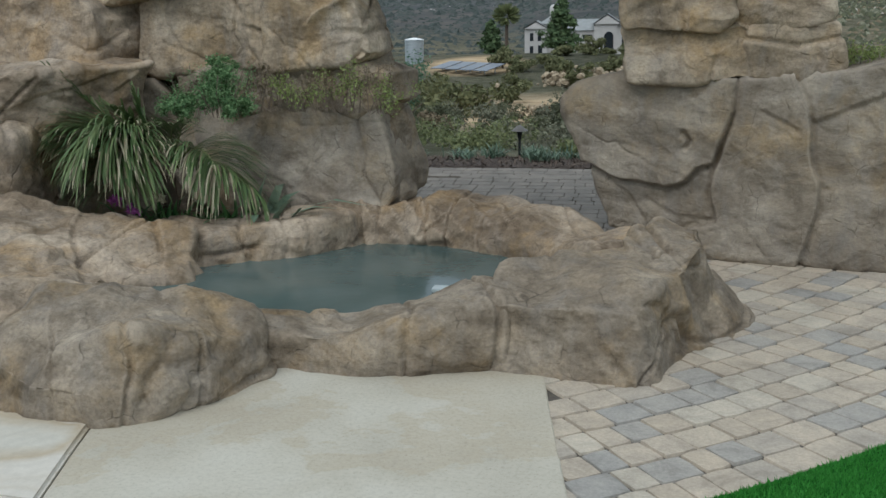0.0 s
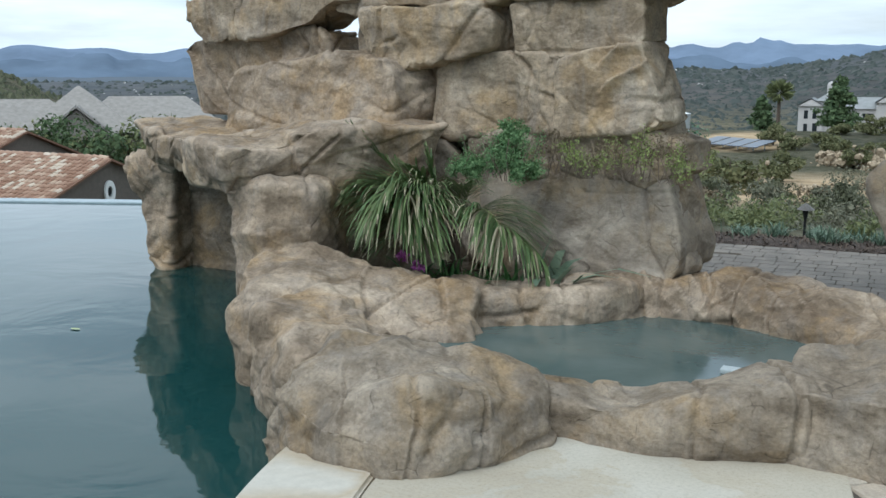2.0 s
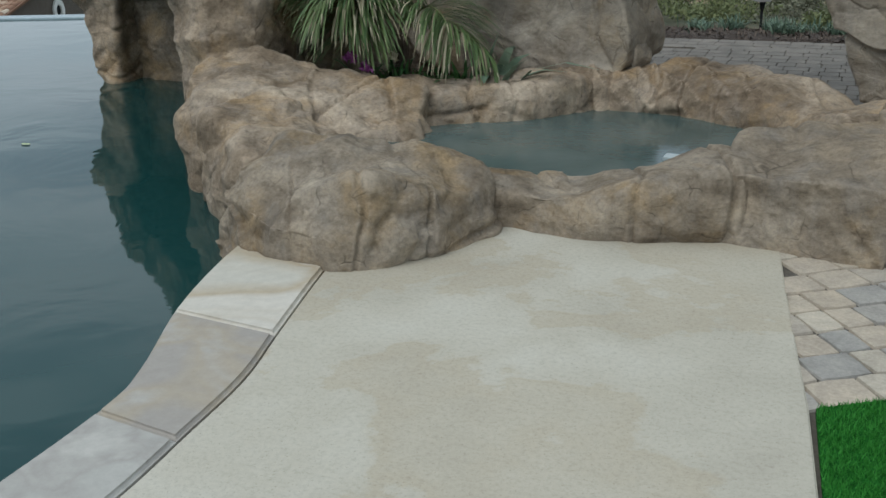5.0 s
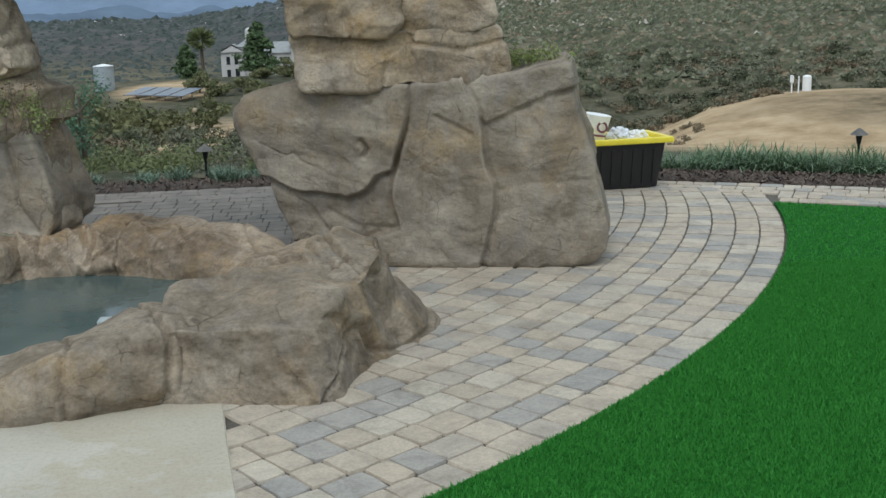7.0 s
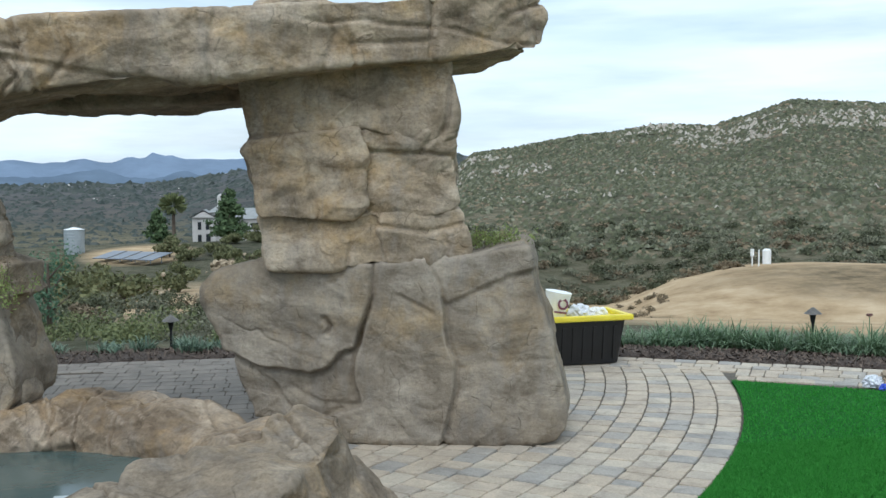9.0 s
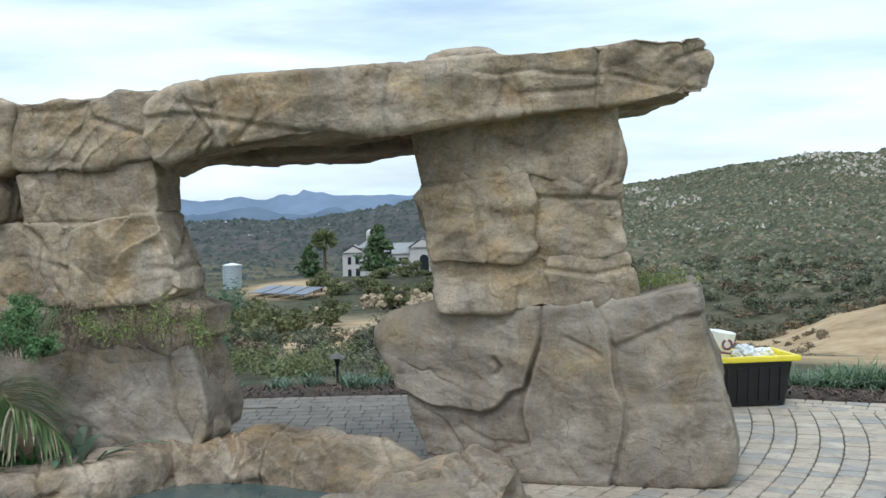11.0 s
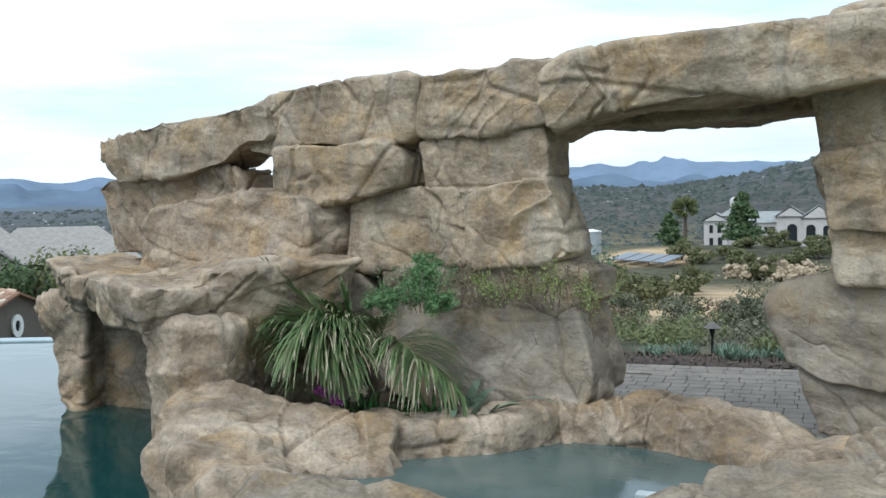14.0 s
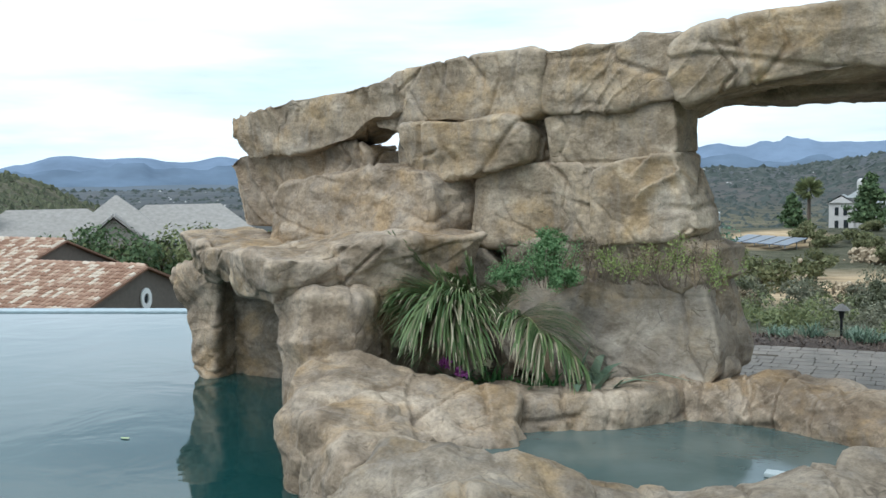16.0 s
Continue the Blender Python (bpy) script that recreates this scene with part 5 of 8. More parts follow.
# ---- turf, planting bed ----
def inside(pts, x, y):
    """Which of the points x, y lie in the polygon."""
    x, y = np.asarray(x, float), np.asarray(y, float)
    hit = np.zeros(x.shape, bool)
    for (ax, ay), (bx, by) in zip(pts, pts[1:] + pts[:1]):
        c = ((ay > y) != (by > y)) & (x < (bx - ax) * (y - ay) / ((by - ay) or 1e-9) + ax)
        hit ^= c
    return hit


def soup(name, tris, mat, label, category, kind="stuff", smooth=False):
    """Many small triangles (N, 3, 3) as one object."""
    V = np.asarray(tris, float).reshape(-1, 3)
    me = bpy.data.meshes.new(name)
    k = len(V)
    me.vertices.add(k)
    me.vertices.foreach_set("co", V.ravel())
    me.loops.add(k)
    me.loops.foreach_set("vertex_index", np.arange(k, dtype=np.int32))
    me.polygons.add(k // 3)
    me.polygons.foreach_set("loop_start", np.arange(0, k, 3, dtype=np.int32))
    me.update(calc_edges=True)
    me.materials.append(mat)
    return tagged(new(name, me), label, category, kind=kind)


rng = np.random.default_rng(7)
arc = [(ARC_X + ARC_R * math.cos(a), ARC_Y + ARC_R * math.sin(a)) for a in np.radians(np.linspace(-57.5, -15.5, 40))]
turf_pts = arc + [(4.8, 6.75), (7.5, 5.6), (10, 2), (9, -5), (1.57, -5), (1.26, -2), (0.93, 0.6), (0.66, 2.3)]
TURF = plain("turf_backing", (0.014, 0.10, 0.013), 0.9, 0, 0.3, 30, 0.4)
TURF.node_tree.nodes["Principled BSDF"].inputs["Specular IOR Level"].default_value = 0.08
turf = tagged(flat_poly("turf", turf_pts, 0.004, TURF, 0.08), "bright green artificial turf lawn with a curved edge", "lawn", kind="structure")
BLADE = island_mat("turf_blade", (0.032, 0.185, 0.022), (0.062, 0.29, 0.042), 0.75, 0.25)
bx, by = rng.uniform(0.55, 7.0, 330000), rng.uniform(2.0, 7.4, 330000)
keep = inside(turf_pts, bx, by) & (np.hypot(bx - 0.8, by - 0.3) < 8.2)
keep &= rng.random(330000) < np.clip(4.2 / np.hypot(bx - 0.8, by - 0.3), 0, 1) ** 1.5
bx, by = np.concatenate([bx[keep], rng.uniform(0.8, 9.5, 60000)]), np.concatenate([by[keep], rng.uniform(-5, 5.4, 60000)])
keep = inside(turf_pts, bx, by)
bx, by = bx[keep], by[keep]


def blades(r, x, y):
    k = len(x)
    ang, lean_a = r.uniform(0, 6.28, k), r.uniform(0, 6.28, k)
    hgt, wid, ln_ = r.uniform(0.009, 0.019, k), 0.0028 + 0.0008 * np.hypot(x - 0.8, y), r.uniform(0.0, 0.014, k)
    base = np.stack([x, y, np.full(k, 0.003)], 1)
    dx = np.stack([np.cos(ang), np.sin(ang), np.zeros(k)], 1) * wid[:, None] / 2
    tip = base + np.stack([np.cos(lean_a) * ln_, np.sin(lean_a) * ln_, hgt], 1)
    return np.stack([base - dx, base + dx, tip], 1)


tufts = blades(rng, bx, by)
near = np.random.default_rng(41)                # the pile stands thicker beside the paving
bx, by = near.uniform(0.55, 4.0, 330000), near.uniform(2.0, 5.6, 330000)
keep = inside(turf_pts, bx, by)
tufts = np.concatenate([tufts, blades(near, bx[keep], by[keep])])
soup("turf_blades", tufts, BLADE, "short green plastic grass blades of the lawn", "grass")

bed_edge = [(-2.6, 8.95), (-1.0, 9.06), (0.33, 9.08), (1.3, 9.02), (2.4, 8.82), (3.55, 8.44), (4.4, 8.02), (5.1, 7.62), (6.2, 6.9), (7.4, 6.0)]
be = catmull(bed_edge, 10)
tn = np.gradient(be, axis=0)
tn /= np.linalg.norm(tn, axis=1, keepdims=True)
out = np.stack([-tn[:, 1], tn[:, 0]], 1)
MULCH = plain("bark_mulch", (0.075, 0.055, 0.043), 0.95, 0, 0.5, 40, 1.0)
strips = np.stack([np.concatenate([be + out * w, np.full((len(be), 1), z)], 1) for w, z in ((0.0, -0.3), (0.0, -0.02), (0.15, 0.0), (0.5, -0.01), (0.9, -0.06), (1.35, -0.22), (1.9, -0.6))])
strips[2:, :, 2] += 0.015 * fbm(strips[2:].reshape(-1, 3) * 5, 3, 4).reshape(strips.shape[0] - 2, -1)
idx = np.arange(strips.shape[0] * strips.shape[1]).reshape(strips.shape[:2])
tagged(new("planting_bed", mesh_of("planting_bed", strips.reshape(-1, 3), np.stack([idx[:-1, :-1], idx[:-1, 1:], idx[1:, 1:], idx[1:, :-1]], -1).reshape(-1, 4), MULCH)), "dark bark mulch planting bed along the paving", "planting bed", kind="structure")


def along_bed(count, lo, hi, s0=0.0, s1=1.0):
    s = rng.uniform(s0, s1, count) * (len(be) - 1)
    i = np.minimum(s.astype(int), len(be) - 2)
    f = (s - i)[:, None]
    w = rng.uniform(lo, hi, count)
    p = be[i] * (1 - f) + be[i + 1] * f + out[i] * w[:, None]
    z = np.interp(w, (0, 0.15, 0.5, 0.9, 1.35, 1.9), (-0.02, 0, -0.01, -0.06, -0.22, -0.6))
    return np.concatenate([p, z[:, None]], 1)


CHIP = island_mat("bark_chip", (0.04, 0.029, 0.023), (0.16, 0.122, 0.096), 0.9)
c = along_bed(9000, 0.02, 0.95)
a, t = rng.uniform(0, 6.28, 9000), rng.normal(0, 0.45, 9000)
L, Wd = rng.uniform(0.02, 0.06, 9000), rng.uniform(0.006, 0.016, 9000)
u = np.stack([np.cos(a), np.sin(a), t], 1) * L[:, None] / 2
v = np.stack([-np.sin(a), np.cos(a), rng.normal(0, 0.4, 9000)], 1) * Wd[:, None] / 2
c[:, 2] += 0.012
soup("bark_chips", np.concatenate([np.stack([c - u - v, c + u - v, c + u + v], 1), np.stack([c - u - v, c + u + v, c - u + v], 1)]), CHIP, "loose brown bark chips on the bed", "mulch")


# strap-leaved plants along the bed
def strap_leaves(centres, per, length, width, seed, spread=0.6):
    """Arching strap leaves in tufts: triangles (N, 3, 3)."""
    r = np.random.default_rng(seed)
    n = len(centres) * per
    c = np.repeat(centres, per, 0) + np.concatenate([r.normal(0, 0.05, (n, 2)), np.zeros((n, 1))], 1)
    a = r.uniform(0, 6.28, n)
    d = np.stack([np.cos(a), np.sin(a)], 1)
    Ls = length * r.uniform(0.55, 1.15, n) * np.repeat(r.uniform(0.7, 1.2, len(centres)), per)
    sp = spread * r.uniform(0.15, 1.0, n)
    pts = []
    for f in (0, 0.35, 0.7, 1.0):
        rad, h = Ls * sp * f ** 1.4, Ls * (f - 0.45 * sp * f ** 2.5)
        pts.append(np.concatenate([c[:, :2] + d * rad[:, None], (c[:, 2] + h)[:, None]], 1))
    side = np.stack([-d[:, 1], d[:, 0], np.zeros(n)], 1) * (width * r.uniform(0.7, 1.2, n))[:, None] / 2
    tr = []
    for i, (w0, w1) in enumerate(((0.8, 1.0), (1.0, 0.75))):
        p, q = pts[i], pts[i + 1]
        tr += [np.stack([p - side * w0, p + side * w0, q + side * w1], 1), np.stack([p - side * w0, q + side * w1, q - side * w1], 1)]
    tr.append(np.stack([pts[2] - side * 0.75, pts[2] + side * 0.75, pts[3]], 1))
    return np.stack(tr, 1).reshape(-1, 3, 3)


STRAP = island_mat("strap_leaf", (0.06, 0.115, 0.055), (0.24, 0.33, 0.19), 0.5, 0.25)
STRAP_GREY = island_mat("grey_strap_leaf", (0.07, 0.12, 0.085), (0.22, 0.29, 0.20), 0.55, 0.25)
right_tufts = along_bed(80, 0.8, 1.2, 0.52, 1.0)
soup("bed_plants", strap_leaves(right_tufts, 85, 0.32, 0.011, 21, 1.75), STRAP, "dark green strap-leaved border plants in mulch", "plants")
left_tufts = along_bed(70, 0.35, 0.9, 0.0, 0.45)
soup("grey_bed_plants", strap_leaves(left_tufts, 22, 0.17, 0.014, 22, 1.3), STRAP_GREY, "grey-green sprawling border plants in mulch", "plants")

# yellow and faded blooms on thin stalks beside the path light
BLOOM = island_mat("yellow_petal", (0.42, 0.32, 0.05), (0.6, 0.48, 0.1), 0.6, 0.2)
FADED = island_mat("faded_bloom", (0.10, 0.05, 0.045), (0.2, 0.11, 0.09), 0.8)
for k, (x, y, h) in enumerate(((5.62, 8.42, 0.34), (5.8, 8.3, 0.31), (5.92, 8.24, 0.36), (6.25, 8.05, 0.38), (6.4, 7.95, 0.33))):
    stalk = empty("flower_stalk", (x, y, -0.06), "thin flower stalk standing out of the border plants", "flower")
    bm = bmesh.new()
    cyl_bm(bm, 0.006, 0.004, h, pose(0, 0, h / 2), 6)
    part("stem", bm, STRAP, stalk)
    bm = bmesh.new()
    for j in range(9):
        cyl_bm(bm, 0.0, 0.011, 0.03, pose(0.014 * math.cos(j * 0.7), 0.014 * math.sin(j * 0.7), h, 50 * math.sin(j * 0.7), 50 * math.cos(j * 0.7), 0), 5)
    part("bloom", bm, (FADED, BLOOM, BLOOM, BLOOM, FADED)[k], stalk)

# ---- path lights ----
LAMP_HAT = plain("weathered_bronze", (0.12, 0.11, 0.10), 0.55, 0.3, 0.3, 30)
LAMP_METAL = plain("dark_bronze_metal", (0.022, 0.022, 0.024), 0.5, 0.6, 0.3, 30)


def path_light(at, height):
    lamp = empty("path_light", at, "dark bronze path light with a cone hat on a stake", "path light", "path lights along the bed")
    bm = bmesh.new()
    cyl_bm(bm, 0.012, 0.012, height, pose(0, 0, height / 2 - 0.03))
    part("stake", bm, LAMP_METAL, lamp)
    bm = bmesh.new()
    cyl_bm(bm, 0.016, 0.028, 0.07, pose(0, 0, height - 0.065))
    part("neck", bm, LAMP_METAL, lamp)
    bm = bmesh.new()
    cyl_bm(bm, 0.078, 0.03, 0.04, pose(0, 0, height + 0.0), 24)
    cyl_bm(bm, 0.03, 0.008, 0.016, pose(0, 0, height + 0.028), 16)
    part("hat", bm, LAMP_HAT, lamp, "weathered grey-bronze hat")
    return lamp


path_light((-0.31, 10.0, -0.09), 0.31)
path_light((5.3, 8.78, -0.05), 0.33)

# ---- storage tub with things in it ----
TUB_BLACK = plain("black_plastic", (0.008, 0.008, 0.009), 0.4, 0, 0.3, 12)
TUB_YELLOW = plain("yellow_plastic", (0.75, 0.62, 0.04), 0.4, 0, 0.1, 9)
WHITE_PLASTIC = plain("white_plastic", (0.78, 0.78, 0.76), 0.4, 0, 0.06, 9)
PURPLE = plain("purple_print", (0.16, 0.05, 0.09), 0.6, 0, 0.1, 9)
CLOTH = plain("white_cloth", (0.62, 0.64, 0.68), 0.9, 0, 0.3, 14)


def tub(at, turn):
    t = empty("storage_tub", at, "black plastic storage tub with a yellow rim on the pavers", "storage tub")
    t.rotation_euler = (0, 0, radians(turn))

    def wall_ring(z0, z1, ax0, ay0, ax1, ay1, thick):
        bm = bmesh.new()
        rows = []
        for z, ax, ay in ((z0, ax0, ay0), (z1, ax1, ay1), (z1, ax1 - thick, ay1 - thick), (z0 + 0.02, ax0 - thick, ay0 - thick)):
            ring = []
            for k in range(40):
                a = 2 * math.pi * k / 40
                ring.append(bm.verts.new((ax * math.copysign(abs(math.cos(a)) ** 0.22, math.cos(a)), ay * math.copysign(abs(math.sin(a)) ** 0.22, math.sin(a)), z)))
            rows.append(ring)
        for r0, r1 in zip(rows[:-1], rows[1:]):
            for k in range(40):
                bm.faces.new((r0[k], r0[(k + 1) % 40], r1[(k + 1) % 40], r1[k]))
        bm.faces.new(rows[0][::-1])
        bm.faces.new(rows[-1])
        return bm

    bm = wall_ring(0.0, 0.35, 0.31, 0.19, 0.36, 0.235, 0.012)
    part("body", bm, TUB_BLACK, t)
    for k in range(-3, 4):
        bm = bmesh.new()
        box_bm(bm, 0.03, 0.012, 0.27, pose(k * 0.085, -0.213, 0.165, 6.5), 0.003)
        part("rib", bm, TUB_BLACK, t)
    bm = bmesh.new()
    for sx, sy, x, y in ((0.80, 0.05, 0, -0.235), (0.80, 0.05, 0, 0.235), (0.05, 0.43, -0.375, 0), (0.05, 0.43, 0.375, 0)):
        box_bm(bm, sx, sy, 0.045, pose(x, y, 0.365), 0.012)
    part("rim", bm, TUB_YELLOW, t, "yellow plastic rim")
    bm = bmesh.new()
    box_bm(bm, 0.70, 0.42, 0.012, pose(0, 0, 0.345), 0.003)
    part("lid", bm, TUB_YELLOW, t, "sunken yellow plastic lid")
    return t


TUB_AT, TUB_TURN = (3.04, 8.34, 0.004), 6
tub(TUB_AT, TUB_TURN)
tub_m = pose(*TUB_AT, 0, 0, TUB_TURN)


def on_tub(x, y, z=0.352):
    return tub_m @ Vector((x, y, z))


bucket = empty("white_bucket", on_tub(-0.16, 0.02), "white tilted paper bucket with a round purple print", "bucket")
bucket.scale = (1.25, 1.25, 1.25)
bucket.rotation_euler = (radians(4), radians(9), radians(TUB_TURN))
bm = bmesh.new()
cyl_bm(bm, 0.062, 0.085, 0.16, pose(0, 0, 0.088), 32)
part("bucket_body", bm, WHITE_PLASTIC, bucket)
bm = bmesh.new()
bmesh.ops.create_circle(bm, cap_ends=False, segments=28, radius=0.036, matrix=pose(0.012, -0.0815, 0.1, 84))
e = bmesh.ops.extrude_edge_only(bm, edges=bm.edges)
bmesh.ops.scale(bm, verts=[v for v in e["geom"] if isinstance(v, bmesh.types.BMVert)], vec=(0.6, 1, 0.6), space=Matrix.Translation((-0.012, 0.0815, -0.1)))
part("round_print", bm, PURPLE, bucket, "round purple mark")
bm = bmesh.new()
box_bm(bm, 0.085, 0.002, 0.012, pose(0.005, -0.0735, 0.045, -8))
part("print_bar", bm, PURPLE, bucket, "purple lettering bar")


def crumple(name, at, size, mat, seed, label, category):
    bm = bmesh.new()
    bmesh.ops.create_icosphere(bm, subdivisions=4, radius=1.0)
    P = np.array([v.co for v in bm.verts])
    t, e = facets(P * 2.2, seed)
    d = 1 + 0.32 * t + 0.14 * fbm(P * 3, 3, seed)
    for v, q, k in zip(bm.verts, P, d):
        z = q[2] * k
        v.co = (q[0] * k * size[0], q[1] * k * size[1], max(z, -0.45) * size[2] + 0.45 * size[2])
    me = bpy.data.meshes.new(name)
    bm.to_mesh(me)
    bm.free()
    me.materials.append(mat)
    ob = new(name, me)
    ob.location = at
    return tagged(ob, label, category)


crumple("rag", on_tub(0.03, -0.02), (0.085, 0.08, 0.07), CLOTH, 5, "crumpled white and blue rag on the tub", "rag")
crumple("plastic_bag", on_tub(0.2, 0.0), (0.075, 0.07, 0.05), WHITE_PLASTIC, 9, "crumpled pale plastic bag on the tub", "bag")

# ---- heap of cut stone and a blue cap at the lawn's far corner ----
BUFF = plain("buff_stone", (0.35, 0.285, 0.205), 0.8, 0, 0.3, 9, 0.4)
BLUE = plain("blue_plastic", (0.03, 0.07, 0.45), 0.45, 0, 0.1, 9)


def branch(path, thick, label):
    """A weathered bent branch, thick in its middle, with knots."""
    c = catmull(path, 10)
    ln = np.linspace(0, 1, len(c))
    tan = np.gradient(c, axis=0)
    tan /= np.linalg.norm(tan, axis=1, keepdims=True)
    u = np.cross(tan, (0.3, 0.2, 1.0))
    u /= np.linalg.norm(u, axis=1, keepdims=True)
    w = np.cross(tan, u)
    a = np.linspace(0, 2 * math.pi, 12, endpoint=False)
    rad = thick * (0.35 + 0.65 * np.sin(math.pi * np.clip(ln, 0.08, 0.92)))
    P = c[:, None] + (u[:, None] * np.cos(a)[None, :, None] + w[:, None] * np.sin(a)[None, :, None]) * rad[:, None, None]
    P = P + 0.25 * thick * planes(P.reshape(-1, 3) * 16, 5).reshape(P.shape[:2])[..., None] * (P - c[:, None]) / thick
    idx = np.arange(P.shape[0] * 12).reshape(-1, 12)
    F = np.stack([idx[:-1], np.roll(idx[:-1], -1, 1), np.roll(idx[1:], -1, 1), idx[1:]], -1).reshape(-1, 4).tolist() + [idx[0][::-1].tolist(), idx[-1].tolist()]
    return tagged(new("driftwood", mesh_of("driftwood", P.reshape(-1, 3), F, BUFF)), label, "driftwood", "driftwood heaped by the lawn")


branch([(4.93, 6.82, 0.05), (5.0, 6.84, 0.22), (5.12, 6.86, 0.30), (5.24, 6.84, 0.2), (5.3, 6.8, 0.05)], 0.032, "pale buff driftwood bough bent into a hoop")
branch([(4.9, 6.72, 0.03), (5.1, 6.7, 0.035), (5.4, 6.68, 0.03)], 0.02, "straight pale driftwood stick lying on the pavers")
branch([(5.05, 6.95, 0.04), (5.2, 6.98, 0.3), (5.34, 6.92, 0.38), (5.5, 6.9, 0.3)], 0.04, "thick buff driftwood root leaning over the heap")
branch([(4.98, 6.76, 0.09), (5.15, 6.78, 0.1), (5.36, 6.76, 0.07)], 0.026, "short buff driftwood stick across the heap")
PURPLE_BAG = plain("dusky_purple_plastic", (0.10, 0.065, 0.12), 0.5, 0, 0.3, 12)
crumple("dark_bag", (5.2, 6.84, 0.02), (0.11, 0.08, 0.10), PURPLE_BAG, 33, "crumpled dusky purple bag under the driftwood", "bag")
for k, (x, y, sx, sy, sz) in enumerate(((4.98, 6.92, 0.13, 0.09, 0.09), (5.36, 6.98, 0.16, 0.12, 0.12))):
    crumple("stone_lump", (x, y, 0.0), (sx, sy, sz), BUFF, 30 + k, "pale buff lump of stone beside the driftwood", "stone")
crumple("blue_wrapper", (4.78, 6.78, 0.0), (0.035, 0.03, 0.03), BLUE, 41, "crumpled bright blue plastic wrapper beside driftwood", "wrapper")
crumple("pale_wrapper", (4.78, 6.93, 0.0), (0.06, 0.05, 0.055), CLOTH, 42, "crumpled pale lilac wrapper beside driftwood", "wrapper")

# ---- tile-roofed house beyond the pool ----
STUCCO = plain("grey_brown_stucco", (0.135, 0.115, 0.095), 0.9, 0, 0.12, 6, 0.3)
def tile_mat(name, single):
    m, n, l, p = node_mat(name)
    fac = n.new("ShaderNodeObjectInfo").outputs["Random"] if single else n.new("ShaderNodeNewGeometry").outputs["Random Per Island"]
    r = ramp(n, [(0.0, (0.27, 0.155, 0.10)), (0.3, (0.35, 0.22, 0.15)), (0.6, (0.45, 0.325, 0.235)), (0.8, (0.56, 0.47, 0.37))])
    r.color_ramp.interpolation = "CONSTANT"
    l.new(fac, r.inputs[0])
    l.new(r.outputs[0], p.inputs["Base Color"])
    p.inputs["Roughness"].default_value = 0.8
    return m


TILE, TILE_FAR = tile_mat("clay_roof_tile", True), tile_mat("clay_roof_tile_far", False)
WHITE_PAINT = plain("white_paint", (0.75, 0.75, 0.72), 0.6, 0, 0.05, 5)
DARK_GLASS = plain("dark_window_glass", (0.02, 0.025, 0.03), 0.1, 0, 0.1, 3)


def barrel_tile():
    """One arched clay tile, 0.26 wide and 0.36 long, lying along -y (down the slope)."""
    V, F = [], []
    for y, r, dz in ((0.0, 0.105, 0.0), (-0.38, 0.125, 0.03)):
        for k in range(7):
            a = math.pi * k / 6
            V.append((r * math.cos(a), y, r * 0.75 * math.sin(a) + dz))
        for k in range(7):
            a = math.pi * k / 6
            V.append(((r - 0.02) * math.cos(a), y, (r - 0.02) * 0.75 * math.sin(a) + dz))
    for k in range(6):
        F += [(k, k + 1, 15 + k, 14 + k), (7 + k, 21 + k, 22 + k, 8 + k), (14 + k, 15 + k, 22 + k, 21 + k)]
    return mesh_of("roof_tile", V, F, TILE, True)


TILE_MESH = barrel_tile()


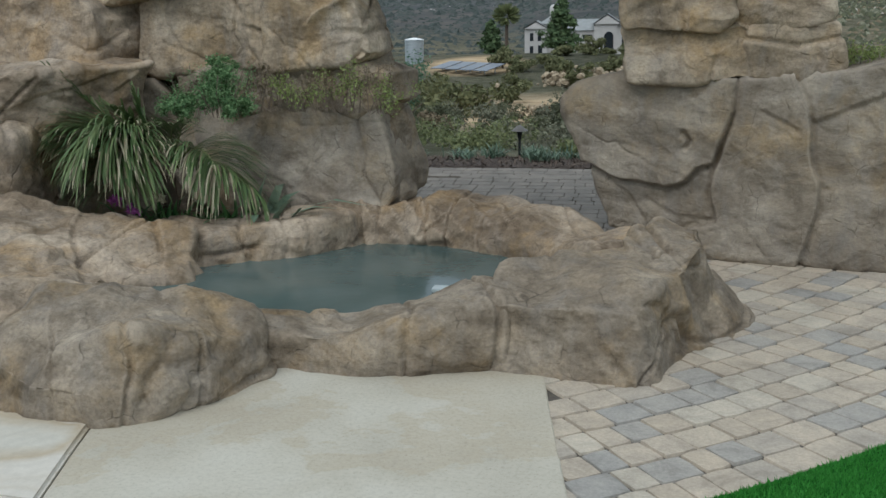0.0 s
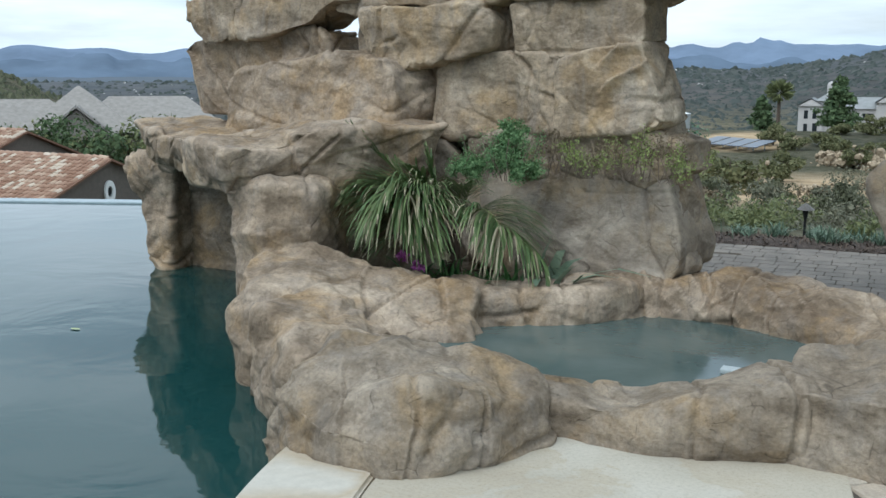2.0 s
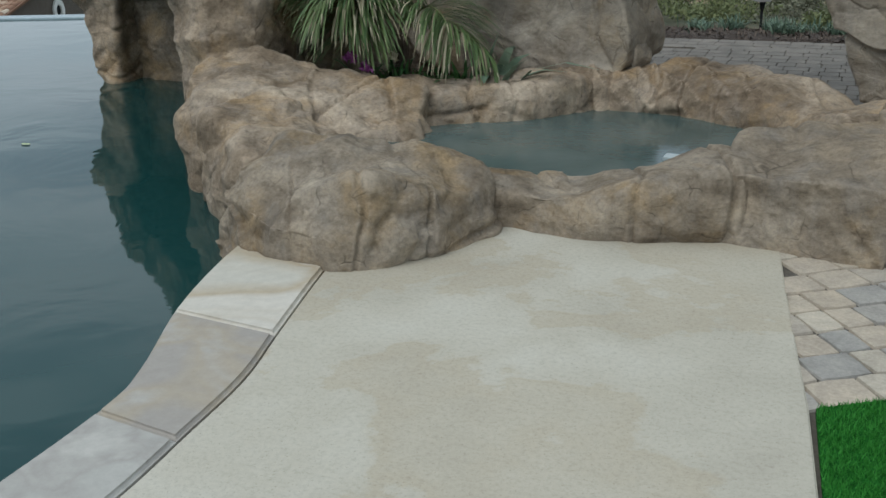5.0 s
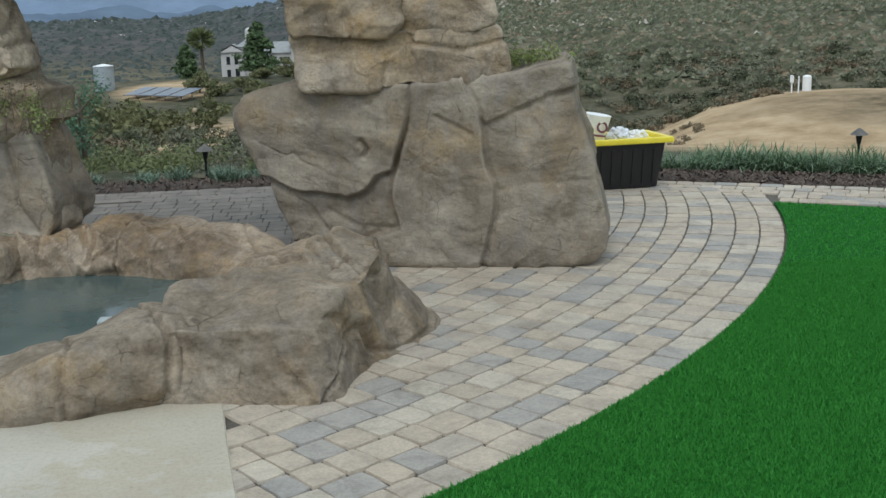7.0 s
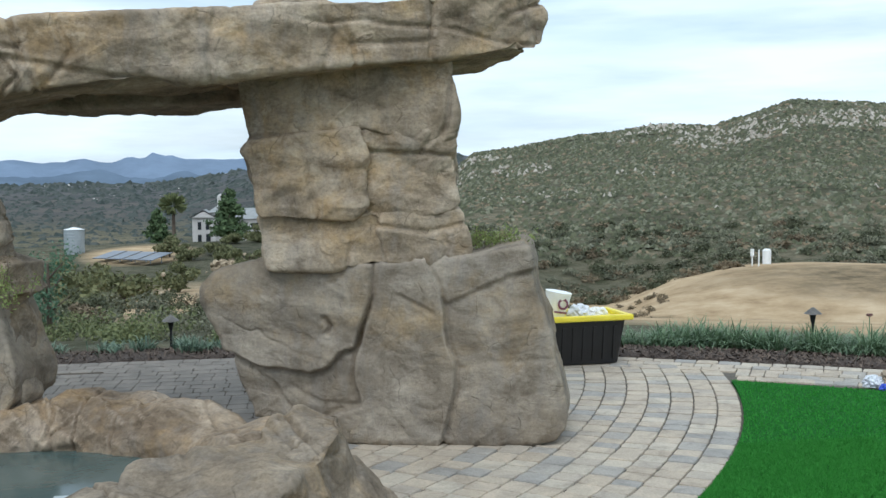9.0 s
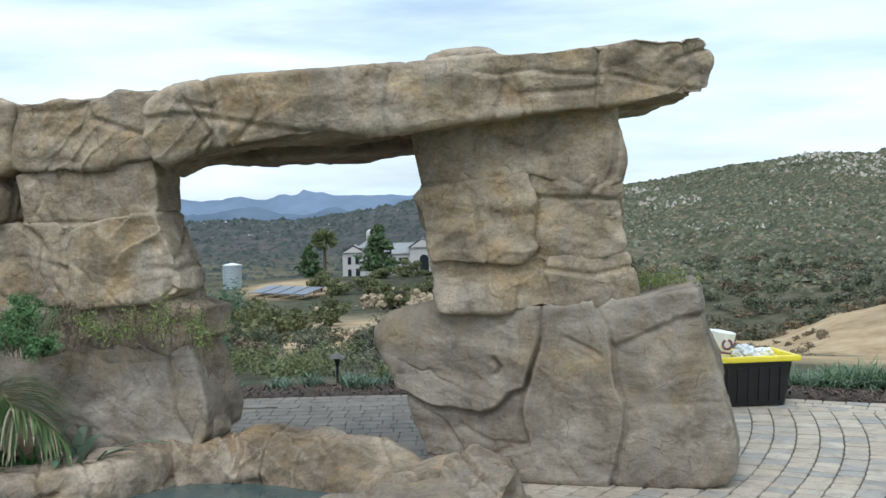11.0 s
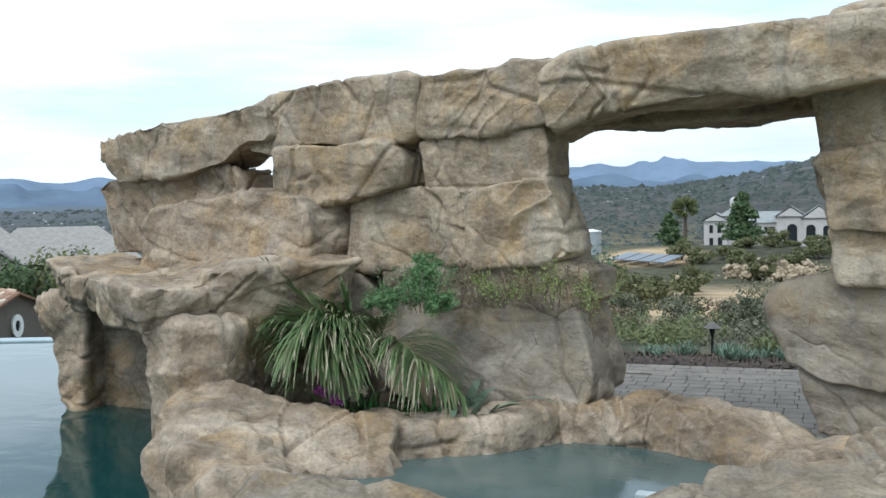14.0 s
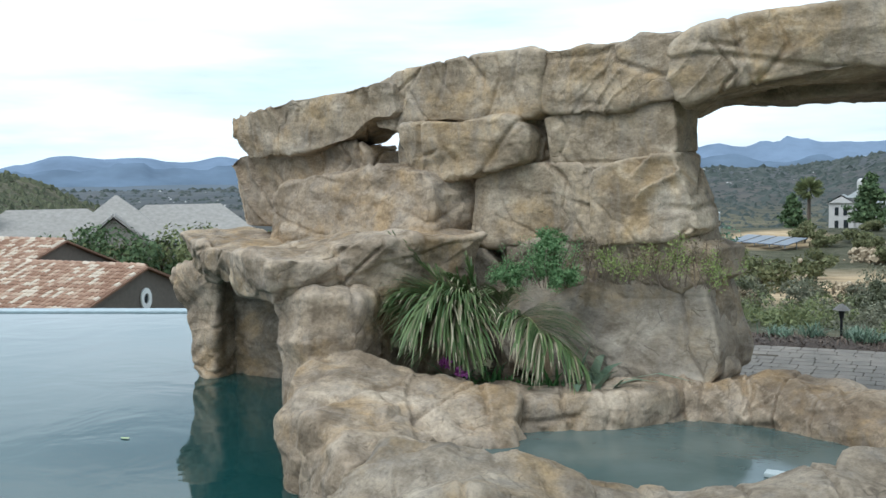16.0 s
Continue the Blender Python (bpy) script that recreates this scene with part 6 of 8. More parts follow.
def gable_block(name, peak, ridge_dir, run, length, rise, wall_h, label, tiles_rows, tiles_cols, oval=False):
    """A gabled block: its gable end's peak, the way its ridge goes from there, half its width."""
    house = empty(name, (peak[0], peak[1], peak[2] - rise - wall_h), label, "house")
    yaw = math.degrees(math.atan2(ridge_dir[1], ridge_dir[0]))
    house.rotation_euler = (0, 0, radians(yaw))
    top = rise + wall_h                     # local: x along the ridge, y across it
    bm = bmesh.new()
    prof = [(-run * 0.94, 0), (run * 0.94, 0), (run * 0.94, wall_h), (0, top - 0.14), (-run * 0.94, wall_h)]
    a = [bm.verts.new((0.24, y, z)) for y, z in prof]
    b = [bm.verts.new((length, y, z)) for y, z in prof]
    bm.faces.new(a)
    bm.faces.new(b[::-1])
    for k in range(5):
        bm.faces.new((a[k], b[k], b[(k + 1) % 5], a[(k + 1) % 5]))
    bmesh.ops.recalc_face_normals(bm, faces=bm.faces)
    part("wall", bm, STUCCO, house)
    slope = math.atan2(rise, run)
    for side in (1, -1):
        bm = bmesh.new()
        L = math.hypot(run, rise) * 1.04
        box_bm(bm, length + 0.1, L, 0.09, pose(length / 2, 0, 0) @ Matrix.Translation((0, side * L / 2 * math.cos(slope), top - 0.09 - L / 2 * math.sin(slope))) @ Matrix.Rotation(-side * slope, 4, "X"), 0.01)
        part("roof", bm, TILE_BASE, house, "brown clay roof deck")
    # tiles on the slope that is seen; the nearest are single pieces
    spots = [(r, c) for r in range(tiles_rows) for c in range(tiles_cols)]
    spots.sort(key=lambda q: q[1])
    V, F = [], []
    for k, (r, c) in enumerate(spots):
        d = 0.02 + r * 0.3
        m = Matrix.Translation((0.14 + c * 0.27, d * math.cos(slope), top - 0.05 - d * math.sin(slope))) @ Matrix.Rotation(-slope, 4, "X") @ Matrix.Rotation(math.pi, 4, "Z")
        if k < 280:
            piece("roof_tile", TILE_MESH, house, "", m)
        else:
            n0 = len(V)
            V += [tuple(m @ v.co) for v in TILE_MESH.vertices]
            F += [tuple(n0 + i for i in f.vertices) for f in TILE_MESH.polygons]
    if V:
        rest = tagged(new("far_roof_tiles", mesh_of("far_roof_tiles", V, F, TILE_FAR, True)), kind="stuff")
        rest.parent = house
    for c in range(int(length / 0.36)):
        piece("ridge_tile", TILE_MESH, house, "", Matrix.Translation((0.1 + c * 0.36, 0, top - 0.04)) @ Matrix.Rotation(radians(90), 4, "Z") @ Matrix.Scale(1.15, 4))
    if oval:
        bm = bmesh.new()
        bmesh.ops.create_circle(bm, cap_ends=True, segments=28, radius=0.15, matrix=pose(0.2, 0, top - 1.36) @ Matrix.Rotation(radians(90), 4, "Y") @ Matrix.Diagonal((1.35, 0.9, 1, 1)))
        w = part("oval_window", bm, DARK_GLASS, house, "dark oval window")
        bm = bmesh.new()
        bmesh.ops.create_circle(bm, cap_ends=False, segments=28, radius=0.33, matrix=pose(0.2, 0, top - 1.36) @ Matrix.Rotation(radians(90), 4, "Y") @ Matrix.Diagonal((1.35, 0.9, 1, 1)))
        e = bmesh.ops.extrude_edge_only(bm, edges=bm.edges)
        bmesh.ops.scale(bm, verts=[v for v in e["geom"] if isinstance(v, bmesh.types.BMVert)], vec=(1, 0.5, 0.5), space=Matrix.Translation((-0.2, 0, -(top - 1.36))))
        e2 = bmesh.ops.extrude_face_region(bm, geom=list(bm.faces))
        bmesh.ops.translate(bm, verts=[v for v in e2["geom"] if isinstance(v, bmesh.types.BMVert)], vec=(-0.08, 0, 0))
        part("window_frame", bm, WHITE_PAINT, house, "white oval window frame")
    return house


TILE_BASE = plain("roof_underlay", (0.20, 0.11, 0.07), 0.9, 0, 0.2, 9)
VIEW = np.array((-0.67, 0.742))
SIDE = np.array((0.742, 0.67))
RIDGE = -0.74 * SIDE + 0.67 * VIEW
gable_block("tile_roof_house", (-28.38, 32.3, -2.06), RIDGE, 5.0, 9.2, 1.9, 6.5, "grey-brown stucco house wing with a mottled clay tile roof", 18, 33, True)
gable_block("tile_roof_house", (-38.26, 37.63, -1.51), RIDGE, 9.4, 17.6, 3.56, 7.0, "grey-brown stucco house with a mottled clay tile roof", 32, 34)

# ---- grey-roofed house further off ----
SHINGLE = plain("grey_shingle", (0.27, 0.25, 0.225), 0.9, 0, 0.18, 2.5, 0.5)
GREY_WALL = plain("grey_stucco", (0.24, 0.215, 0.19), 0.9, 0, 0.1, 2)


def hip_roof(bm, cx, cy, z0, hx, hy, rise, ridge):
    a = [bm.verts.new((cx + sx * hx, cy + sy * hy, z0)) for sx, sy in ((-1, -1), (1, -1), (1, 1), (-1, 1))]
    r0, r1 = bm.verts.new((cx - ridge, cy, z0 + rise)), bm.verts.new((cx + ridge, cy, z0 + rise))
    bm.faces.new((a[0], a[1], r1, r0))
    bm.faces.new((a[2], a[3], r0, r1))
    bm.faces.new((a[1], a[2], r1))
    bm.faces.new((a[3], a[0], r0))
    bm.faces.new((a[3], a[2], a[1], a[0]))


grey_house = empty("grey_roof_house", (-61.4, 64.95, -11.42), "grey shingle-roofed house with hips and a front gable", "house")
grey_house.rotation_euler = (0, 0, radians(43))
grey_house.scale = (2.0, 2.0, 2.0)
bm = bmesh.new()
box_bm(bm, 11, 6, 4.4, pose(0, 2, 1.6))
box_bm(bm, 2.6, 5, 4.6, pose(0.3, 0.4, 1.5))
part("wall", bm, GREY_WALL, grey_house)
for cx, cy, z0, hx, hy, rise, ridge in ((-2.6, 2, 3.6, 3.6, 3.4, 1.55, 1.6), (3.0, 2, 3.7, 3.4, 3.4, 1.55, 1.6), (0.2, 1.4, 3.9, 2.3, 3.2, 1.8, 0.05)):
    bm = bmesh.new()
    hip_roof(bm, cx, cy, z0, hx, hy, rise, ridge)
    part("roof", bm, SHINGLE, grey_house)
bm = bmesh.new()
a = [bm.verts.new(q) for q in ((-1.3, -2.4, 3.7), (1.5, -2.4, 3.7), (0.1, -2.4, 4.85), (-1.3, 2.0, 3.7), (1.5, 2.0, 3.7), (0.1, 2.0, 4.85))]
for f in ((0, 1, 2), (0, 2, 5, 3), (1, 4, 5, 2), (3, 5, 4)):
    bm.faces.new([a[k] for k in f])
part("gable", bm, GREY_WALL, grey_house)
bm = bmesh.new()
for s in (1, -1):
    box_bm(bm, 1.95, 4.7, 0.09, pose(0.1 + s * 0.78, -0.25, 4.33, 0, s * 39.5, 0))
part("gable_roof", bm, SHINGLE, grey_house)
bm = bmesh.new()
box_bm(bm, 0.7, 0.7, 2.2, pose(-5.0, 0.5, 4.6), 0.03)
part("chimney", bm, GREY_WALL, grey_house)

# ---- white villa, tanks, panels ----
VILLA = plain("white_stucco", (0.46, 0.44, 0.42), 0.85, 0, 0.1, 0.6)
VILLA_ROOF = plain("pale_grey_tile_roof", (0.27, 0.28, 0.275), 0.85, 0, 0.15, 1.2)
villa = empty("white_villa", (-6.5, 150, -7.2), "white stucco villa with grey roofs and an arched entrance", "house")


def villa_block(x, w, dep, h, rise, y=0.0, gable=False):
    bm = bmesh.new()
    box_bm(bm, w, dep, h, pose(x, y + dep / 2, h / 2))
    wall = part("wall", bm, VILLA, villa)
    bm = bmesh.new()
    if gable:
        a = [bm.verts.new(q) for q in ((x - w / 2 - 0.3, y - 0.3, h), (x + w / 2 + 0.3, y - 0.3, h), (x, y - 0.3, h + rise), (x - w / 2 - 0.3, y + dep, h), (x + w / 2 + 0.3, y + dep, h), (x, y + dep, h + rise))]
        for f in ((0, 2, 5, 3), (1, 4, 5, 2), (3, 5, 4), (0, 3, 4, 1)):
            bm.faces.new([a[k] for k in f])
        part("roof", bm, VILLA_ROOF, villa)
        bm = bmesh.new()
        bm.faces.new([bm.verts.new(q) for q in ((x - w / 2, y - 0.28, h), (x + w / 2, y - 0.28, h), (x, y - 0.28, h + rise - 0.2))])
        part("gable", bm, VILLA, villa)
    else:
        hip_roof(bm, x, y + dep / 2, h, w / 2 + 0.3, dep / 2 + 0.3, rise, max(0.1, w / 2 - dep / 2 * 0.7))
        part("roof", bm, VILLA_ROOF, villa)


def villa_opening(x, z, w, h, y=-0.04, arched=False, deep=0.1):
    bm = bmesh.new()
    pts = [(x - w / 2, z), (x + w / 2, z), (x + w / 2, z + h)]
    if arched:
        pts += [(x + w / 2 * math.cos(a), z + h + w / 2 * math.sin(a)) for a in np.linspace(0.2, math.pi - 0.2, 8)]
    pts.append((x - w / 2, z + h))
    f = bm.faces.new([bm.verts.new((px, y, pz)) for px, pz in pts])
    e = bmesh.ops.extrude_face_region(bm, geom=[f])
    bmesh.ops.translate(bm, verts=[v for v in e["geom"] if isinstance(v, bmesh.types.BMVert)], vec=(0, 0.25, 0))
    part("window", bm, DARK_GLASS, villa)


villa_block(-6.0, 3.2, 4, 3.9, 1.1, 0.0, True)
villa_block(-4.2, 2.2, 4, 4.6, 0.9, 0.6)
villa_block(1.0, 7.4, 6, 3.6, 1.5, 1.0)
villa_block(4.0, 3.6, 4, 4.5, 1.4, -1.0, True)
villa_block(7.6, 4.0, 5, 4.3, 1.7, -2.0, True)
for x, z, w, h, y in ((-6.6, 2.2, 0.5, 1.1, -0.05), (-5.5, 2.2, 0.5, 1.1, -0.05), (-6.6, 0.5, 0.5, 1.0, -0.05), (-5.4, 0.4, 0.6, 1.2, -0.05), (1.2, 2.1, 1.3, 0.9, 0.95)):
    villa_opening(x, z, w, h, y)
for x, z, w, h, y in ((4.2, 0.4, 1.3, 2.4, -1.05), (6.6, 0.6, 1.2, 2.2, -2.05), (8.6, 0.8, 0.9, 2.0, -2.05)):
    villa_opening(x, z, w, h, y, True)
bm = bmesh.new()
cyl_bm(bm, 0.6, 0.6, 1.2, pose(-3.6, 1.5, 6.0), 14)
bmesh.ops.create_uvsphere(bm, u_segments=14, v_segments=8, radius=0.62, matrix=pose(-3.6, 1.5, 6.6))
part("turret", bm, VILLA, villa)

GALV = plain("galvanised_steel", (0.36, 0.40, 0.42), 0.45, 0.5, 0.12, 1.5)
tank = empty("water_tank", (-21.45, 108, -5.6), "corrugated grey steel water tank with a pale roof", "water tank")
bm = bmesh.new()
prof = [(0.0, 0.0)] + [q for k in range(9) for q in ((0.95, k * 0.29), (0.98, k * 0.29 + 0.04), (0.98, k * 0.29 + 0.25), (0.95, k * 0.29 + 0.29))] + [(0.0, 2.61)]
rings = [[bm.verts.new((rad * math.cos(a), rad * math.sin(a), h)) for a in np.linspace(0, 2 * math.pi, 28, endpoint=False)] for rad, h in prof[1:-1]]
for r0, r1 in zip(rings[:-1], rings[1:]):
    for k in range(28):
        bm.faces.new((r0[k], r0[(k + 1) % 28], r1[(k + 1) % 28], r1[k]))
bm.faces.new(rings[0][::-1])
bm.faces.new(rings[-1])
part("shell", bm, GALV, tank)
bm = bmesh.new()
cyl_bm(bm, 1.02, 0.2, 0.2, pose(0, 0, 2.75), 28)
part("cap", bm, WHITE_PLASTIC, tank, "pale shallow roof")
PANEL = plain("solar_panel_glass", (0.10, 0.115, 0.14), 0.3, 0, 0.15, 1)
for k in range(4):
    arr = empty("solar_panel", (-16.9 + k * 1.55, 101.5 - k * 1.2, -5.4), "dark blue tilted solar panel on a low frame", "solar panel", "solar panels on the terrace")
    bm = bmesh.new()
    box_bm(bm, 1.5, 3.4, 0.06, pose(0, 0, 0.28, 8, 0, -25))
    part("panel", bm, PANEL, arr)
    for sx in (-0.5, 0.5):
        bm = bmesh.new()
        box_bm(bm, 0.08, 0.08, 0.9, pose(sx, 0.3, -0.1))
        part("post", bm, GALV, arr)

well = empty("pressure_tank", (27.1, 56.0, -3.5), "small white pressure tank on the graded earth", "tank")
well.scale = (0.8, 0.8, 0.8)
bm = bmesh.new()
cyl_bm(bm, 0.30, 0.30, 0.95, pose(0, 0, 0.55), 24)
bmesh.ops.create_uvsphere(bm, u_segments=24, v_segments=10, radius=0.3, matrix=pose(0, 0, 1.02) @ Matrix.Diagonal((1, 1, 0.5, 1)))
part("shell", bm, WHITE_PLASTIC, well)
bm = bmesh.new()
cyl_bm(bm, 0.05, 0.05, 1.2, pose(-0.55, 0.1, 0.5), 12)
cyl_bm(bm, 0.13, 0.13, 0.5, pose(-1.0, 0.2, 0.9), 12)
cyl_bm(bm, 0.05, 0.05, 0.9, pose(-1.0, 0.2, 0.4), 12)
part("pipe", bm, WHITE_PLASTIC, well)

# ---- foliage ----
def leaf_cloud(centre, size, count, leaf, seed, up=0.25, hollow=0.55, clumps=14):
    """Leaves in an uneven crown of clumps: triangles (N, 3, 3)."""
    r = np.random.default_rng(seed)
    cen = r.normal(0, 1, (clumps, 3))
    cen /= np.linalg.norm(cen, axis=1, keepdims=True)
    cen *= r.uniform(0.25, 0.85, (clumps, 1))
    rad = r.uniform(0.22, 0.48, clumps)
    k = r.integers(0, clumps, count)
    d = r.normal(0, 1, (count, 3))
    d /= np.linalg.norm(d, axis=1, keepdims=True)
    p = cen[k] + d * (rad[k] * (hollow + (1 - hollow) * r.random(count)))[:, None]
    p = np.asarray(centre) + p * np.asarray(size)
    n1 = d + r.normal(0, 0.6, (count, 3)) + np.array((0, 0, up))
    n1 /= np.linalg.norm(n1, axis=1, keepdims=True)
    t = np.cross(n1, r.normal(0, 1, (count, 3)))
    t /= np.maximum(np.linalg.norm(t, axis=1, keepdims=True), 1e-6)
    b = np.cross(n1, t)
    s = leaf * r.uniform(0.6, 1.3, count)[:, None]
    return np.stack([p - t * s * 0.45, p + t * s * 0.45, p + b * s * 1.2], 1)


CHAPARRAL = island_mat("chaparral_leaf", (0.05, 0.058, 0.033), (0.122, 0.127, 0.071), 0.8, 0.1)
SHRUB = island_mat("shrub_leaf", (0.075, 0.086, 0.038), (0.20, 0.20, 0.095), 0.8, 0.2)
# valley leaf is toned cool and grey to imitate distance haze
VALLEY = island_mat("valley_grove_leaf", (0.034, 0.046, 0.042), (0.078, 0.086, 0.077), 0.9)
TAN_STONE = island_mat("tan_boulder_stone", (0.19, 0.145, 0.092), (0.46, 0.375, 0.262), 0.9)
CHAP_GREY = island_mat("sage_leaf", (0.095, 0.10, 0.068), (0.225, 0.222, 0.15), 0.85, 0.1)
DRY = island_mat("dry_brush", (0.11, 0.085, 0.055), (0.24, 0.19, 0.12), 0.9)
GREEN = island_mat("bright_leaf", (0.085, 0.106, 0.045), (0.22, 0.24, 0.105), 0.7, 0.2)
BARK = plain("bark", (0.10, 0.075, 0.055), 0.9, 0, 0.3, 14, 0.5)

# bushes just below the paving, seen through the arch
r5 = np.random.default_rng(5)
tri_a, tri_b, tri_c, tri_d = [], [], [], []
for k in range(46):
    az, rad = r5.uniform(-26, 9), r5.uniform(10.9, 17)
    x, y = 0.5 + rad * math.sin(radians(az)), rad * math.cos(radians(az))
    z = float(ground_z(np.array([x]), np.array([y]))[0])
    w = r5.uniform(0.35, 0.75)
    (tri_d if k % 3 else tri_b).append(leaf_cloud((x, y, z + 0.06), (w, w, r5.uniform(0.22, 0.46)), 800, 0.036, 100 + k))
for k in range(130):
    az, rad = r5.uniform(-30, 9), r5.uniform(15, 62)
    if -9.5 < az < 2 and rad > 25 and k % 9:
        continue
    x, y = 0.5 + rad * math.sin(radians(az)), rad * math.cos(radians(az))
    if np.hypot(x + 4.2, y - 50) < 3.5:
        continue
    z = float(ground_z(np.array([x]), np.array([y]))[0])
    w = r5.uniform(0.28, 0.6) * rad / 20
    (tri_a, tri_b, tri_a, tri_c)[k % 4].append(leaf_cloud((x, y, z + 0.3), (w, w, w * r5.uniform(0.5, 0.8)), 1100, 0.022 + 0.0015 * rad, 200 + k))
for k in range(46):
    az, rad = r5.uniform(8, 16), r5.uniform(12, 30)
    x, y = 0.5 + rad * math.sin(radians(az)), rad * math.cos(radians(az))
    z = float(ground_z(np.array([x]), np.array([y]))[0])
    w = r5.uniform(0.25, 0.5)
    (tri_c, tri_b)[k % 2].append(leaf_cloud((x, y, z + 0.1), (w, w, w * 0.5), 420, 0.06, 400 + k))
# thickets at the hill's foot
for k in range(260):
    az, rad = r5.uniform(7, 42), r5.uniform(84, 106)
    x, y = 0.5 + rad * math.sin(radians(az)), rad * math.cos(radians(az))
    z = float(ground_z(np.array([x]), np.array([y]))[0])
    w = r5.uniform(0.6, 1.5)
    (tri_a, tri_b, tri_a, tri_b, tri_c)[k % 5].append(leaf_cloud((x, y, z + 0.2), (w, w, w * 0.5), 260, 0.17, 700 + k))
for k in range(150):
    az, rad = r5.uniform(14, 24), r5.uniform(62, 84)
    x, y = 0.5 + rad * math.sin(radians(az)), rad * math.cos(radians(az))
    z = float(ground_z(np.array([x]), np.array([y]))[0])
    w = r5.uniform(0.4, 1.0)
    (tri_a, tri_b, tri_c)[k % 3].append(leaf_cloud((x, y, z + 0.1), (w, w, w * 0.55), 240, 0.13, 1100 + k))
for k in range(90):
    az, rad = r5.uniform(13, 20.5), r5.uniform(24, 60)
    x, y = 0.5 + rad * math.sin(radians(az)), rad * math.cos(radians(az))
    z = float(ground_z(np.array([x]), np.array([y]))[0])
    w = r5.uniform(0.2, 0.5)
    (tri_c, tri_b, tri_c)[k % 3].append(leaf_cloud((x, y, z + 0.05), (w, w, w * 0.6), 200, 0.07, 1300 + k))
soup("near_bushes", np.concatenate(tri_d), GREEN, "low green bushes on the slope below the paving", "bushes")
soup("scrub_bushes", np.concatenate(tri_a), CHAPARRAL, "dark green chaparral bushes on the slope", "bushes")
soup("sage_bushes", np.concatenate(tri_b), CHAP_GREY, "grey-green sage bushes on the slope", "bushes")
soup("dry_bushes", np.concatenate(tri_c), DRY, "dry brown brush on the slope", "bushes")


# far scrub and stones on the hills
def scatter(count, az0, az1, r0, r1, seed, power=1.0):
    r = np.random.default_rng(seed)
    az = np.radians(r.uniform(az0, az1, count))
    rad = r0 + (r1 - r0) * r.random(count) ** power
    x, y = 0.5 + rad * np.sin(az), rad * np.cos(az)
    return np.stack([x, y, ground_z(x, y)], 1), rad, r


def lumps(p, size, r, flat=0.6):
    """Small faceted lumps: an uneven eight-sided body at each point."""
    k = len(p)
    base = np.array([(1, 0, 0), (0.6, 0.7, 0), (-0.3, 0.95, 0), (-1, 0.2, 0), (-0.7, -0.7, 0), (0.4, -0.9, 0), (0.3, 0.3, 1), (-0.35, -0.25, 0.85)])
    V = base[None] * (1 + r.uniform(-0.35, 0.35, (k, 8, 3)))
    a = r.uniform(0, 6.28, k)
    ca, sa = np.cos(a)[:, None], np.sin(a)[:, None]
    V = np.stack([V[..., 0] * ca - V[..., 1] * sa, V[..., 0] * sa + V[..., 1] * ca, V[..., 2] * flat * 1.3 - 0.15], -1) * size[:, None, None] + p[:, None]
    F = np.array([(0, 1, 6), (1, 2, 6), (2, 7, 6), (2, 3, 7), (3, 4, 7), (4, 5, 7), (5, 6, 7), (5, 0, 6)])
    return V[:, F].reshape(-1, 3, 3)


p, rad, r = scatter(17000, 5, 48, 92, 380, 31, 1.1)
soup("hill_scrub", lumps(p, 0.22 + 0.0022 * rad * r.uniform(0.4, 1.3, len(p)), r), CHAPARRAL, "dark chaparral dotting the far hillside", "scrub")
p, rad, r = scatter(9000, 5, 48, 92, 380, 32, 1.1)
soup("hill_sage", lumps(p, 0.2 + 0.0018 * rad * r.uniform(0.4, 1.3, len(p)), r), CHAP_GREY, "grey sage dotting the far hillside", "scrub")
GRANITE = island_mat("pale_granite", (0.28, 0.245, 0.20), (0.46, 0.42, 0.36), 0.9)
p, rad, r = scatter(7000, 5, 48, 92, 380, 39, 1.0)
soup("hill_dry_brush", lumps(p, 0.2 + 0.0018 * rad * r.uniform(0.4, 1.3, len(p)), r, 0.5), DRY, "dry brown brush on the far hillside", "scrub")
p, rad, r = scatter(11000, 5, 48, 110, 380, 33, 0.6)
cl = vnoise(p * 0.03, 3) + vnoise(p * 0.09, 4) * 0.6 > 0.25 - 0.4 * (rad - 220) / 160
soup("hill_boulders", lumps(p[cl], 0.12 + 0.0021 * rad[cl] * r.uniform(0.2, 1.2, cl.sum()) ** 1.5, r, 0.9), GRANITE, "pale granite boulders strewn over the hillside", "boulders")
p, rad, r = scatter(6500, -34, 9, 180, 1750, 34, 1.2)
soup("valley_scrub", lumps(p, 0.0022 * rad + 0.006 * rad * r.random(len(p)) ** 3, r, 0.45), VALLEY, "dark brush and groves across the valley", "scrub")
p, rad, r = scatter(12000, -75, -30, 120, 420, 35, 0.9)
soup("knoll_scrub", lumps(p, 0.3 + 0.0024 * rad * r.uniform(0.4, 1.4, len(p)), r, 0.8), CHAPARRAL, "dark green brush on the near knoll", "scrub")
p, rad, r = scatter(4000, -70, -28, 500, 3200, 36, 1.0)
soup("town_trees", lumps(p, 0.0038 * rad * r.uniform(0.4, 1.3, len(p)), r, 0.5), VALLEY, "groves of the town in the valley", "trees")
TOWN = island_mat("town_walls", (0.25, 0.24, 0.22), (0.55, 0.53, 0.50), 0.9)
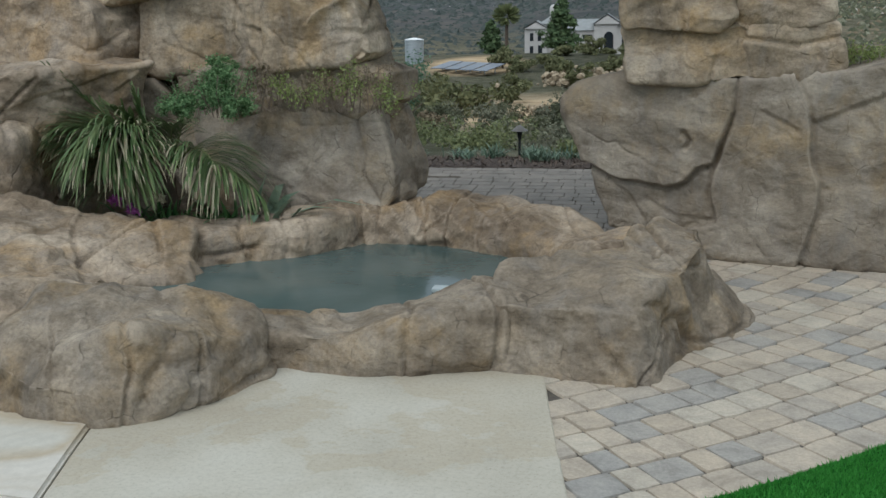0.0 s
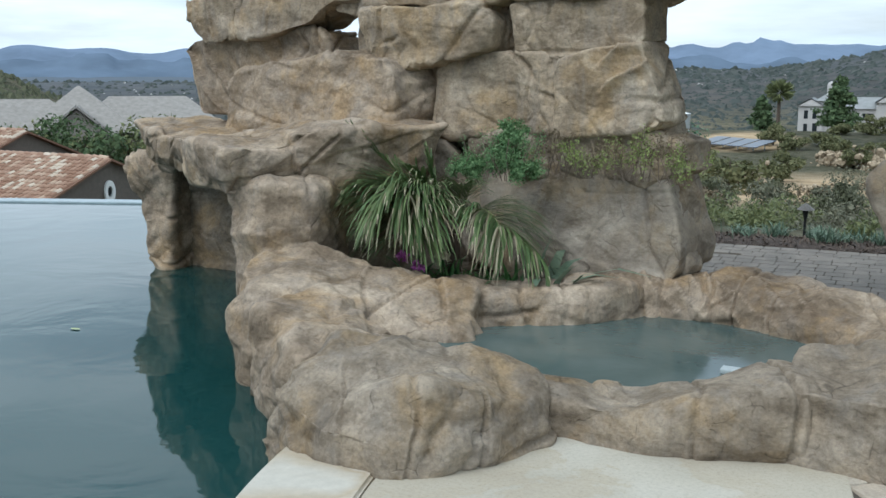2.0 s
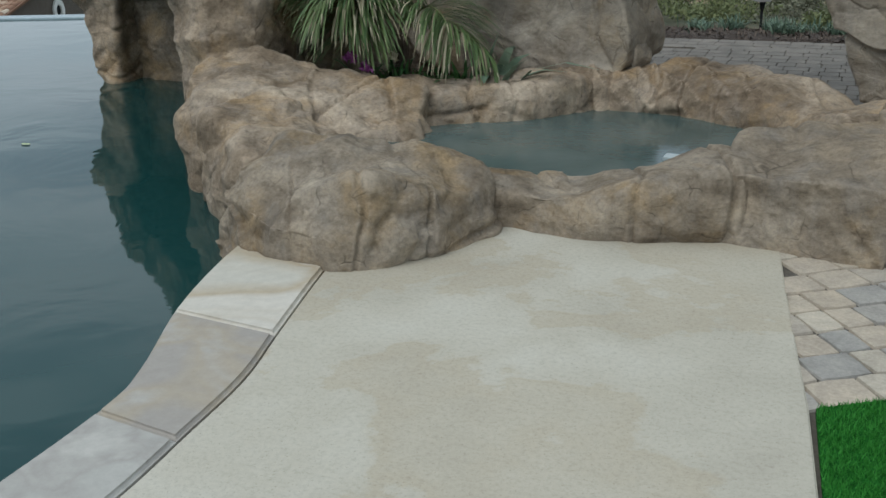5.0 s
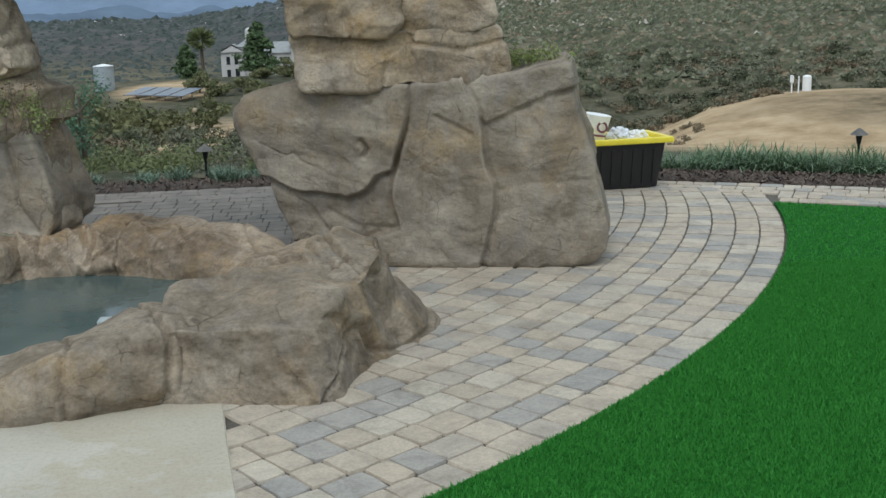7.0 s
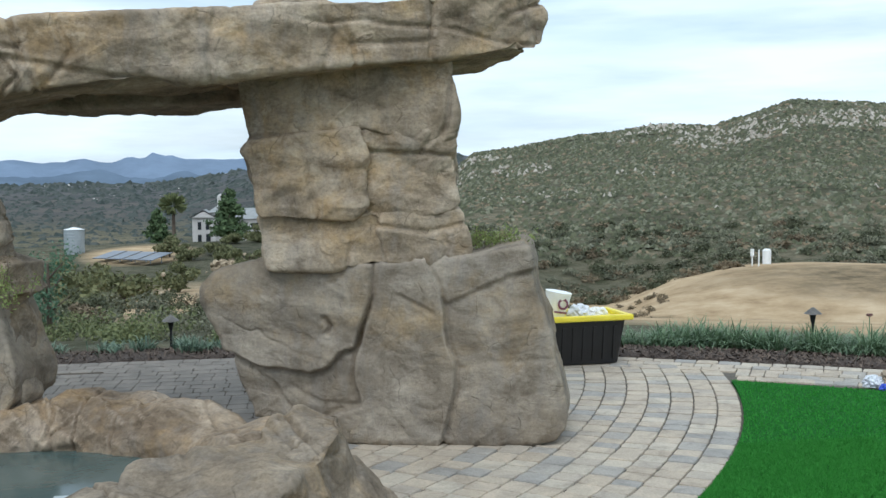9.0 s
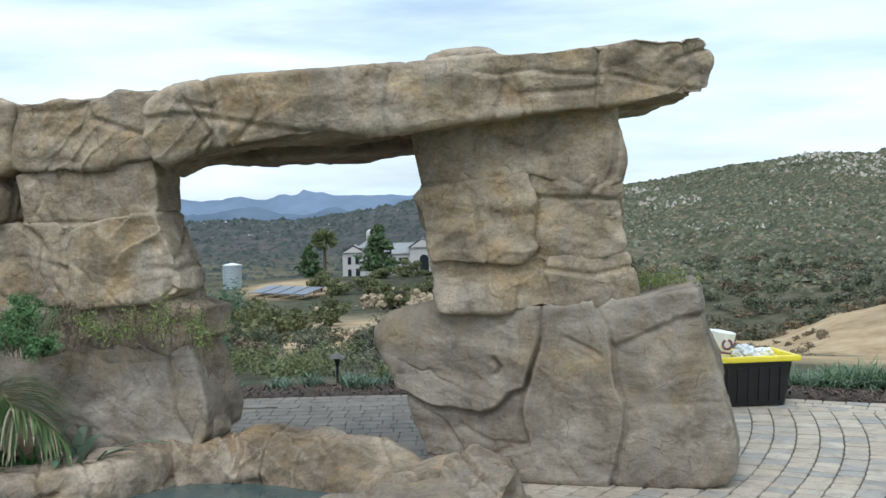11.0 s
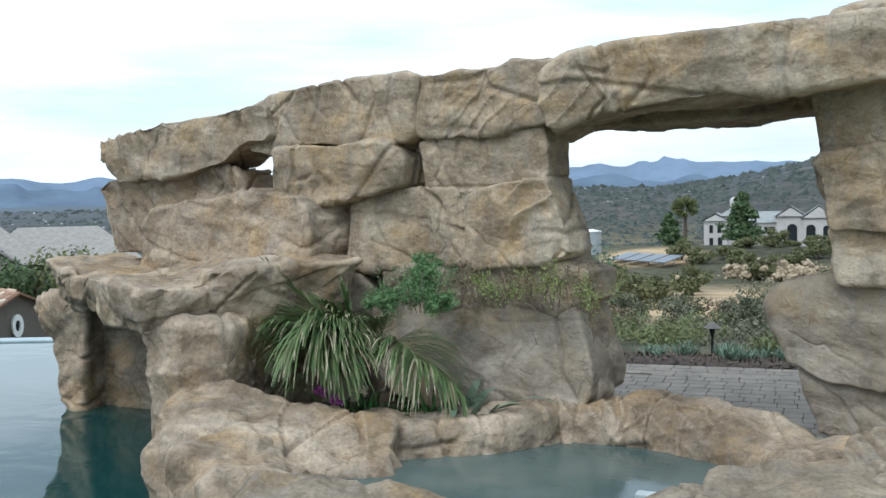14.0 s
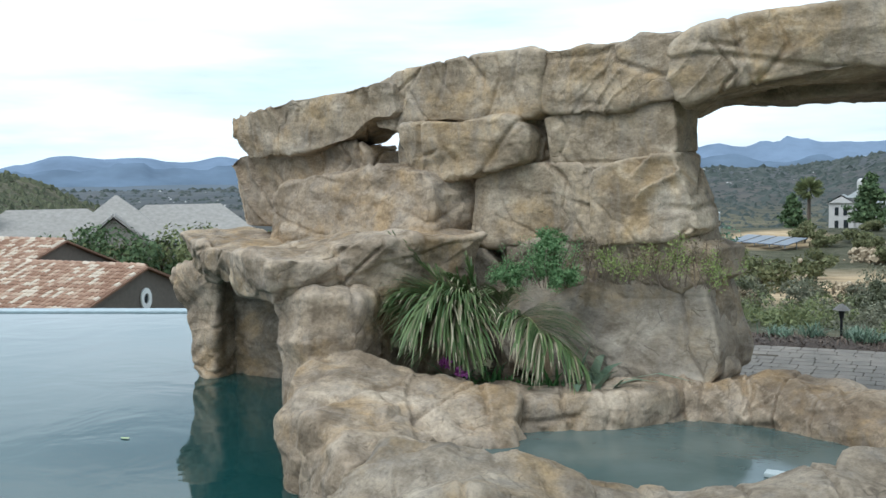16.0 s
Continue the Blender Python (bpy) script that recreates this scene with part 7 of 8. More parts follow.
for lo, hi, r0, r1, cnt, sd in ((-70, -28, 900, 3400, 420, 37), (-30, 9, 900, 1790, 170, 38)):
    p, rad, r = scatter(cnt, lo, hi, r0, r1, sd)
    soup("town_houses", lumps(p, 0.0012 * rad * r.uniform(0.5, 1.5, len(p)), r, 0.6), TOWN, "pale houses scattered over the valley", "houses")

# outcrops of pale boulders
def stones(p, size, r):
    """Angular stones: rounded bodies with flat faces split off."""
    bm = bmesh.new()
    bmesh.ops.create_icosphere(bm, subdivisions=2, radius=1.0)
    base = np.array([v.co for v in bm.verts])
    F = np.array([[v.index for v in f.verts] for f in bm.faces])
    bm.free()
    tr = []
    for c, s in zip(p, size):
        q = base * r.uniform(0.7, 1.25, 3)
        for _ in range(9):
            d = r.normal(0, 1, 3)
            d /= np.linalg.norm(d)
            h = q @ d
            q = q - np.maximum(0, h - h.max() * r.uniform(0.55, 0.85))[:, None] * d
        tr.append((q * s + c)[F])
    return np.concatenate(tr)


for k, (x, y, w, h, cnt) in enumerate(((-4.6, 90, 2.2, 1.2, 150), (-1.0, 88, 2.4, 1.2, 150), (-8.0, 61, 0.9, 1.5, 46), (-4.2, 52, 0.8, 0.35, 12), (0.4, 92, 2.2, 1.1, 60))):
    r = np.random.default_rng(60 + k)
    q = np.stack([r.normal(x, w * 0.55, cnt), r.normal(y, w * 0.5, cnt), np.zeros(cnt)], 1)
    q[:, 2] = ground_z(q[:, 0], q[:, 1]) + np.abs(r.normal(0, h * 0.45, cnt))
    soup("boulder_outcrop", stones(q, 0.1 + 0.5 * r.random(cnt) ** 2.2 * (1 if k < 2 else 0.7), r), TAN_STONE, "pale granite boulders heaped on the slope", "boulders")


def tree(name, at, height, width, leaf_mat, seed, label, leaves=1600, leaf=0.3, cone=False):
    t = empty(name, at, label, "tree")
    r = np.random.default_rng(seed)
    bm = bmesh.new()
    cyl_bm(bm, height * 0.035, height * 0.012, height * 0.8, pose(0, 0, height * 0.38), 8)
    for k in range(6):
        a = k * 2.4
        cyl_bm(bm, height * 0.014, height * 0.005, height * 0.32, pose(math.cos(a) * width * 0.22, math.sin(a) * width * 0.22, height * (0.35 + 0.07 * k), 0, 50, math.degrees(a)), 6)
    part("trunk", bm, BARK, t)
    if cone:
        tr = []
        for k in range(9):
            f = k / 8
            w = width * (1.0 - 0.72 * f ** 1.4) * (0.7 if k == 0 else 1)
            tr.append(leaf_cloud((r.normal(0, 0.05 * width), r.normal(0, 0.05 * width), height * (0.2 + 0.74 * f)), (w, w, height * 0.13), leaves // 9, leaf, seed * 20 + k))
        tr = np.concatenate(tr)
    else:
        tr = leaf_cloud((0, 0, height * 0.52), (width, width, height * 0.5), leaves, leaf, seed)
    ob = soup("crown", tr, leaf_mat, "", "")
    ob.parent = t
    return t


PINE = island_mat("pine_leaf", (0.042, 0.074, 0.032), (0.115, 0.165, 0.072), 0.8, 0.1)
tree("pine_tree", (-8.0, 135, -6.6), 6.9, 3.1, PINE, 3, "tall dark green pine beside the white villa", 6000, 0.36, True)
tree("small_pine_tree", (-18.5, 149, -7.2), 4.8, 2.3, PINE, 4, "small dark pine near the palm", 1500, 0.4, True)
for k, (x, y, h, w) in enumerate(((-7.0, 70, 2.1, 1.7), (-3.3, 88, 2.4, 1.6), (-0.9, 95, 2.6, 1.2), (1.6, 80, 2.2, 1.3), (-5.2, 92, 2.0, 1.5), (-4.6, 126, 1.4, 1.5), (-2.2, 127, 0.9, 1.3), (0.6, 124, 1.6, 1.6), (2.6, 122, 1.2, 1.5), (-11.6, 103, 2.6, 1.9), (-9.6, 100, 1.9, 1.9), (-7.2, 104, 1.7, 1.6), (-3.4, 118, 2.2, 1.5), (0.9, 104, 2.3, 1.7), (-6.4, 116, 1.4, 1.4))):
    z = float(ground_z(np.array([x]), np.array([y]))[0])
    tree("shrub_tree", (x, y, z - 0.2), h, w, SHRUB, 10 + k, "rounded olive-green shrub tree on the dry slope", 1800, 0.19)
for k, (x, y, h, w) in enumerate(((-8.6, 43, 2.6, 2.0), (-6.6, 46, 2.2, 1.7), (-9.5, 50, 2.6, 1.8), (-6.4, 31, 1.7, 1.6), (-5.4, 26, 1.3, 1.4), (-7.6, 37, 2.0, 1.9), (-4.0, 22, 0.9, 1.1), (-10.6, 44, 2.4, 1.9))):
    z = float(ground_z(np.array([x]), np.array([y]))[0])
    tree("shrub_tree", (x, y, z - 0.3), h, w, SHRUB, 20 + k, "spreading dark green shrub below the arch", 1500, 0.16)
# feathery young tree just behind the left jamb
z = float(ground_z(np.array([-2.3]), np.array([14.0]))[0])
FEATHER = island_mat("feathery_leaf", (0.06, 0.13, 0.075), (0.15, 0.24, 0.15), 0.7, 0.25)
tree("young_tree", (-2.3, 14.0, z), 1.25, 0.5, FEATHER, 31, "young feathery grey-green tree behind the paving", 1500, 0.035)
# green trees behind the tile roof
for k, (x, y, z, h, w) in enumerate(((-44.0, 47.0, -0.9, 8.0, 4.2), (-41.2, 47.5, -0.9, 8.5, 4.0), (-38.6, 49.0, -0.8, 8.0, 4.0), (-36.2, 50.5, -0.9, 8.0, 3.8), (-33.6, 51.0, -1.1, 7.5, 3.6), (-47.0, 46.5, -1.0, 8.0, 4.0))):
    tree("garden_tree", (x, y, z - h), h, w, PINE if k % 2 else GREEN, 40 + k, "leafy green garden tree behind the tile roof", 5200, 0.24)

# palm by the villa
palm_far = empty("fan_palm", (-17.7, 159, -6.3), "tall fan palm near the white villa", "palm tree")
bm = bmesh.new()
cyl_bm(bm, 0.3, 0.22, 4.2, pose(0, 0, 2.1), 10)
part("trunk", bm, BARK, palm_far)
r = np.random.default_rng(77)
d = r.normal(0, 1, (260, 3))
d /= np.linalg.norm(d, axis=1, keepdims=True)
d[:, 2] = d[:, 2] * 0.8 + 0.1
tipv = d * 2.3
sd = np.cross(d, r.normal(0, 1, (260, 3)))
sd /= np.linalg.norm(sd, axis=1, keepdims=True)
ob = soup("crown", np.stack([tipv * 0.2, tipv * 0.7 + sd * 0.35, tipv], 1) + np.array((0, 0, 4.6)), GREEN, "", "")
ob.parent = palm_far

# ---- plants in the rock planter ----
FROND = island_mat("palm_leaflet", (0.055, 0.105, 0.035), (0.165, 0.215, 0.085), 0.45, 0.2)
FROND_DRY = island_mat("dry_palm_leaflet", (0.20, 0.17, 0.10), (0.42, 0.38, 0.26), 0.6, 0.15)
STEM = plain("palm_stem", (0.13, 0.15, 0.05), 0.5, 0, 0.3, 20)


def leaf_strips(name, strips, mat, parent):
    """Leaflets, each one a strip of its own: arrays of (sections, 2, 3) points."""
    V, F = [], []
    for q in strips:
        b = len(V)
        V += [tuple(p) for p in q.reshape(-1, 3)]
        F += [(b + 2 * k, b + 2 * k + 1, b + 2 * k + 3, b + 2 * k + 2) for k in range(len(q) - 1)]
    return piece(name, mesh_of(name, np.array(V), F, mat), parent)


def frond(parent, base, aim, length, droop, leaf_len, seed, dry=0.25, pairs=34, start=0.25, hang=1.0):
    """A feather frond: an arching stem with pairs of hanging leaflets."""
    r = np.random.default_rng(seed)
    base, aim = np.array(base, float), np.array(aim, float)
    aim /= np.linalg.norm(aim)
    ts = np.linspace(0, 1, 24)
    P = base + np.outer(ts, aim) * length + np.outer(ts ** 2.2, (0, 0, -droop))
    T = np.gradient(P, axis=0)
    T /= np.linalg.norm(T, axis=1, keepdims=True)
    cu = bpy.data.curves.new("stem", "CURVE")
    cu.dimensions, cu.bevel_depth, cu.bevel_resolution = "3D", 0.006, 1
    sp = cu.splines.new("POLY")
    sp.points.add(len(P) - 1)
    for k, q in enumerate(P):
        sp.points[k].co = (*q, 1)
        sp.points[k].radius = 1.2 - 0.9 * ts[k]
    cu.materials.append(STEM)
    tmp = bpy.data.objects.new("stem", cu)
    me = bpy.data.meshes.new_from_object(tmp)
    bpy.data.objects.remove(tmp)
    fr = piece("frond", me, parent)
    green, pale = [], []
    for k in range(pairs):
        t = start + (1 - start) * (k + 0.5) / pairs
        c = np.array([np.interp(t, ts, P[:, j]) for j in range(3)])
        tg = np.array([np.interp(t, ts, T[:, j]) for j in range(3)])
        sd = np.cross(tg, (0, 0, 1.0))
        sd /= max(np.linalg.norm(sd), 1e-6)
        for s in (1, -1):
            L = leaf_len * (0.55 + 0.75 * math.sin(math.pi * min(1, t * 0.9 + 0.08))) * r.uniform(0.8, 1.15)
            out_d = sd * s * (1.15 - 0.55 * t) + tg * 0.85 + np.array((0, 0, 0.28)) + r.normal(0, 0.12, 3)
            out_d /= np.linalg.norm(out_d)
            nrm = np.cross(out_d, (0, 0, 1.0))
            nrm /= max(np.linalg.norm(nrm), 1e-6)
            fall = hang * r.uniform(0.6, 1.1)
            q = [c + out_d * L * (f_ - 0.25 * hang * f_ ** 3) + np.array((0, 0, -0.62 * fall * L)) * f_ ** 2.2 for f_ in (0, 0.25, 0.5, 0.7, 0.86, 1.0)]
            w = nrm * 0.0052
            wid_ = (0.5, 0.95, 1.0, 0.85, 0.6, 0.12)
            u_ = r.random()
            cutoff = 0 if u_ < dry * 0.25 else 4 if u_ < dry * 1.7 else 5
            edge = np.array([(p - w * k, p + w * k) for p, k in zip(q, wid_)])
            if cutoff > 0:
                green.append(edge[:cutoff + 1])
            if cutoff < 5:
                pale.append(edge[cutoff:])
    leaf_strips("foliage", green, FROND, fr)
    if pale:
        leaf_strips("dry_foliage", pale, FROND_DRY, fr)
    return fr


palm = empty("palm", (-1.86, 5.62, 0.25), "young drooping feather palm with browned leaf tips in the planter", "palm")
o = (-0.04, -0.02, 0.34)
frond(palm, o, (-0.32, -0.5, 0.75), 0.72, 0.46, 0.46, 1, 0.22, 84, 0.12, 0.6)
frond(palm, (-0.02, -0.05, 0.33), (-0.05, -0.6, 0.6), 0.48, 0.36, 0.40, 5, 0.2, 60, 0.15, 0.65)
frond(palm, (0.1, -0.06, 0.30), (0.55, -0.35, 0.72), 0.62, 0.48, 0.36, 2, 0.55, 78, 0.1, 0.75)
frond(palm, (0.1, -0.06, 0.30), (0.75, -0.2, 0.35), 0.64, 0.42, 0.28, 6, 0.25, 50, 0.2, 0.6)
frond(palm, o, (-0.65, -0.2, 0.3), 0.70, 0.16, 0.26, 3, 0.9, 44, 0.35, 0.8)
frond(palm, (-0.04, -0.04, 0.36), (-0.22, -0.55, 0.72), 0.58, 0.38, 0.42, 13, 0.35, 76, 0.12, 0.6)
frond(palm, (-0.03, -0.05, 0.34), (-0.12, -0.6, 0.62), 0.52, 0.34, 0.38, 14, 0.3, 70, 0.15, 0.65)
frond(palm, o, (-0.8, -0.3, 0.42), 0.66, 0.2, 0.24, 15, 2.0, 40, 0.45, 0.85)
frond(palm, o, (-0.25, -0.35, 0.8), 0.46, 0.12, 0.24, 10, 0.15, 40, 0.3, 0.5)
frond(palm, (0.05, -0.03, 0.32), (0.25, -0.4, 0.75), 0.44, 0.14, 0.24, 11, 0.2, 40, 0.3, 0.5)
frond(palm, o, (-0.6, -0.35, 0.55), 0.62, 0.2, 0.30, 12, 0.3, 50, 0.25, 0.7)
frond(palm, o, (-0.46, -0.16, 0.5), 0.74, 0.03, 0.17, 4, 0.08, 26, hang=0.25)
frond(palm, o, (-0.50, -0.1, 0.36), 0.60, 0.05, 0.17, 7, 0.06, 26, hang=0.3)
frond(palm, o, (-0.1, -0.05, 0.5), 0.40, 0.02, 0.15, 8, 0.12, 22, hang=0.3)
frond(palm, (0.05, 0, 0.3), (0.25, -0.2, 0.6), 0.36, 0.06, 0.16, 9, 0.6, 20, hang=0.6)
bm = bmesh.new()
cyl_bm(bm, 0.05, 0.035, 0.3, pose(0.02, 0, 0.1), 10)
part("trunk", bm, BARK, palm)

# soil of the planter, and what grows low in it
tagged(flat_poly("planter_soil", [(-2.45, 5.2), (-1.7, 5.15), (-0.95, 5.45), (-0.8, 6.1), (-2.3, 6.3)], 0.2, EARTH, 0.3), "dark soil of the rock planter", "soil", kind="structure")
LILY = island_mat("dark_strap_leaf", (0.028, 0.09, 0.027), (0.095, 0.21, 0.065), 0.4, 0.2)
lily_at = np.array([(x, y, 0.2) for x, y in ((-2.0, 5.38), (-1.88, 5.36), (-1.74, 5.38), (-1.6, 5.4), (-1.46, 5.44), (-1.8, 5.48), (-1.6, 5.52), (-1.34, 5.5))])
lily = empty("flowering_lily", (0, 0, 0), "dark green lily with magenta blooms under the palm", "flowering plant")
ob = soup("foliage", strap_leaves(lily_at, 22, 0.26, 0.022, 91, 1.6), LILY, "", "")
ob.parent = lily
MAGENTA = island_mat("magenta_petal", (0.30, 0.05, 0.26), (0.60, 0.20, 0.52), 0.5, 0.3)
for k, (x, y, z) in enumerate(((-1.97, 5.24, 0.42), (-1.88, 5.24, 0.37))):
    ob = soup("bloom", leaf_cloud((x, y, z), (0.036, 0.03, 0.033), 110, 0.02, 95 + k, 0.3, 0.6, 6), MAGENTA, "", "")
    ob["label"] = "magenta flower cluster"
    ob.parent = lily
ob = soup("faded_bloom", leaf_cloud((-1.76, 5.3, 0.42), (0.04, 0.03, 0.035), 40, 0.03, 98, 0.3, 0.6, 5), FROND_DRY, "", "")
ob.parent = lily

# broad grey-green leaves at the lip
AGAVE = island_mat("broad_leaf", (0.10, 0.15, 0.10), (0.19, 0.25, 0.17), 0.5, 0.1)
ag = empty("broad_leaved_plant", (0, 0, 0), "broad grey-green strap leaves at the planter's lip", "plant")
ob = soup("foliage", strap_leaves(np.array([(-1.22, 5.42, 0.24)]), 8, 0.36, 0.06, 93, 1.7), AGAVE, "", "")
ob.parent = ag

# ferny bush and dry sprigs on the shelf
FERN = island_mat("ferny_leaf", (0.08, 0.17, 0.065), (0.24, 0.37, 0.17), 0.6, 0.3)
SPRIG = island_mat("pale_sprig_leaf", (0.16, 0.22, 0.06), (0.36, 0.42, 0.15), 0.6, 0.3)
TWIG = plain("dry_twig", (0.17, 0.13, 0.10), 0.9, 0, 0.3, 20)


def sprigs(name, spots, height, leaf_mat, seed, label, stems=9, leaf=0.014, per=46):
    r = np.random.default_rng(seed)
    plant = empty(name, tuple(spots[0]), label, "plant")
    tw, lf = [], []
    o = np.array(spots[0])
    for s in spots:
        for k in range(stems):
            b = np.array(s) - o + np.array((r.normal(0, 0.035), r.normal(0, 0.02), -0.02))
            top = b + np.array((r.normal(0, 0.075), r.normal(-0.04, 0.05), height * r.uniform(0.5, 1.1)))
            mid = (b + top) / 2 + r.normal(0, 0.02, 3)
            for p, q in ((b, mid), (mid, top)):
                w = np.array((0.0022, 0.0008, 0))
                tw += [(p - w, p + w, q + w), (p - w, q + w, q - w)]
            c = mid + (top - mid) * r.random((per, 1)) ** 0.7 + r.normal(0, 0.02, (per, 3))
            d = r.normal(0, 1, (per, 3))
            e = r.normal(0, 1, (per, 3))
            d /= np.linalg.norm(d, axis=1, keepdims=True)
            e /= np.linalg.norm(e, axis=1, keepdims=True)
            lf.append(np.stack([c - e * leaf * 0.3, c + e * leaf * 0.3, c + d * leaf], 1))
    for tri, mat, nm in ((np.array(tw), TWIG, "twig_growth"), (np.concatenate(lf), leaf_mat, "foliage")):
        ob = soup(nm, tri, mat, "", "")
        ob.parent = plant
    return plant


fern = sprigs("ferny_bush", [(-1.62, 5.74, 0.84), (-1.52, 5.7, 0.83), (-1.46, 5.72, 0.84), (-1.72, 5.7, 0.8)], 0.26, FERN, 51, "fresh green ferny bush on the rock shelf", 8, 0.013, 60)
for k, (x, y, z, w, h) in enumerate(((0.05, -0.05, 0.11, 0.19, 0.14), (-0.14, -0.07, 0.05, 0.15, 0.1), (0.2, -0.05, 0.04, 0.14, 0.09), (0.1, -0.04, 0.23, 0.11, 0.1))):
    ob = soup("leafy_clump", leaf_cloud((x, y, z), (w, 0.1, h), 2600, 0.012, 150 + k, 0.3, 0.25, 30), FERN, "", "")
    ob.parent = fern
for k, (x, h) in enumerate(((-1.3, 0.24), (-1.2, 0.2), (-1.08, 0.18), (-0.97, 0.2), (-0.86, 0.22), (-0.74, 0.28), (-0.64, 0.26), (-0.55, 0.18))):
    sprigs("shelf_sprig", [(x, 5.74 - (x + 1) * 0.2, 0.86)], h, SPRIG if k % 3 else DRY, 60 + k, "thin pale sprig growing on the rock shelf", 9, 0.017, 44)
for k, (x, y, z) in enumerate(((1.95, 6.35, 1.02), (2.1, 6.3, 1.02))):
    sprigs("slab_sprig", [(x, y, z)], 0.16, SPRIG, 80 + k, "yellow-green sprig behind the rock slab", 10, 0.02, 40)

# a leaf afloat on the pool
LEAF = plain("floating_leaf", (0.36, 0.42, 0.20), 0.5, 0, 0.1, 30)
bm = bmesh.new()
bmesh.ops.create_circle(bm, cap_ends=True, segments=12, radius=0.034, matrix=pose(-3.98, 4.85, POOL_Z + 0.006) @ Matrix.Diagonal((1, 0.5, 1, 1)))
tagged(part("floating_leaf", bm, LEAF, None), "small yellow-green leaf afloat on the pool", "leaf")

# pale skimmer cover at the spa's front rim
bm = bmesh.new()
box_bm(bm, 0.17, 0.06, 0.02, pose(-0.08, 4.72, SPA_Z + 0.012, 4, 0, -4), 0.005)
tagged(part("skimmer_cover", bm, plain("pale_grey_plastic", (0.42, 0.47, 0.47), 0.4), None), "pale plastic skimmer cover at the spa rim", "skimmer cover")

# ---- pavers ----
def paver_ramp(n, l, fac, p):
    r = ramp(n, [(0.0, (0.31, 0.292, 0.262)), (0.10, (0.43, 0.365, 0.285)), (0.30, (0.38, 0.332, 0.27)), (0.48, (0.452, 0.398, 0.318)), (0.64, (0.41, 0.345, 0.265)), (0.80, (0.335, 0.31, 0.272)), (0.90, (0.44, 0.375, 0.29))])
    r.color_ramp.interpolation = "CONSTANT"
    l.new(fac, r.inputs[0])
    v = ramp(n, [(0.32, (0.68, 0.67, 0.66)), (0.48, (0.98, 0.98, 0.98)), (0.66, (1.22, 1.2, 1.17))])
    l.new(noise_tex(n, l, 6, 8, 0.72, None, 0.6), v.inputs[0])
    c = mixer(n, l, r.outputs[0], v.outputs[0], 0.9, "MULTIPLY")
    g = ramp(n, [(0.35, (0.8, 0.8, 0.8)), (0.65, (1.08, 1.08, 1.08))])
    l.new(noise_tex(n, l, 90, 4, 0.7), g.inputs[0])
    l.new(mixer(n, l, c, g.outputs[0], 0.8, "MULTIPLY"), p.inputs["Base Color"])
    p.inputs["Roughness"].default_value = 0.85
    bump(n, l, p, noise_tex(n, l, 60, 6, 0.7), 0.5, 0.006)


PAVER, n, l, p = node_mat("tumbled_paver")
paver_ramp(n, l, n.new("ShaderNodeObjectInfo").outputs["Random"], p)
PAVER_FAR, n, l, p = node_mat("tumbled_paver_far")
paver_ramp(n, l, n.new("ShaderNodeNewGeometry").outputs["Random Per Island"], p)
SAND = plain("joint_sand", (0.10, 0.086, 0.068), 0.95, 0, 0.3, 30, 0.5)
paving_pts = [(0.3, 2.7), (0.66, 2.3), (2.2, 3.5), (4.4, 6.2), (5.9, 6.0), (6.6, 6.6), (5.12, 7.6), (4.4, 8.0), (3.58, 8.44), (2.4, 8.82), (0.9, 9.05), (-1.2, 9.06), (-2.6, 8.95), (-2.6, 6.4), (-0.5, 6.2), (0.4, 4.6)]
paving = tagged(flat_poly("pavement", paving_pts, -0.016, SAND, 0.3), "sand-jointed tumbled paver walk in tan and grey", "paving", kind="structure")


def paver_shape(lx, ly, seed):
    """Corners of one worn paver, centred, its top at z = 0: outer ring, top ring."""
    r = random.Random(seed)
    ring = []
    for sx, sy in ((-1, -1), (0, -1), (1, -1), (1, 0), (1, 1), (0, 1), (-1, 1), (-1, 0)):
        k = 0.95 if sx and sy else 1.0
        ring.append((sx * (lx / 2 - 0.0022) * k + r.uniform(-0.002, 0.002), sy * (ly / 2 - 0.0022) * k + r.uniform(-0.002, 0.002)))
    V = [(x, y, -0.05) for x, y in ring] + [(x, y, -0.008) for x, y in ring] + [(x * 0.965, y * 0.965, r.uniform(-0.0015, 0.0015)) for x, y in ring]
    F = [(a + k, a + (k + 1) % 8, a + 8 + (k + 1) % 8, a + 8 + k) for a in (0, 8) for k in range(8)] + [tuple(range(16, 24))]
    return V, F


ROW = 0.1475
SIZES = (0.132, 0.172, 0.104)
SHAPES = [[paver_shape(s, ROW, 10 * i + j) for j in range(3)] for i, s in enumerate(SIZES)]
MESHES = [[mesh_of("paver", *SHAPES[i][j], PAVER, False) for j in range(3)] for i in range(3)]
rp = random.Random(12)
laid = []                                     # (x, y, angle, size, shape)


def lay_row(point_at, length):
    s = rp.uniform(-0.15, 0)
    while s < length:
        i = rp.choice((0, 0, 0, 1, 1, 2))
        w = SIZES[i]
        x, y, a = point_at(s + w / 2)
        laid.append((x, y, a + rp.uniform(-0.012, 0.012), i, rp.randrange(3)))
        s += w


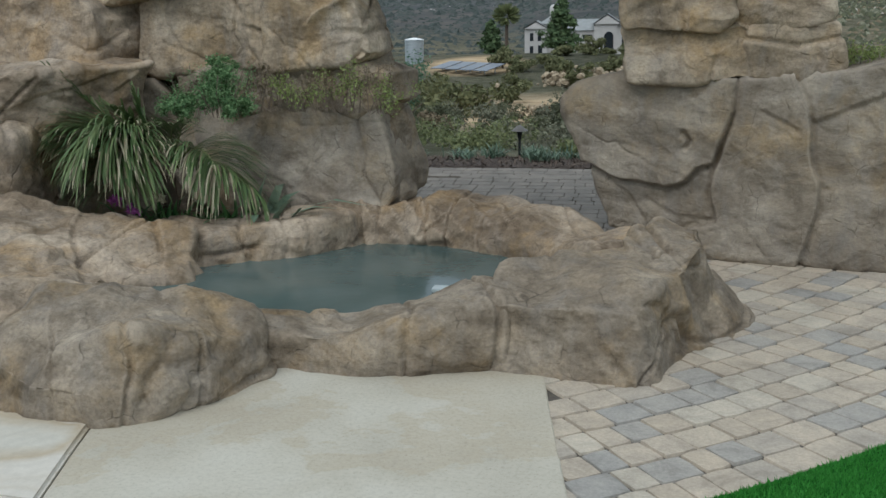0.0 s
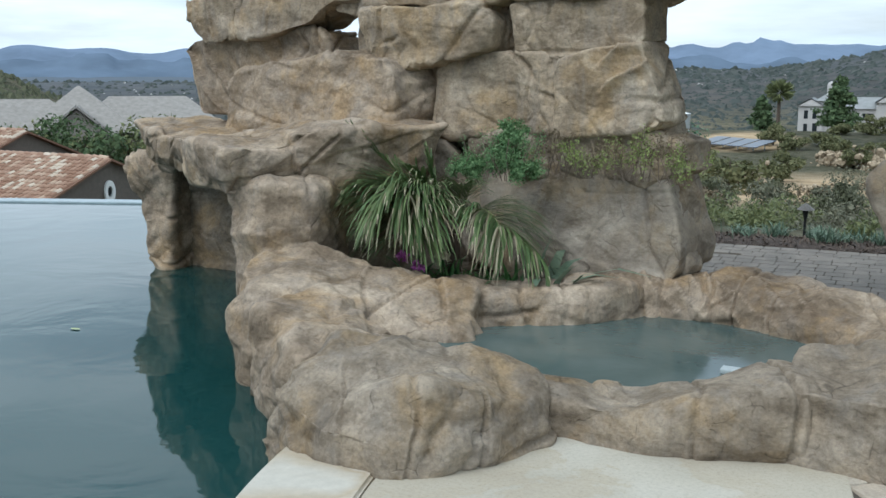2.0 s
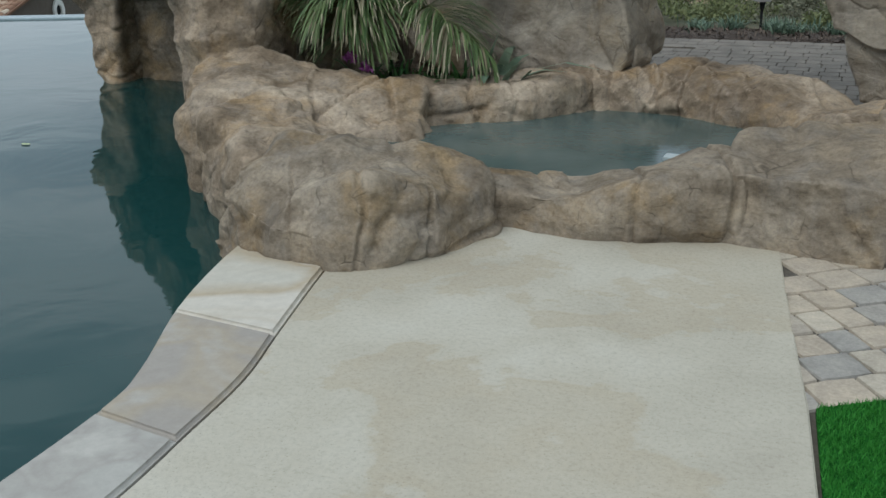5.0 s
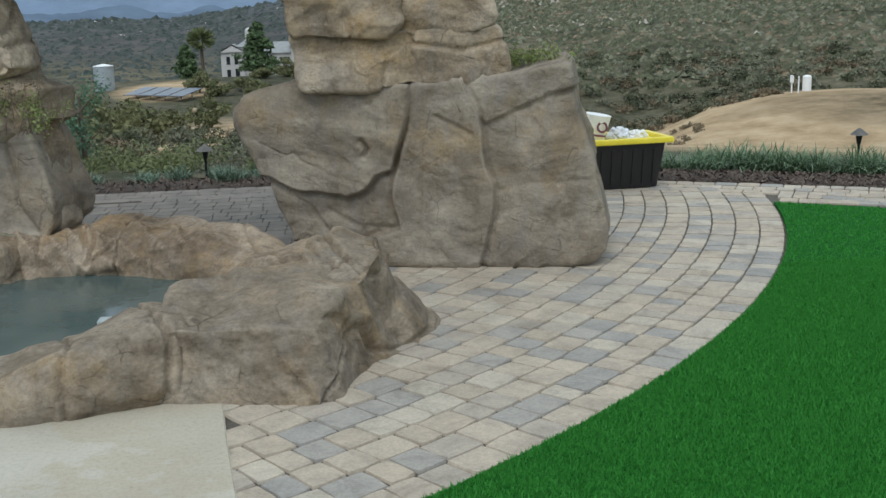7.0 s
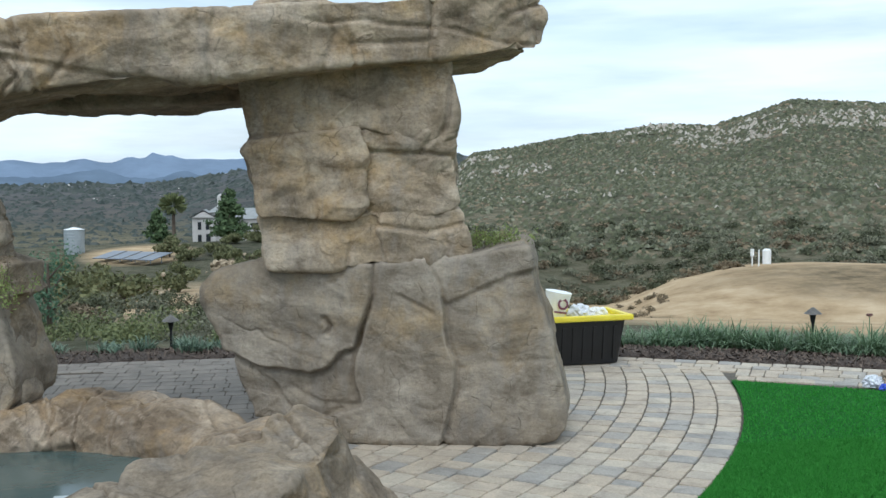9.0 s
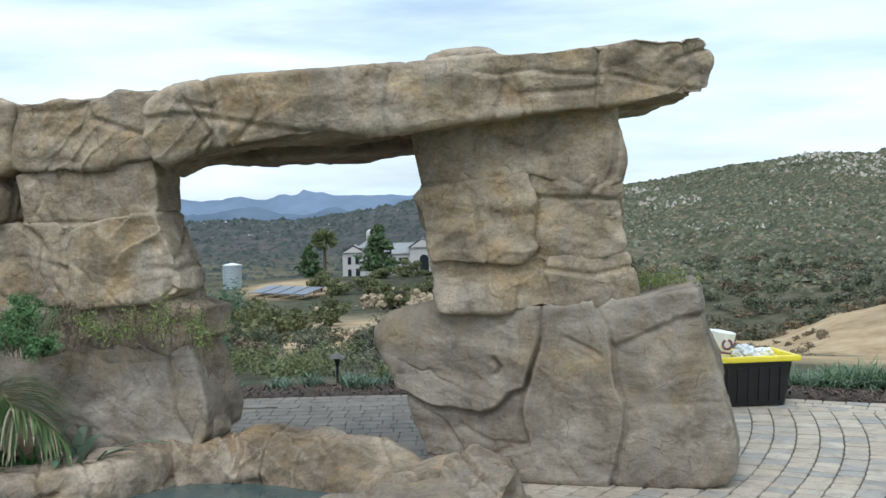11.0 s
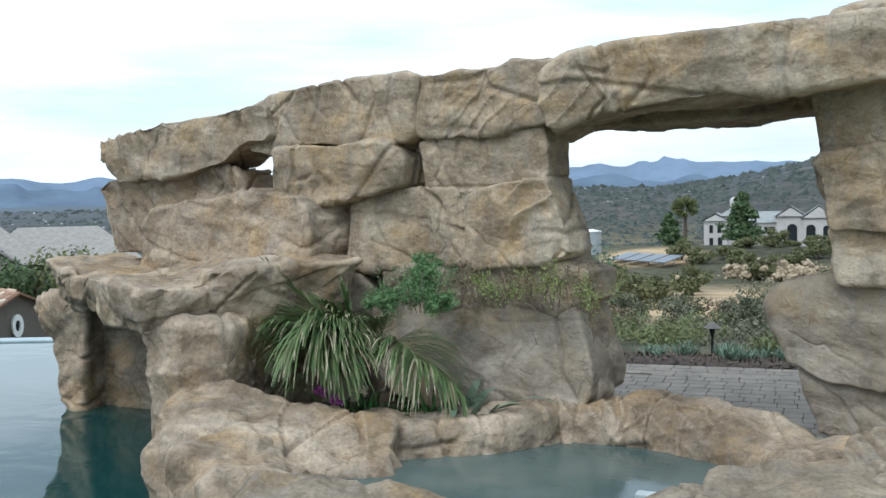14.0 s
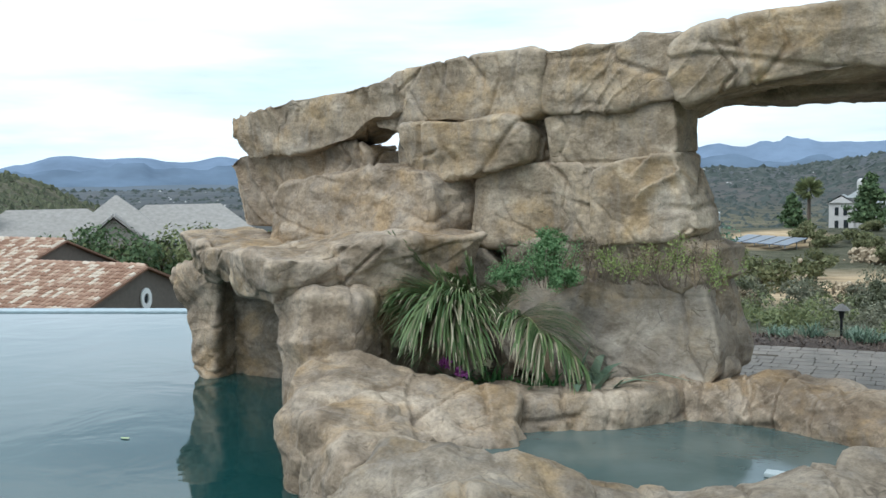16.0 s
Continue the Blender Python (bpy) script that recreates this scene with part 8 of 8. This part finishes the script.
for k in range(36):
    rad = ARC_R - 0.01 - ROW * (k + 0.5)
    if rad < 2.6:
        break
    lay_row(lambda s, rad=rad: (ARC_X + rad * math.cos(radians(-75) + s / rad), ARC_Y + rad * math.sin(radians(-75) + s / rad), radians(15) + s / rad), rad * radians(66))
keepers = []
deck_clear = [(0.405 + 0.02, 4.05), (0.45 + 0.02, 3.72), (0.53 + 0.02, 3.2), (0.6, 2.8)]
edge_y = lambda x: float(np.interp(x, be[:, 0], be[:, 1]))
for x, y, a, i, j in laid:
    xs = float(np.interp(y, (2.8, 3.2, 3.72, 4.05), (0.60, 0.545, 0.465, 0.42)))
    if y < 4.3 and x < xs - 0.06:
        continue
    if x < 0.33 + (y - 4.0) * 0.1 and y < 6.4 or y > edge_y(x) - 0.37 or x < -0.1:
        continue
    if y > 6.7 and x < 1.0:
        continue
    keepers.append((x, y, a, i, j))
# border rows beside the bed, and straight rows behind the arch
laid = []
bl = np.concatenate([[0], np.cumsum(np.linalg.norm(np.diff(be, axis=0), axis=1))])
for k in range(5):
    off = 0.012 + ROW * (k + 0.5)
    q = be - out * off

    def point_at(s, q=q):
        s = min(max(s, 0), bl[-1])
        x, y = np.interp(s, bl, q[:, 0]), np.interp(s, bl, q[:, 1])
        return float(x), float(y), math.atan2(float(np.interp(s, bl, tn[:, 1])), float(np.interp(s, bl, tn[:, 0])))
    lay_row(point_at, bl[-1] * 0.93)
border = list(laid)
far_border = []
turf_top = lambda x, y: bool(inside(turf_pts, np.array([x]), np.array([y - 0.06]))[0])
for x, y, a, i, j in border:
    row = (edge_y(x) - y)
    if turf_top(x, y) or (x < 4.0 and row > 0.43):
        continue
    if x < 1.35:
        far_border.append((x, y, a, i, j))
        continue
    keepers.append((x, y, a, i, j))
laid, back_rows = [], []
for k in range(18):
    y = 6.25 + ROW * k
    lay_row(lambda s, y=y: (-2.4 + s, y, 0.0), 3.6)
for x, y, a, i, j in laid:
    if y < edge_y(x) - 0.46 and x < 1.0 and y > 6.4 and not (x > 0.95):
        back_rows.append((x, y, a, i, j))
back_rows += far_border
# the nearest stretch of the walk as single pavers, the rest as one
order = sorted(range(len(keepers)), key=lambda k: keepers[k][1])
V, F = [], []
for rank, k in enumerate(order):
    x, y, a, i, j = keepers[k]
    z = -0.006 + 0.002 * math.sin(x * 37 + y * 53)
    if rank < 300:
        piece("paver", MESHES[i][j], paving, "", Matrix.Translation((x, y, z)) @ Matrix.Rotation(a, 4, "Z"))
    else:
        sv, sf = SHAPES[i][j]
        b = len(V)
        ca, sa = math.cos(a), math.sin(a)
        V += [(x + px * ca - py * sa, y + px * sa + py * ca, z + pz) for px, py, pz in sv]
        F += [tuple(b + q for q in f) for f in sf]
# pavers behind the arch are coloured darker and greyer than the walk
PAVER_GREY = plain("grey_brown_paver", (0.185, 0.16, 0.132), 0.85, 0, 0.28, 4, 0.4)
far_pavers = tagged(new("far_pavers", mesh_of("far_pavers", V, F, PAVER_FAR, False)), kind="stuff")
far_pavers.parent = paving
V, F = [], []
for x, y, a, i, j in back_rows:
    sv, sf = SHAPES[i][j]
    b = len(V)
    ca, sa = math.cos(a) * 1.03, math.sin(a) * 1.03
    V += [(x + px * ca - py * sa, y + px * sa + py * ca, pz * 0.5 - 0.006) for px, py, pz in sv]
    F += [tuple(b + q for q in f) for f in sf]
back_pavers = tagged(new("back_pavers", mesh_of("back_pavers", V, F, PAVER_GREY, False)), kind="stuff")
back_pavers.parent = paving
